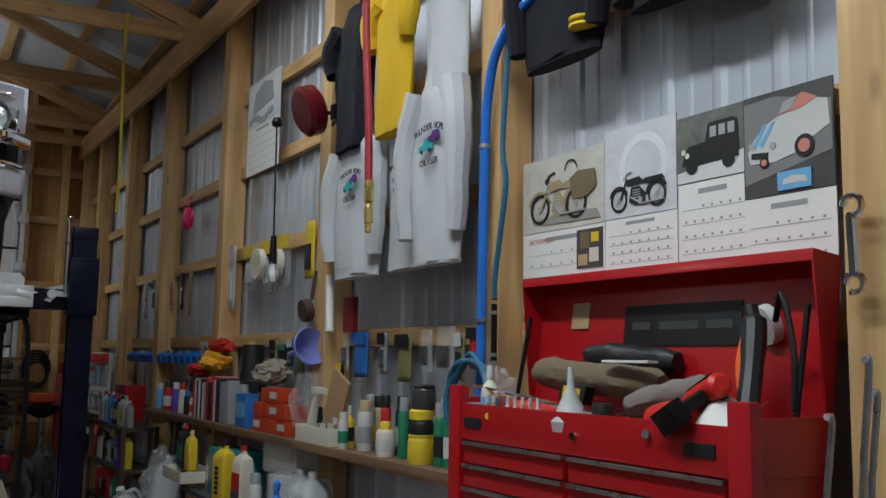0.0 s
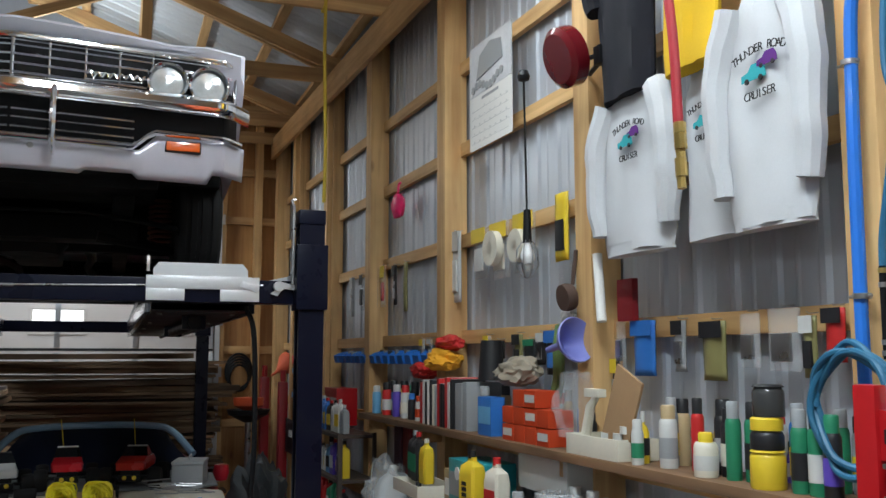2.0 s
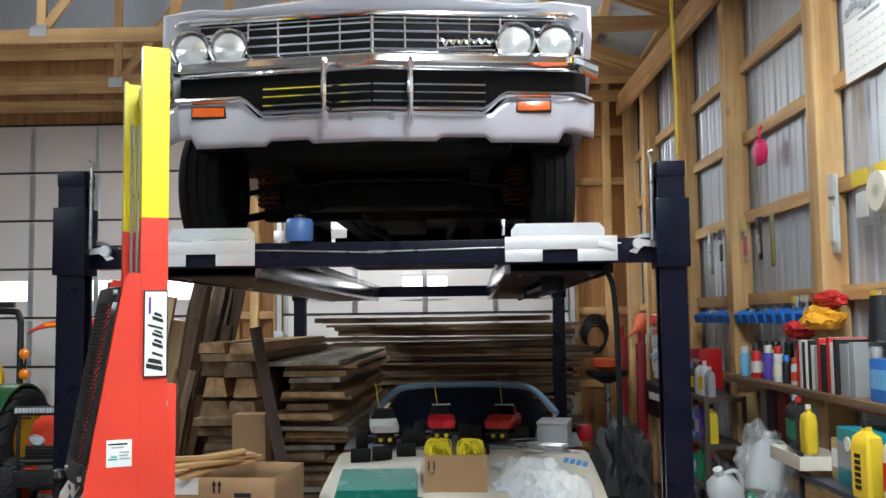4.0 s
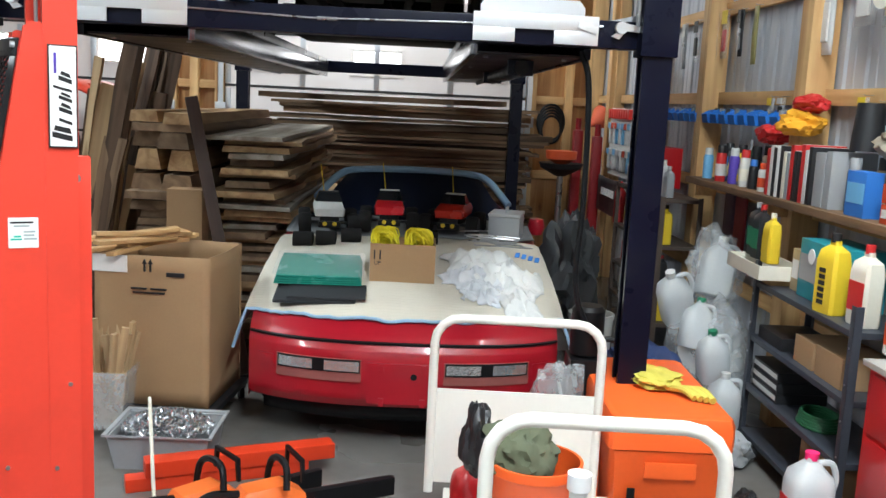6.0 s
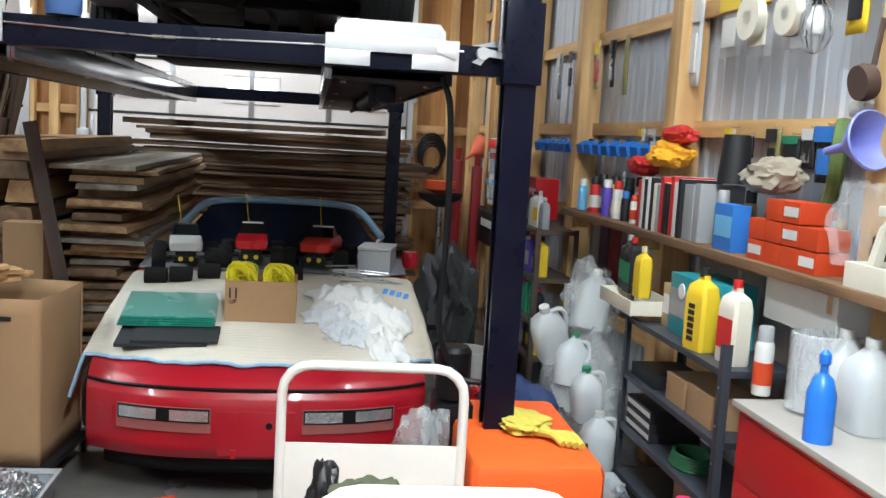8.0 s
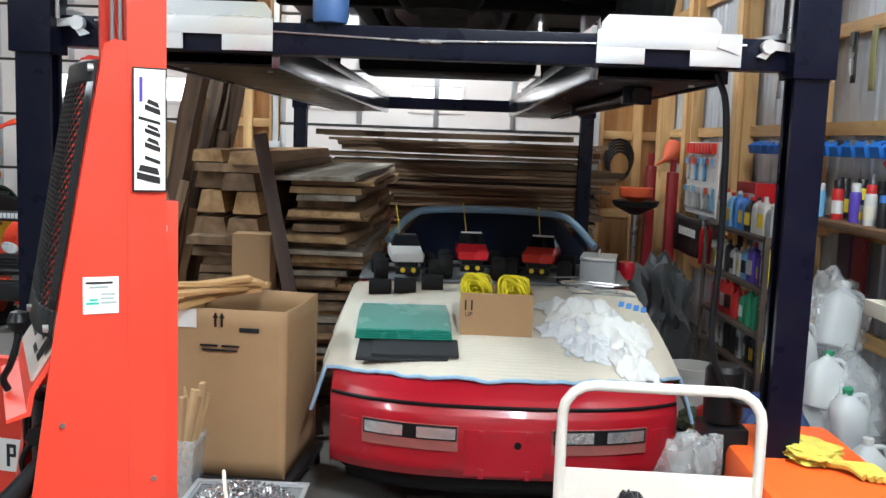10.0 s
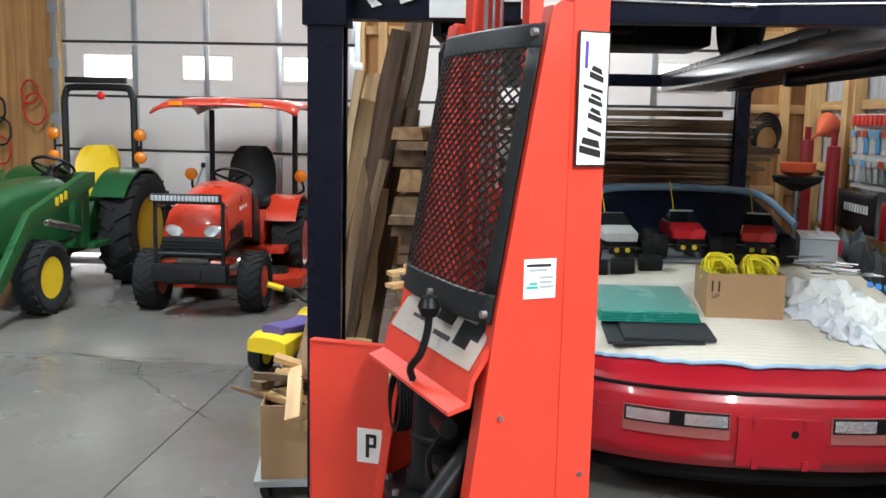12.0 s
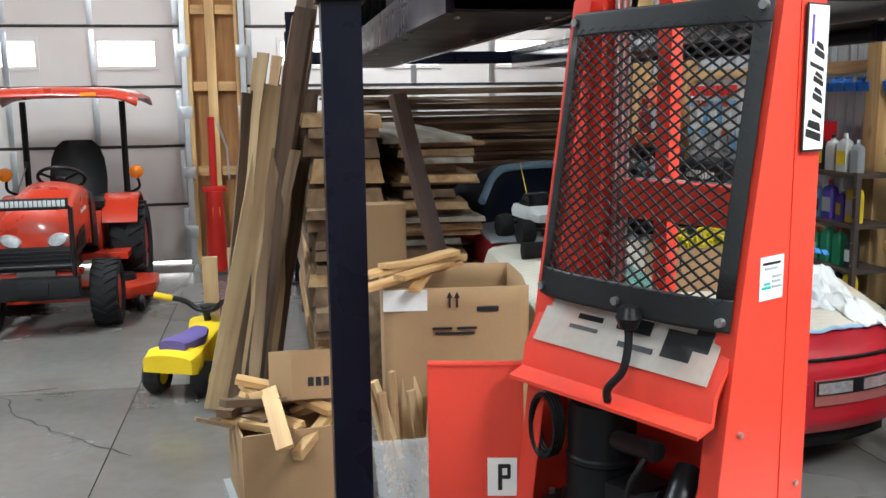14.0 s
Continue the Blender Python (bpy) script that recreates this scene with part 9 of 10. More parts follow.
t = thing("white_bucket", "white plastic bucket by the lift post", "bucket", m=Matrix.Translation((2.15, 7.9, 0)))
bm = B()
lathe(bm, [(0, 0), (0.13, 0), (0.15, 0.34), (0.155, 0.34), (0.155, 0.37), (0.14, 0.37), (0.12, 0.02), (0, 0.02)], n=24)
part("pail", bm, C_WHT, t)

# ---- on the hood
def on_hood(x, y, extra=0.016):
    return HOOD_Z(x, y) + extra


def toy_truck(x, y, col, top, rz):
    z = on_hood(x, y, 0.02)
    t = thing("toy_truck", "radio-controlled toy truck with big black tyres on the hood", "toy truck", "toy trucks", pose(x, y, z + 0.0, 0, 0, rz))
    for sx in (-1, 1):
        for sy in (-1, 1):
            bm = B()
            lathe(bm, [(0.025, -0.035), (0.06, -0.038), (0.068, -0.02), (0.068, 0.02), (0.06, 0.038), (0.025, 0.035)], n=18, m=Matrix.Translation((sx * 0.15, sy * 0.15, 0.07)) @ pose(0, 0, 0, 0, 90, 0))
            part("wheel", bm, RUBBER, t)
    bm = B()
    box(bm, (-0.06, -0.17, 0.07), (0.06, 0.17, 0.12), 0.01)
    for sy in (-0.15, 0.15):
        cyl(bm, (-0.14, sy, 0.08), (0.14, sy, 0.08), 0.01, 8)
    box(bm, (-0.07, -0.2, 0.05), (0.07, -0.17, 0.09), 0.008)
    part("chassis", bm, BLACK, t)
    bm = B()
    loft(bm, [[(-0.09 * w, y_, 0.12), (-0.095 * w, y_, 0.16), (-0.08 * w, y_, z_), (0.08 * w, y_, z_), (0.095 * w, y_, 0.16), (0.09 * w, y_, 0.12)] for y_, w, z_ in ((-0.19, 0.9, 0.165), (-0.17, 1, 0.18), (-0.06, 1, 0.195), (-0.055, 1, 0.197))])
    loft(bm, [[(-0.09, y_, 0.12), (-0.095, y_, 0.16), (-0.08, y_, 0.19), (0.08, y_, 0.19), (0.095, y_, 0.16), (0.09, y_, 0.12)] for y_ in (-0.05, 0.18)])
    part("body_shell", bm, col, t)
    bm = B()
    loft(bm, [[(-0.085, -0.055, 0.195), (0.085, -0.055, 0.195), (0.085, 0.09, 0.195), (-0.085, 0.09, 0.195)], [(-0.064, 0.02, 0.25), (0.064, 0.02, 0.25), (0.064, 0.07, 0.25), (-0.064, 0.07, 0.25)]])
    part("cab_glass", bm, GLASS_DARK, t)
    bm = B()
    box(bm, (-0.062, 0.022, 0.251), (0.062, 0.068, 0.257), 0.002)
    part("cab_roof", bm, top, t)
    for sx in (-1, 1):
        bm = B()
        cyl(bm, (sx * 0.03, -0.205, 0.075), (sx * 0.03, -0.19, 0.075), 0.014, 10)
        part("lamp", bm, C_YEL, t)
    bm = B()
    tube(bm, [(-0.02, 0.1, 0.19), (-0.05, 0.16, 0.42)], 0.003, 5)
    part("aerial", bm, C_YEL, t)
    return t


toy_truck(0.39, 7.76, C_WHT, C_BLK, 8)
toy_truck(0.775, 7.8, plain("toy_red", (0.6, 0.02, 0.03), 0.25), C_WHT, 2)
toy_truck(1.19, 7.78, plain("toy_red_dark", (0.5, 0.03, 0.02), 0.25), C_WHT, -12)
for x, y in ((0.27, 7.46), (0.41, 7.44), (0.56, 7.48), (1.03, 7.5)):
    bm = B()
    cyl(bm, (x - 0.06, y, on_hood(x, y) + 0.045), (x + 0.06, y, on_hood(x, y) + 0.045), 0.045, 18)
    solo("loose_wheel", bm, RUBBER, "loose black toy tyre on the hood", "tyre", "loose toy tyres")
t = thing("rope_carton", "open brown carton of yellow rope hanks on the hood", "carton")
zb = on_hood(0.88, 6.86) + 0.0
bm = B()
for lo, hi in (((0.715, 6.76, 0), (1.065, 6.766, 0.215)), ((0.715, 7.04, 0), (1.065, 7.046, 0.215)), ((0.715, 6.766, 0), (0.721, 7.04, 0.215)), ((1.059, 6.766, 0), (1.065, 7.04, 0.215)), ((0.715, 6.76, 0), (1.065, 7.046, 0.005))):
    box(bm, (lo[0], lo[1], zb + lo[2] - 0.02), (hi[0], hi[1], zb + hi[2] - 0.02))
part("carton_body", bm, CARD, t)
for k, (x0, w) in enumerate(((0.735, 0.03), (0.765, 0.03))):
    bm = B()
    box(bm, (x0, 6.757, zb + 0.11), (x0 + 0.008, 6.7595, zb + 0.16))
    part("printed_arrow", bm, INK, t)
writing("UP", 0.03, INK, t, Matrix.Translation((0.755, 6.758, zb + 0.09)) @ pose(0, 0, 0, 90, 0, 0), "lettering")
for x in (0.79, 0.97):
    bm = B()
    random.seed(int(x * 100))
    for k in range(44):
        ph, sc, lean = random.uniform(0, 6.28), random.uniform(0.25, 1.0), random.uniform(-0.5, 0.5)
        cx_, cz_ = x + 0.03 * random.uniform(-1, 1) * (1.1 - sc), zb + 0.185 + 0.04 * random.uniform(-1, 1) * (1.1 - sc)
        tube(bm, [(cx_ + 0.078 * sc * math.cos(a), 6.89 + 0.05 * math.cos(ph) + 0.04 * math.sin(a * 2 + ph), cz_ + 0.09 * sc * math.sin(a + lean)) for a in [i * 0.45 for i in range(14)]], 0.0042, 5, closed=True)
    solo("rope_hank", bm, YELLOW_ROPE, "tangled bright yellow rope hank in the carton", "rope", "rope hanks")
bm = B()
mm = Matrix.Translation((0.44, 6.86, on_hood(0.44, 6.8) + 0.035)) @ pose(0, 0, 0, 8, 0, 3)
bm.free()
gs = thing("green_sheet_stack", "stack of green plastic-wrapped sheets on the hood", "sheets")
for k in range(4):
    bm = B()
    cbox(bm, (0, 0, 0.012 * k), (0.46 - 0.01 * k, 0.4, 0.009), 0.002, mm)
    part("sheet", bm, TEAL_SHEET, gs)
bm = B()
grid(bm, 16, 12, lambda u, v: mm @ Vector((-0.24 + 0.48 * u, -0.21 + 0.42 * v, 0.05 + 0.006 * noise.noise(Vector((u * 7, v * 7, 2))) )))
part("film_wrap", bm, CLEAR_WRAP, gs, "crinkled clear film wrap")
bm = B()
mm = Matrix.Translation((0.45, 6.6, on_hood(0.45, 6.58) + 0.012)) @ pose(0, 0, 0, 7, 0, 2)
cbox(bm, (0, 0, 0), (0.42, 0.26, 0.018), 0.006, mm)
cbox(bm, (0.06, -0.01, 0.018), (0.4, 0.22, 0.014), 0.006, mm)
solo("charcoal_mat", bm, plain("charcoal_mat", (0.025, 0.027, 0.03), 0.9), "two charcoal floor mats under the sheets", "mat")
def rag(x, y, rx, ry, h, rz, mat, label, seed):
    """A crumpled cloth: a ragged patch with sharp folds, lying on the hood."""
    bm = B()
    c, s_ = math.cos(radians(rz)), math.sin(radians(rz))

    def f(u, v):
        a, b = 2 * u - 1, 2 * v - 1
        q = Vector((a * 2.2, b * 2.2, seed))
        px = a * (rx + 0.05 * noise.noise(q * 1.3)) + 0.008 * noise.noise(q * 2)
        py = b * (ry + 0.05 * noise.noise(q * 1.3 + Vector((3, 1, 0)))) + 0.008 * noise.noise(q * 2 + Vector((0, 5, 0)))
        fold = (1 - abs(noise.noise(q * 0.75 + Vector((1, 2, 3))))) ** 2 * 0.75 + (1 - abs(noise.noise(q * 1.5))) ** 3 * 0.16
        dome = max(0.0, 1 - max(abs(a), abs(b)) ** 3)
        wx, wy = x + px * c - py * s_, y + px * s_ + py * c
        return (wx, wy, on_hood(wx, wy, 0.02) + h * fold * (0.25 + 0.75 * dome) - max(0, wx - 1.66) * 1.3)
    grid(bm, 44, 44, f)
    return solidify(solo("white_rag", bm, mat, label, "rag", "white rags"), 0.004)


RAG = material("white_cotton_rag", (0.7, 0.7, 0.68), 0.95, var=0.1, scale=8, bump=0.35, fine=140)
RAG_FILM = material("rag_film_bag", (0.75, 0.77, 0.8), 0.3, var=0.08, bump=0.3, scale=14, alpha=0.8)
for i, (x, y, rx, ry, h, rz, mt) in enumerate(((1.36, 7.02, 0.2, 0.2, 0.13, 10, RAG), (1.28, 6.82, 0.15, 0.14, 0.1, 40, RAG_FILM), (1.5, 6.86, 0.17, 0.2, 0.11, -20, RAG), (1.5, 6.6, 0.1, 0.17, 0.08, 12, RAG), (1.33, 6.66, 0.12, 0.1, 0.07, 70, RAG_FILM))):
    rag(x, y, rx, ry, h, rz, mt, "crumpled white rag heaped on the blanket" if mt is RAG else "crumpled clear-white film bag of rags on the blanket", 200 + i * 5)
BLUE_PRINT = plain("blue_print", (0.05, 0.22, 0.6), 0.8)
for k in range(4):
    bm = B()
    cbox(bm, (0, 0, 0), (0.026, 0.05, 0.004), 0.001)
    xx, yy = 1.53 + 0.036 * k, 7.0 - 0.01 * k
    solo("printed_rag_mark", bm, BLUE_PRINT, "blue printed mark on a rag", "print", "", pose(xx, yy, on_hood(xx, yy) + 0.135, 20, 0, -15))
random.seed(8)
bm = B()
for k in range(16):
    x, y = 1.2 + random.random() * 0.24, 7.1 + random.random() * 0.2
    z = on_hood(x, y) + 0.12 + 0.01 * (k % 4)
    tube(bm, [(x, y, z), (x + random.uniform(0.1, 0.22), y + random.uniform(-0.12, 0.1), z + random.uniform(-0.02, 0.02))], 0.004, 5)
solo("metal_brackets", bm, STEEL, "bundle of bright metal strips on the rags", "brackets")
t = thing("grey_tool_box", "small grey steel tool box on the car hood", "tool box", m=pose(1.54, 7.85, on_hood(1.54, 7.85), 0, 0, -12))
bm = B()
box(bm, (-0.1, -0.14, 0), (0.1, 0.14, 0.15), 0.006)
part("tub", bm, plain("box_grey", (0.36, 0.38, 0.4), 0.4), t)
bm = B()
box(bm, (-0.104, -0.144, 0.152), (0.104, 0.144, 0.17), 0.006)
tube(bm, [(0, -0.05, 0.17), (0, -0.05, 0.2), (0, 0.05, 0.2), (0, 0.05, 0.17)], 0.006, 6)
part("lid", bm, plain("box_lid_grey", (0.5, 0.52, 0.54), 0.35), t)

# ---- left of the car
t = thing("big_carton", "tall open brown carton with printed arrows", "carton", m=Matrix.Translation((-0.32, 6.7, 0.12)) @ pose(0, 0, 0, 0, 0, -6))
bm = B()
w, d, h = 0.295, 0.27, 0.77
bm.free()
for lo, hi in (((-w, -d, 0), (w, -d + 0.008, h)), ((-w, d - 0.008, 0), (w, d, h)), ((-w, -d + 0.008, 0), (-w + 0.008, d - 0.008, h)), ((w - 0.008, -d + 0.008, 0), (w, d - 0.008, h)), ((-w + 0.01, -d + 0.01, 0), (w - 0.01, d - 0.01, 0.006))):
    bm = B()
    axis = 0 if hi[0] - lo[0] > 0.1 else 1
    def wall(u, v):
        """A board wall that bulges a little between its corners."""
        bulge = 0.012 * math.sin(math.pi * u) * (0.3 + v) + 0.004 * noise.noise(Vector((u * 4, v * 4, lo[0] * 5 + lo[1])))
        if axis == 0:
            return (lo[0] + (hi[0] - lo[0]) * u, lo[1] + (bulge if lo[1] > 0 else -bulge), lo[2] + (hi[2] - lo[2]) * v)
        return (lo[0] + (bulge if lo[0] > 0 else -bulge), lo[1] + (hi[1] - lo[1]) * u, lo[2] + (hi[2] - lo[2]) * v)
    if hi[2] > 0.1:
        grid(bm, 14, 10, wall)
        solidify(part("carton_wall", bm, CARD, t), 0.006)
    else:
        box(bm, lo, hi)
        part("carton_bottom", bm, CARD, t)
bm = B()
box(bm, (0.08, -d - 0.02, 0.67), (0.17, -d + 0.002, 0.692), 0.004)
part("hand_hole", bm, C_BLK, t)
for x in (-0.03, 0.0):
    bm = B()
    prism(bm, [(x - 0.004, 0.69), (x - 0.004, 0.73), (x - 0.012, 0.73), (x, 0.755), (x + 0.012, 0.73), (x + 0.004, 0.73), (x + 0.004, 0.69)], -d - 0.0225, -d - 0.01, "y")
    part("printed_arrow", bm, INK, t)
for x0, x1, z in ((-0.1, -0.02, 0.62), (0.0, 0.08, 0.62), (-0.09, 0.07, 0.6)):
    bm = B()
    box(bm, (x0, -d - 0.0215, z - 0.02), (x1, -d - 0.01, z - 0.012))
    part("printed_bar", bm, INK, t)
bm = B()
box(bm, (-w - 0.003, -d - 0.016, 0.68), (-0.12, -d - 0.006, 0.765))
part("paper_label", bm, PAPER, t)
t = thing("dolly", "low dolly on casters under the carton", "dolly", m=Matrix.Translation((-0.32, 6.7, 0)) @ pose(0, 0, 0, 0, 0, -6))
bm = B()
box(bm, (-0.27, -0.3, 0.085), (0.33, 0.3, 0.118), 0.006)
part("deck", bm, C_BLK, t)
for x in (-0.22, 0.3):
    for y in (-0.27, 0.27):
        bm = B()
        lathe(bm, [(0.01, -0.013), (0.034, -0.013), (0.036, 0), (0.034, 0.013), (0.01, 0.013)], n=14, m=Matrix.Translation((x, y, 0.037)) @ pose(0, 0, 0, 0, 90, 30))
        box(bm, (x - 0.02, y - 0.02, 0.06), (x + 0.02, y + 0.02, 0.084), 0.003)
        part("caster", bm, BLACK, t)
random.seed(4)
for k in range(8):
    bm = B()
    L = random.uniform(0.35, 0.6)
    cbox(bm, (0, 0, 0), (L, random.uniform(0.04, 0.09), 0.02), 0.002)
    solo("wood_offcut", bm, PINE_X, "pale wood offcut lying across the open carton", "offcut", "offcuts", pose(-0.47 + random.uniform(-0.06, 0.1), 6.62 + random.uniform(-0.1, 0.14), 0.905 + 0.021 * (k // 2), random.uniform(-4, 4), random.uniform(-5, 3), random.uniform(30, 75)))
# tub of bright hardware
t = thing("parts_tub", "grey tub heaped with bright metal fittings", "tub", m=Matrix.Translation((-0.16, 6.04, 0)))
bm = B()
loft(bm, [[(sx * w_, sy * d_, z_) for sx, sy in ((-1, -1), (1, -1), (1, 1), (-1, 1))] for z_, w_, d_ in ((0, 0.2, 0.15), (0.17, 0.23, 0.18), (0.175, 0.245, 0.195), (0.165, 0.245, 0.195), (0.16, 0.22, 0.17))], caps=False)
part("tub", bm, C_GREY, t)
bm = B()
random.seed(6)
for k in range(900):
    a, r = random.uniform(0, 6.28), math.sqrt(random.random())
    x, y = r * 0.21 * math.cos(a), r * 0.165 * math.sin(a)
    cbox(bm, (0, 0, 0), (0.024, 0.008, 0.005), 0, Matrix.Translation((x, y, 0.155 + 0.07 * (1 - r * r) + random.uniform(-0.01, 0.008))) @ pose(0, 0, 0, random.uniform(0, 180), random.uniform(0, 180), random.uniform(0, 180)))
tagged(part("fittings", bm, BRIGHT, t, "heap of bright small metal fittings", smooth=False), kind="stuff")


def chainsaw(x, y, rz):
    t = thing("chainsaw", "orange chainsaw with black handles and scabbard", "chainsaw", "chainsaws", pose(x, y, 0, 0, 0, rz))
    bm = B()
    loft(bm, [[(-0.08 * k, y_, 0.02), (0.08 * k, y_, 0.02), (0.085 * k, y_, z_ * 0.7), (0.05 * k, y_, z_), (-0.05 * k, y_, z_), (-0.085 * k, y_, z_ * 0.7)] for y_, k, z_ in ((-0.16, 0.8, 0.13), (-0.1, 1, 0.19), (0.06, 1, 0.2), (0.14, 0.85, 0.15))])
    part("engine_cover", bm, SAW_ORANGE, t)
    bm = B()
    tube(bm, smooth_path([(-0.1, 0.02, 0.05), (-0.11, 0.04, 0.22), (-0.05, 0.05, 0.28), (0.06, 0.05, 0.28), (0.1, 0.04, 0.2)], 5), 0.014, 8)
    part("front_handle", bm, BLACK, t)
    bm = B()
    tube(bm, smooth_path([(0, -0.12, 0.17), (0, -0.24, 0.18), (0, -0.33, 0.1), (0, -0.28, 0.04), (0, -0.14, 0.04)], 5), 0.018, 8)
    part("rear_handle", bm, BLACK, t)
    bm = B()
    prism(bm, [(-0.1, 0.22), (-0.09, 0.31), (0.09, 0.31), (0.1, 0.22), (0.085, 0.22), (0.075, 0.295), (-0.075, 0.295), (-0.085, 0.22)], 0.1, 0.115, "y")
    part("hand_guard", bm, BLACK, t)
    bm = B()
    box(bm, (-0.02, 0.14, 0.06), (0.02, 0.55, 0.14), 0.012)
    part("scabbard", bm, BLACK, t)
    return t


chainsaw(0.17, 5.3, -50)
chainsaw(0.42, 5.34, -62)
bm = B()
box(bm, (-0.05, -0.42, 0.06), (0.05, 0.42, 0.13), 0.01)
box(bm, (-0.04, -0.5, 0.0), (0.04, 0.3, 0.06), 0.01)
solo("orange_chain_bar", bm, plain("jack_orange", (0.6, 0.04, 0.01), 0.4), "orange-red steel leg lying on the floor", "beam", "", pose(0.22, 5.85, 0.0, 0, 0, -68))
bm = B()
box(bm, (-0.35, -0.04, 0), (0.35, 0.04, 0.07), 0.01)
solo("black_beam", bm, C_BLK, "black steel bar lying on the floor", "beam", "", pose(0.72, 5.1, 0.0, 0, 0, 20))
bm = B()
tube(bm, [(-0.22, 5.95, 0.32), (0.02, 5.2, 0.02)], 0.008, 6)
solo("white_rod", bm, C_CRM, "thin pale rod leaning on the tub", "rod")
bm = B()
cbox(bm, (0, 0, 0.45), (0.5, 0.02, 0.9), 0.002)
solo("plywood_offcut", bm, timber("pale_ply", (0.6, 0.45, 0.26), (0.48, 0.33, 0.17), "z"), "pale plywood offcut leaning by the stacker", "plywood", "", pose(-0.3, 4.0, 0.0, -6, 0, 10))
# scrap wood cartons beside the lift post
t = thing("scrap_carton", "brown carton of scrap wood on a dolly", "carton", m=Matrix.Translation((-1.05, 6.4, 0.1)) @ pose(0, 0, 0, 0, 0, 10))
bm = B()
bm.free()
for lo, hi in (((-0.2, -0.2, 0), (0.2, -0.192, 0.32)), ((-0.2, 0.192, 0), (0.2, 0.2, 0.32)), ((-0.2, -0.192, 0), (-0.192, 0.192, 0.32)), ((0.192, -0.192, 0), (0.2, 0.192, 0.32)), ((-0.192, -0.192, 0), (0.192, 0.192, 0.006))):
    bm = B()
    box(bm, lo, hi, 0.002)
    part("carton_wall", bm, CARD, t)
t = thing("furniture_dolly", "grey dolly under the scrap carton", "dolly", m=Matrix.Translation((-1.05, 6.4, 0)) @ pose(0, 0, 0, 0, 0, 10))
bm = B()
box(bm, (-0.23, -0.22, 0.07), (0.23, 0.22, 0.098), 0.006)
part("deck", bm, C_GREY, t)
for x in (-0.18, 0.18):
    for y in (-0.17, 0.17):
        bm = B()
        lathe(bm, [(0.01, -0.012), (0.032, -0.012), (0.034, 0), (0.032, 0.012), (0.01, 0.012)], n=14, m=Matrix.Translation((x, y, 0.035)) @ pose(0, 0, 0, 0, 90, 40))
        part("caster", bm, BLACK, t)
random.seed(12)
for k in range(22):
    bm = B()
    L = random.uniform(0.18, 0.4)
    cbox(bm, (0, 0, 0), (L, random.uniform(0.03, 0.08), random.uniform(0.015, 0.035)), 0.002)
    solo("wood_scrap", bm, random.choice((PINE_X, PINE_X, OLD)), "piece of scrap wood heaped in the carton", "scrap wood", "scrap wood", pose(-1.07 + random.uniform(-0.2, 0.16), 6.38 + random.uniform(-0.16, 0.16), 0.38 + 0.006 * k, random.uniform(-20, 20), random.uniform(-25, 25), random.uniform(0, 180)))
t = thing("small_carton", "brown carton with dark lettering bars on the scrap heap", "carton", m=Matrix.Translation((-0.95, 6.42, 0.47)) @ pose(0, 0, 0, -14, 8, 25))
bm = B()
box(bm, (-0.13, -0.1, 0), (0.13, 0.1, 0.19), 0.003)
part("carton_body", bm, CARD, t)
for k in range(5):
    bm = B()
    box(bm, (-0.06 + 0.034 * k, -0.102, 0.05), (-0.036 + 0.034 * k, -0.1005, 0.085))
    part("printed_bar", bm, INK, t)
bm = B()
box(bm, (-0.05, -0.04, 0.1905), (0.05, 0.02, 0.192))
part("printed_panel", bm, INK, t)
t = thing("clear_bin", "clear plastic bin of kindling sticks", "bin", m=Matrix.Translation((-0.57, 6.38, 0.04)))
bm = B()
loft(bm, [[(sx * w_, sy * w_, z_) for sx, sy in ((-1, -1), (1, -1), (1, 1), (-1, 1))] for z_, w_ in ((0, 0.125), (0.27, 0.15), (0.275, 0.16), (0.3, 0.16), (0.3, 0.15), (0.01, 0.12))])
part("tub", bm, FILM, t)
for k in range(16):
    bm = B()
    cbox(bm, (0, 0, 0.2), (0.035, 0.02, random.uniform(0.4, 0.55)), 0.002)
    solo("kindling_stick", bm, PALE_Z, "split kindling stick standing in the clear bin", "stick", "kindling", pose(-0.57 + random.uniform(-0.09, 0.09), 6.38 + random.uniform(-0.09, 0.09), 0.1, random.uniform(-14, 14), random.uniform(-14, 14), random.uniform(0, 90)))
bm = B()
box(bm, (-0.6, 7.62, 0.75), (-0.38, 7.8, 1.1), 0.003)
solo("upright_carton", bm, CARD, "closed brown carton on the lumber ends", "carton")
bm = B()
box(bm, (-0.62, 7.55, 0.0), (-0.36, 7.85, 0.75), 0.01)
solo("wood_block_stand", bm, OLD_Y, "upright old timber block before the lumber", "block")



# ---------------------------------------------------------------- the tractors by the far doors, and the toy
T_RED = material("tractor_orange_red", (0.5, 0.036, 0.014), rough=0.3, var=0.12, coat=0.3, bump=0.02)
T_GREEN = material("tractor_green", (0.012, 0.08, 0.024), rough=0.32, var=0.15, coat=0.3, bump=0.02)
T_YELLOW = material("tractor_yellow", (0.75, 0.5, 0.02), rough=0.45, var=0.12)
T_BLACK = material("tractor_black", (0.006, 0.006, 0.007), rough=0.45, var=0.2)
T_TYRE = material("tractor_tyre", (0.009, 0.009, 0.01), rough=0.9, var=0.3, bump=0.2)
T_SEAT = material("seat_vinyl", (0.006, 0.006, 0.007), rough=0.5, var=0.1, bump=0.05)
T_STEEL = material("plated_steel", (0.55, 0.55, 0.56), rough=0.3, metal=1.0)
T_LENS = material("lamp_lens", (0.75, 0.78, 0.8), rough=0.12, metal=0.6, var=0.3, scale=40)
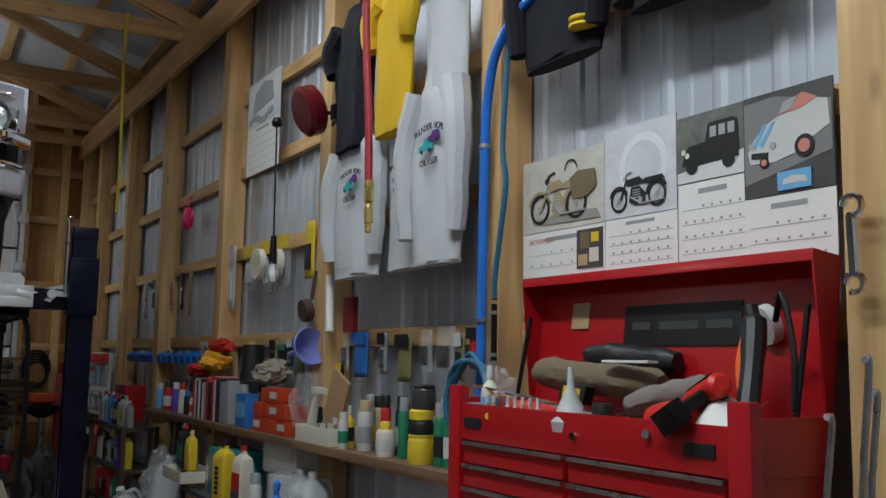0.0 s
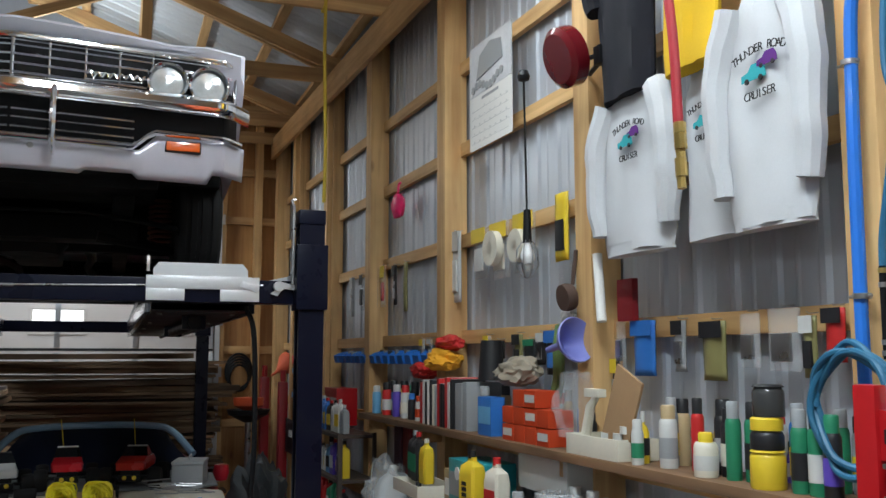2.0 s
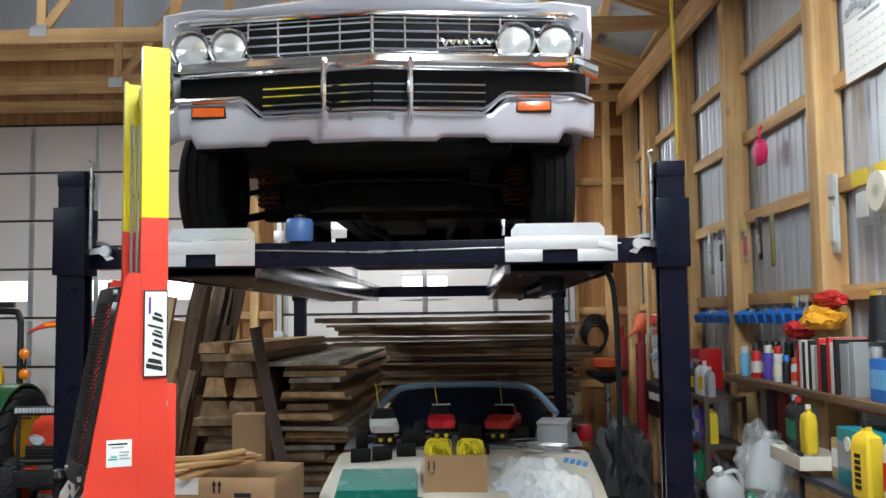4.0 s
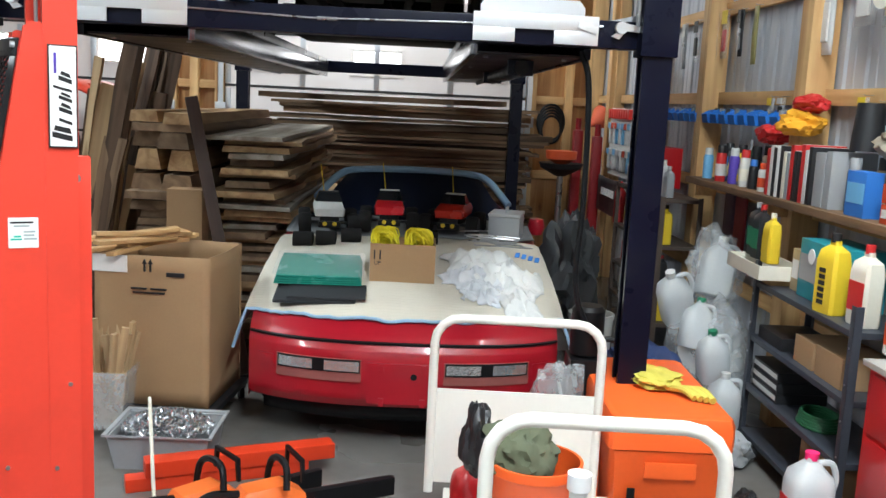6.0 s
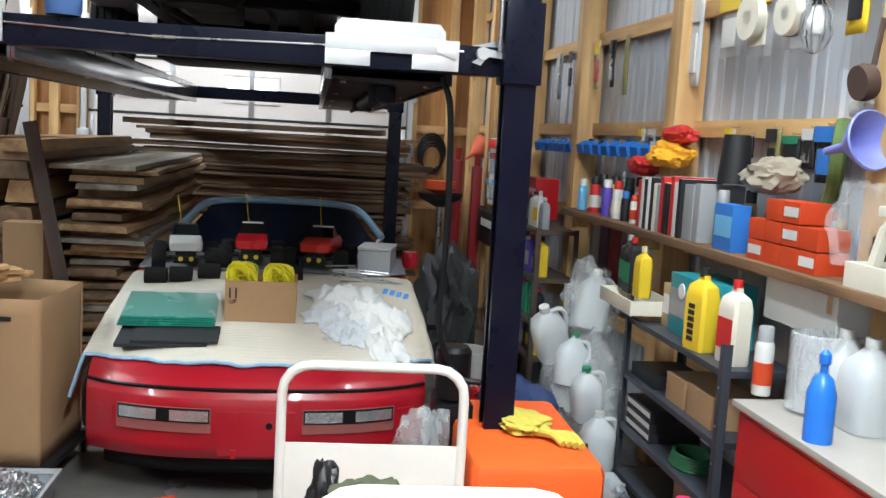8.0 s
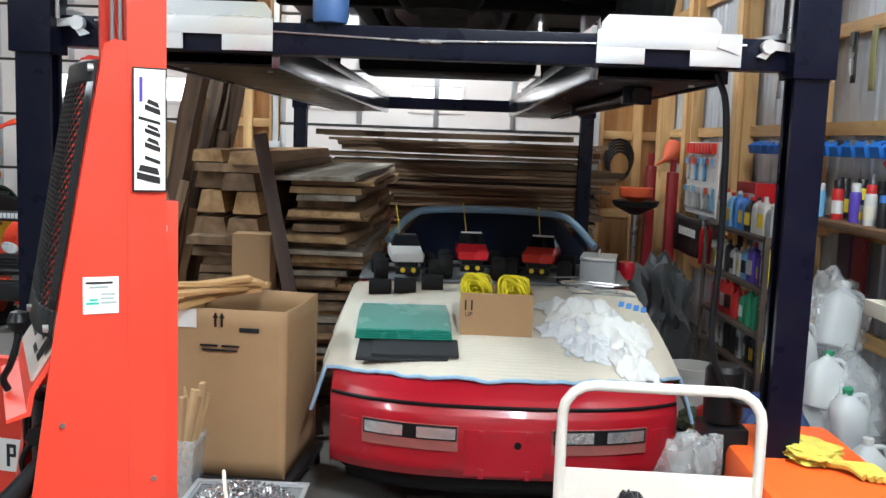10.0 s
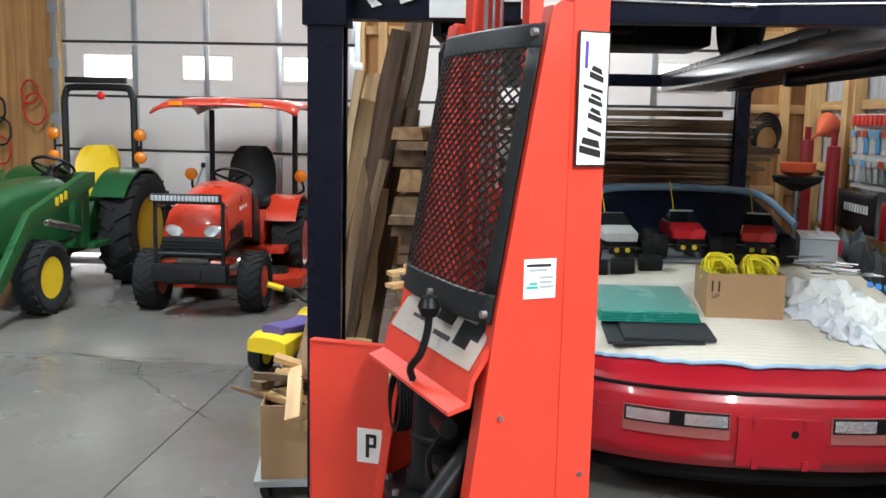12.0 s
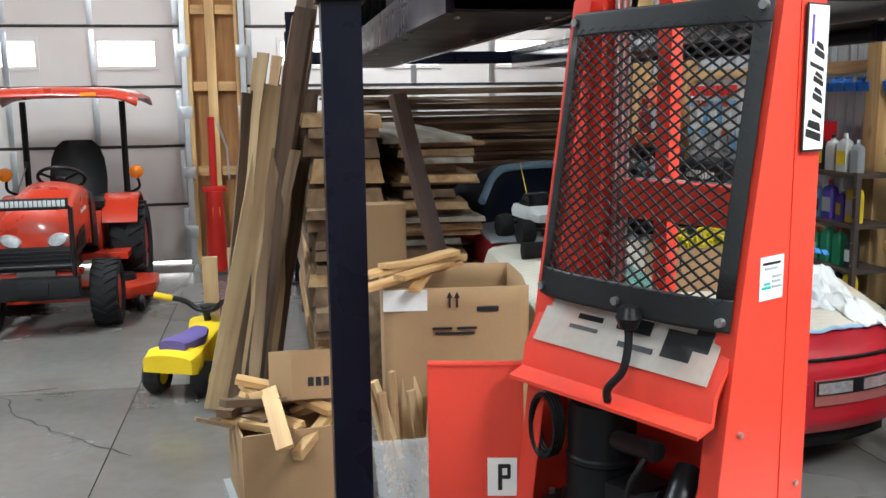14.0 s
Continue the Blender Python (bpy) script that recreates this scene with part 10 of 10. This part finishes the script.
T_AMBER = material("amber_lens", (0.85, 0.22, 0.01), rough=0.2, var=0.1, coat=0.5)
T_REDLENS = material("red_lens", (0.7, 0.02, 0.02), rough=0.2, coat=0.5)
T_DIRT = material("dirty_cast_iron", (0.05, 0.045, 0.04), rough=0.75, var=0.4)
TOY_YEL = material("toy_yellow_plastic", (0.8, 0.55, 0.02), rough=0.4, var=0.1)
TOY_PUR = material("toy_purple_plastic", (0.12, 0.09, 0.28), rough=0.5, var=0.15)
WHITE_ENAMEL = material("white_enamel", (0.8, 0.8, 0.78), rough=0.35, var=0.05)
T_TUBE = glow("lit_tube", (1.0, 0.98, 0.95), 6.0)


def tractor_wheel(th, c, r, w, rim_mat, lugs=20, rim=0.55, turf=False):
    """A tyre with lugs, its dished rim and its hub, on an axle along x."""
    m = pose(c[0], c[1], c[2], 0, 90, 0)
    bm = B()
    ri = r * rim
    lathe(bm, [(ri, -w * .36), (ri + .02, -w * .45), (r * .86, -w * .5), (r * .95, -w * .43), (r * .975, -w * .2), (r * .98, 0),
               (r * .975, w * .2), (r * .95, w * .43), (r * .86, w * .5), (ri + .02, w * .45), (ri, w * .36), (ri, -w * .36)], n=36, m=m)
    for i in range(lugs):
        for s in (-1, 1):
            a = (i + (0.5 if s > 0 else 0)) * 360 / lugs
            lm = m @ pose(0, 0, 0, 0, 0, a) @ pose(r * .965, 0, s * w * .23, 32 * s, 0, 0)
            cbox(bm, (0, 0, 0), (r * .075, r * (.09 if turf else .11), w * .5), 0.0, lm)
    ty = part("tyre", bm, T_TYRE, th)
    bm = B()
    for s in (-1, 1):
        lathe(bm, [(ri * 1.02, s * w * .40), (ri * .94, s * w * .38), (ri * .88, s * w * .25), (ri * .5, s * w * .18),
                   (ri * .45, s * w * .26), (ri * .2, s * w * .3), (0.002, s * w * .3)], n=28, m=m)
    part("rim", bm, rim_mat, ty)
    for i in range(5):
        a = math.radians(72 * i)
        for s in (-1, 1):
            bm = B()
            p = m @ Vector((ri * .33 * math.cos(a), ri * .33 * math.sin(a), s * w * .27))
            q = m @ Vector((ri * .33 * math.cos(a), ri * .33 * math.sin(a), s * w * .33))
            cyl(bm, p, q, ri * .05, 6)
            part("wheel_nut", bm, T_STEEL, ty)


def bowed(bm, y, w, z, h, crown=0.25, n=10):
    """A hood section across x: upright sides and a rounded top."""
    pts = [(-w / 2, y, z), (-w / 2, y, z + h * (1 - crown))]
    for i in range(1, n):
        a = math.pi * (1 - i / n)
        pts.append((w / 2 * math.cos(a) * (0.94 + 0.06 * abs(math.cos(a))), y, z + h * (1 - crown) + h * crown * math.sin(a) ** 0.7))
    pts += [(w / 2, y, z + h * (1 - crown)), (w / 2, y, z)]
    return pts


def hood(th, mat, rows, name="hood", label=""):
    bm = B()
    loft(bm, [bowed(bm, *r) for r in rows])
    return part(name, bm, mat, th, label)


def bucket_seat(th, c, mat, w=.5, h=.5):
    bm = B()
    loft(bm, [[(c[0] + sx * w / 2 * k, c[1] + sy * .22 * k, c[2] + z) for sx, sy in ((-1, -.8), (-.8, -1), (.8, -1), (1, -.8), (1, .8), (.8, 1), (-.8, 1), (-1, .8))]
              for z, k in ((0, .85), (.03, 1), (.08, 1), (.11, .85))])
    part("seat_cushion", bm, mat, th)
    bm = B()
    secs = []
    for t, k in ((0, .8), (.12, .98), (.4, 1), (.7, .92), (.9, .75), (1, .5)):
        y0, z0 = c[1] + .17 + .1 * t, c[2] + .06 + h * t
        secs.append([(c[0] - w / 2 * k, y0 - .05, z0), (c[0] - w * .3 * k, y0, z0), (c[0] + w * .3 * k, y0, z0), (c[0] + w / 2 * k, y0 - .05, z0),
                     (c[0] + w * .44 * k, y0 + .06, z0), (c[0], y0 + .09, z0), (c[0] - w * .44 * k, y0 + .06, z0)])
    loft(bm, secs)
    part("seat_backrest", bm, mat, th)


def steering(th, c, r=.18):
    m = pose(*c, -32, 0, 0)
    bm = B()
    tube(bm, [m @ Vector((r * math.cos(i * math.pi / 16), r * math.sin(i * math.pi / 16), 0)) for i in range(32)], .014, 8, closed=True)
    for a in (90, 210, 330):
        tube(bm, [m @ Vector((0, 0, -.03)), m @ Vector((r * math.cos(math.radians(a)), r * math.sin(math.radians(a)), 0))], .012, 6)
    lathe(bm, [(.002, .0), (.04, -.005), (.045, -.03), (.03, -.06)], n=14, m=m)
    wheel = part("steering_wheel", bm, T_BLACK, th)
    bm = B()
    cyl(bm, m @ Vector((0, 0, -.04)), m @ Vector((0, .0, -.3)), .028, 10)
    part("steering_column", bm, T_BLACK, wheel)


def side_lamp(th, c, mat=None, r=.045):
    bm = B()
    m = pose(*c, 90, 0, 0)
    lathe(bm, [(.002, r * .7), (r * .6, r * .6), (r, r * .25), (r, -r * .2), (r * .7, -r * .7), (.002, -r * .75)], n=16, m=m)
    part("marker_lamp", bm, mat or T_AMBER, th)


def fender(th, mat, x0, x1, cy, cz, r, a0, a1, name="fender"):
    """A bent wing over a wheel."""
    bm = B()
    n = 12
    for rr in (0,):
        outer, inner = [], []
        for i in range(n + 1):
            a = math.radians(a0 + (a1 - a0) * i / n)
            outer.append((cy + (r + .02) * math.cos(a), cz + (r + .02) * math.sin(a)))
            inner.append((cy + r * math.cos(a), cz + r * math.sin(a)))
        prism(bm, outer + inner[::-1], x0, x1, "x")
    part(name, bm, mat, th)


# ---- the orange-red compact tractor with its canopy and mower deck
rt = thing("compact_tractor", "orange-red compact tractor with a canopy, light bar and mower deck", "tractor", m=pose(-2.74, 9.95, 0, 0, 0, 2))
for sx in (-1, 1):
    tractor_wheel(rt, (sx * .43, 0, .25), .25, .2, T_RED, 22, .52, turf=True)
    tractor_wheel(rt, (sx * .46, 1.42, .39), .39, .3, T_RED, 20, .56, turf=True)
    fender(rt, T_RED, sx * .27, sx * .56, 1.42, .42, .42, 15, 150)
hood(rt, T_RED, [(-.27, .5, .47, .30, .45), (-.2, .46, .52, .40, .4), (.1, .46, .55, .45, .3), (.45, .46, .56, .49, .28), (.72, .47, .52, .5, .25)])
bm = B(); loft(bm, [bowed(bm, *r) for r in ((.70, .5, .5, .5, .3), (.82, .52, .48, .52, .3), (.93, .5, .42, .42, .3))])
part("dashboard", bm, T_BLACK, rt)
bm = B(); prism(bm, [(-.32, .32), (.95, .34), (.95, .5), (-.3, .48)], -.13, .13, "x", .01)
part("chassis", bm, T_DIRT, rt)
bm = B(); box(bm, (-.245, -.3, .475), (.245, -.255, .645), .012)
for i in range(5):
    box(bm, (-.235, -.312, .495 + i * .028), (.235, -.295, .507 + i * .028), .002)
part("grille", bm, T_BLACK, rt)
bm = B(); prism(bm, [(-.27, .46), (.05, .44), (.05, .40), (-.3, .4)], -.27, .27, "x", .012)
part("front_apron", bm, T_RED, rt)
for sx in (-1, 1):
    bm = B()
    loft(bm, [[(sx * (.155 + .075 * k * math.cos(a)), y, .69 + .05 * k * math.sin(a) + .012 * math.cos(a)) for a in [i * math.pi / 8 for i in range(16)]]
              for y, k in ((-.235, 1.08), (-.27, 1.0), (-.285, .8), (-.29, .3))])
    part("headlamp", bm, T_LENS, rt, "clear headlamp")
    bm = B()
    prism(bm, [(-.16, .53), (.4, .56), (.36, .72), (.16, .70)], sx * .233, sx * .242, "x", .003)
    for i in range(5):
        box(bm, (sx * .24, -.02 + i * .07, .58), (sx * .248, .02 + i * .07, .68), .002)
    part("side_grille", bm, T_BLACK, rt)
    bm = B()
    for k in range(3):
        cbox(bm, (sx * .24, .28 + .09 * k, .83 + .005 * k), (.006, .06, .03), .001)
    part("lettering_bar", bm, WHITE_ENAMEL, rt, "pale unreadable side lettering bars")
bm = B()
for sx in (-1, 1):
    tube(bm, smooth_path([(sx * .27, -.36, .34), (sx * .27, -.38, .6), (sx * .27, -.37, .93)]), .017, 8)
for z in (.42, .52, .93):
    tube(bm, [(-.27, -.37, z), (.27, -.37, z)], .014, 8)
for sx in (-1, 1):
    tube(bm, [(sx * .27, -.37, .9), (sx * .25, -.2, .88)], .012, 8)
part("brush_guard", bm, T_BLACK, rt, "black tubular brush guard")
bm = B(); box(bm, (-.3, -.42, .3), (.3, -.3, .44), .02); cbox(bm, (0, -.43, .37), (.2, .02, .09), .008)
part("front_bumper", bm, T_BLACK, rt)
bm = B(); cbox(bm, (-.02, -.385, .965), (.56, .06, .065), .008)
bar = part("light_bar", bm, T_BLACK, rt)
for i in range(18):
    bm = B(); cbox(bm, (-.02 - .255 + i * .03, -.416, .965), (.024, .006, .045), .003)
    part("led_lens", bm, T_LENS, bar)
bm = B(); cyl(bm, (-.4, 0, .25), (.4, 0, .25), .045, 10); cyl(bm, (-.42, 1.42, .39), (.42, 1.42, .39), .07, 10)
part("axle", bm, T_DIRT, rt)
bm = B(); prism(bm, [(.8, .36), (1.2, .36), (1.2, .42), (.8, .42)], -.5, .5, "x", .012)
part("footplate", bm, T_RED, rt)
bm = B(); prism(bm, [(.95, .42), (1.75, .42), (1.75, .74), (1.1, .74), (.95, .55)], -.27, .27, "x", .02)
part("seat_base", bm, T_RED, rt)
bucket_seat(rt, (.05, 1.3, .74), T_SEAT, .48, .52)
steering(rt, (0, .93, 1.04), .18)
bm = B(); tube(bm, [(-.3, .85, .85), (-.32, .82, .95), (-.22, .75, 1.16)], .007, 6)
part("gear_lever", bm, T_STEEL, rt); bm = B(); lathe(bm, [(.002, .02), (.02, .01), (.022, -.02), (.01, -.03)], (-.22, .75, 1.17), 10); part("knob", bm, T_BLACK, rt)
bm = B()
tube(bm, [(-.42, 1.72, .5), (-.42, 1.72, 1.66)], .028, 8)
part("rollover_post", bm, T_BLACK, rt); bm = B()
tube(bm, [(.42, 1.72, .5), (.42, 1.72, 1.66)], .028, 8)
part("rollover_post", bm, T_BLACK, rt)
bm = B()
grid(bm, 14, 14, lambda s, t: (-.66 + 1.32 * s, .62 + 1.4 * t, 1.78 - .07 * abs(2 * s - 1) ** 7 - .07 * abs(2 * t - 1) ** 7 - .015 * abs(2 * s - 1)))
cp = solidify(part("canopy", bm, T_RED, rt, "moulded orange-red sun canopy"), .018)
for x in (-.42, .3):
    bm = B(); cbox(bm, (x, .605, 1.71), (.12, .02, .035), .006); part("canopy_lamp", bm, T_AMBER, cp, "amber lamp")
for sx in (-1, 1):
    bm = B(); tube(bm, smooth_path([(sx * .45, 1.55, .84), (sx * .55, 1.5, .9), (sx * .53, 1.42, 1.03)]), .013, 6); part("lamp_bracket", bm, T_BLACK, rt)
    side_lamp(rt, (sx * .54, 1.41, 1.04), r=.06)
bm = B(); prism(bm, [(-.62, .5), (-.55, .38), (.55, .38), (.72, .55), (.72, 1.0), (.5, 1.08), (-.5, 1.08), (-.62, .95)], .10, .2, "z", .025)
deck = part("mower_deck", bm, T_RED, rt, "scuffed red mower deck")
bm = B(); lathe(bm, [(.002, .25), (.1, .25), (.11, .2), (.08, .19)], (.45, .75, 0), 16); part("deck_pulley", bm, T_BLACK, deck)
for sx in (-.5, .62):
    bm = B(); lathe(bm, [(.002, -.03), (.06, -.03), (.07, 0), (.06, .03), (.002, .03)], n=14, m=pose(sx, .37, .07, 0, 90, 0)); part("gauge_wheel", bm, T_BLACK, deck)

# ---- the green tractor with loader arms
gt = thing("loader_tractor", "green tractor with yellow seat, yellow wheels and loader arms", "tractor", m=pose(-4.38, 9.55, 0, 0, 0, -2))
for sx in (-1, 1):
    tractor_wheel(gt, (sx * .46, 0, .3), .3, .2, T_YELLOW, 20, .55)
    tractor_wheel(gt, (sx * .52, 1.6, .52), .52, .34, T_YELLOW, 18, .58)
    fender(gt, T_GREEN, sx * .3, sx * .62, 1.6, .52, .56, 20, 145)
hood(gt, T_GREEN, [(-.5, .4, .5, .35, .4), (-.42, .44, .5, .43, .3), (0, .46, .5, .5, .25), (.5, .47, .5, .55, .25), (.85, .48, .5, .55, .25)])
bm = B(); prism(bm, [(-.5, .3), (1.8, .35), (1.8, .52), (-.5, .5)], -.17, .17, "x", .015); part("chassis", bm, T_DIRT, gt)
bm = B(); prism(bm, [(1.1, .5), (1.9, .5), (1.9, .8), (1.25, .8), (1.1, .6)], -.28, .28, "x", .02); part("seat_base", bm, T_GREEN, gt)
bm = B(); prism(bm, [(.8, .42), (1.4, .42), (1.4, .47), (.8, .47)], -.5, .5, "x", .01); part("footplate", bm, T_GREEN, gt)
bucket_seat(gt, (.12, 1.45, .82), T_YELLOW, .46, .42)
steering(gt, (0, 1.05, 1.12), .18)
for sx in (-1, 1):
    bm = B()
    prism(bm, [(.72, .45), (.86, .45), (.86, 1.1), (.72, 1.1)], sx * .36, sx * .43, "x", .008)
    part("loader_mast", bm, T_GREEN, gt)
    bm = B()
    prism(bm, [(.84, 1.1), (.84, .98), (-.15, .72), (-.62, .28), (-.74, .30), (-.22, .84), (.7, 1.1)], sx * .44, sx * .5, "x", .008)
    part("loader_arm", bm, T_GREEN, gt)
    bm = B(); cyl(bm, (sx * .4, .75, .6), (sx * .4, .2, .72), .03, 10); cyl(bm, (sx * .4, .25, .71), (sx * .42, -.12, .78), .015, 8)
    part("hydraulic_ram", bm, T_STEEL, gt)
    for k in range(3):
        bm = B(); cbox(bm, (sx * .505, .18 + .07 * k, .895 + .02 * k), (.004, .045, .07), .001); part("lettering_bar", bm, T_YELLOW, gt, "yellow decal bar")
    bm = B(); tube(bm, [(sx * .36, 1.95, .6), (sx * .36, 1.95, 1.76)], .035, 8); part("rollover_post", bm, T_BLACK, gt)
    side_lamp(gt, (sx * .45, 1.88, 1.4), r=.06); side_lamp(gt, (sx * .45, 1.88, 1.18), r=.06)
    bm = B(); tube(bm, [(sx * .37, 1.94, 1.28), (sx * .45, 1.9, 1.28)], .012, 6); tube(bm, [(sx * .45, 1.9, 1.16), (sx * .45, 1.9, 1.42)], .012, 6); part("lamp_bracket", bm, T_BLACK, gt)
bm = B(); tube(bm, smooth_path([(-.36, 1.95, 1.74), (-.33, 1.95, 1.83), (-.25, 1.95, 1.86), (.25, 1.95, 1.86), (.33, 1.95, 1.83), (.36, 1.95, 1.74)]), .035, 8)
part("rollover_hoop", bm, T_BLACK, gt)
bm = B(); cbox(bm, (0, 1.9, 1.93), (.62, .06, .06), .008); part("light_bar", bm, T_BLACK, gt)
side_lamp(gt, (.05, 1.9, 1.78), T_REDLENS, .04)
bm = B(); cyl(bm, (-.42, 0, .3), (.42, 0, .3), .05, 10); cyl(bm, (-.45, 1.6, .52), (.45, 1.6, .52), .08, 10); part("axle", bm, T_DIRT, gt)

# ---- the ride-on toy
at = thing("ride_on_toy", "yellow and purple plastic ride-on quad toy with black handlebars", "toy", m=pose(-1.62, 8.1, 0, 0, 0, -24))
for y in (0, .42):
    for sx in (-1, 1):
        bm = B(); m_ = pose(sx * .15, y, .1, 0, 90, 0)
        lathe(bm, [(.05, -.045), (.085, -.05), (.1, -.03), (.1, .03), (.085, .05), (.05, .045), (.05, -.045)], n=20, m=m_)
        w_ = part("tyre", bm, T_BLACK, at)
        bm = B(); lathe(bm, [(.002, -.03), (.052, -.04), (.052, .04), (.002, .03)], n=14, m=m_); part("hub", bm, TOY_YEL, w_)
bm = B(); loft(bm, [bowed(bm, *r) for r in ((-.14, .3, .16, .10, .4), (-.05, .34, .14, .15, .3), (.12, .2, .13, .15, .3), (.28, .2, .14, .2, .3), (.42, .34, .16, .2, .3), (.55, .28, .18, .12, .4))])
part("body", bm, TOY_YEL, at)
bm = B(); loft(bm, [bowed(bm, *r) for r in ((-.08, .16, .27, .06, .4), (.0, .2, .27, .06, .4), (.16, .17, .26, .06, .4), (.24, .12, .27, .07, .4))]); part("seat", bm, TOY_PUR, at, "purple seat")
bm = B(); tube(bm, [(0, .36, .3), (0, .32, .44)], .022, 8); tube(bm, smooth_path([(-.2, .25, .5), (-.12, .3, .47), (-.05, .32, .42), (.05, .32, .42), (.12, .3, .47), (.2, .25, .5)]), .016, 8); hb = part("handlebar", bm, T_BLACK, at)
for sx in (-1, 1):
    bm = B(); tube(bm, [(sx * .18, .262, .49), (sx * .27, .21, .52)], .02, 8); part("grip", bm, TOY_YEL, hb, "yellow grip")
bm = B(); lathe(bm, [(.002, .03), (.05, .02), (.06, 0), (.04, -.02)], (0, .36, .42), 14); part("dial", bm, T_BLACK, at)

# ---- planks, jacks and poles by the pier between the doors
PLANK = timber("pale_plank", (0.62, 0.42, 0.22), (0.42, 0.25, 0.11), "z")
for x, y, h in ((-1.5, 9.1, .62), (-1.33, 9.06, .68)):
    bm = B(); box(bm, (x - .05, y - .02, 0), (x + .05, y + .02, h), .004)
    solo("short_plank", bm, PLANK, "short pale pine plank standing upright on the concrete", "plank", "short planks")
JACK_RED = material("jack_red", (0.5, 0.02, 0.015), rough=0.4, var=0.2)
for x, y in ((-1.62, 11.9), (-1.1, 11.6)):
    jk = thing("farm_jack", "red upright jack standing on its foot by the doors", "jack", "red jacks", m=pose(x, y, 0, 0, 0, 12))
    bm = B(); box(bm, (-.12, -.12, 0), (.12, .12, .03), .006); part("foot", bm, T_DIRT, jk)
    bm = B(); cyl(bm, (0, 0, .03), (0, 0, .8), .1, 14, .08); part("cylinder", bm, JACK_RED, jk)
    bm = B(); cyl(bm, (0, 0, .8), (0, 0, 1.5), .035, 12); part("rod", bm, JACK_RED, jk)
    bm = B(); cbox(bm, (0, 0, .82), (.22, .1, .05), .01); part("collar", bm, JACK_RED, jk)
    bm = B(); cbox(bm, (0, -.075, .6), (.07, .006, .1), .002); part("decal", bm, T_YELLOW, jk, "yellow decal")
    bm = B(); tube(bm, [(.06, 0, 1.45), (.14, 0, 1.2), (.15, 0, .9)], .012, 6); part("handle", bm, T_STEEL, jk)

# ---- clutter on the back wall beyond the tractors
rnd = random.Random(81)
for i in range(9):
    x, z = -5.9 + rnd.uniform(-.45, .45), 1.15 + .22 * (i % 4) + rnd.uniform(0, .05)
    bm = B(); r = rnd.uniform(.07, .15)
    tube(bm, [(x + r * math.cos(a * math.pi / 10), BACK_Y - .1 + .01 * (a % 3), z + r * 1.3 * math.sin(a * math.pi / 10)) for a in range(20)], .014, 6, closed=True)
    solo("hung_coil", bm, T_BLACK if i % 3 else T_RED, "coiled strap or cord hung on the board wall", "cord", "hung coils")

# ---- the hoist rope, the brace and the jug on the lift
ROPE = material("yellow_rope", (0.7, 0.5, 0.06), rough=0.8, var=0.2, fine=200)
bm = B(); tube(bm, smooth_path([(2.46, 8.06, 4.53), (2.455, 8.05, 4.0), (2.47, 8.05, 3.3), (2.465, 8.05, 2.86)]), .013, 6)
tube(bm, [(2.46 + .012 * math.sin(a), 8.1 + .07 * math.cos(a), 4.45 + .09 * math.sin(a)) for a in [i * math.pi / 6 for i in range(12)]], .012, 6, closed=True)
solo("hanging_rope", bm, ROPE, "yellow rope hanging from a roof truss", "rope")
JUGBLUE = material("jug_blue", (0.05, 0.12, 0.3), rough=0.4, var=0.1)
jg = thing("water_jug", "small blue plastic jug standing on the lift beam", "jug", m=pose(.2, 5.75, 2.075))
bm = B(); lathe(bm, [(.002, 0), (.06, 0), (.065, .02), (.065, .09), (.055, .105), (.02, .11), (.002, .11)], n=16); part("body", bm, JUGBLUE, jg)
bm = B(); lathe(bm, [(.024, .105), (.024, .125), (.002, .127)], n=12); part("cap", bm, T_BLACK, jg)

# ---- the added shop lights under the ceiling, out of view
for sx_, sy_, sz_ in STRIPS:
    lf = thing("shop_light", "added white two-tube shop light, unseen, under the roof trusses", "lamp", "shop lights", m=pose(sx_, sy_, sz_))
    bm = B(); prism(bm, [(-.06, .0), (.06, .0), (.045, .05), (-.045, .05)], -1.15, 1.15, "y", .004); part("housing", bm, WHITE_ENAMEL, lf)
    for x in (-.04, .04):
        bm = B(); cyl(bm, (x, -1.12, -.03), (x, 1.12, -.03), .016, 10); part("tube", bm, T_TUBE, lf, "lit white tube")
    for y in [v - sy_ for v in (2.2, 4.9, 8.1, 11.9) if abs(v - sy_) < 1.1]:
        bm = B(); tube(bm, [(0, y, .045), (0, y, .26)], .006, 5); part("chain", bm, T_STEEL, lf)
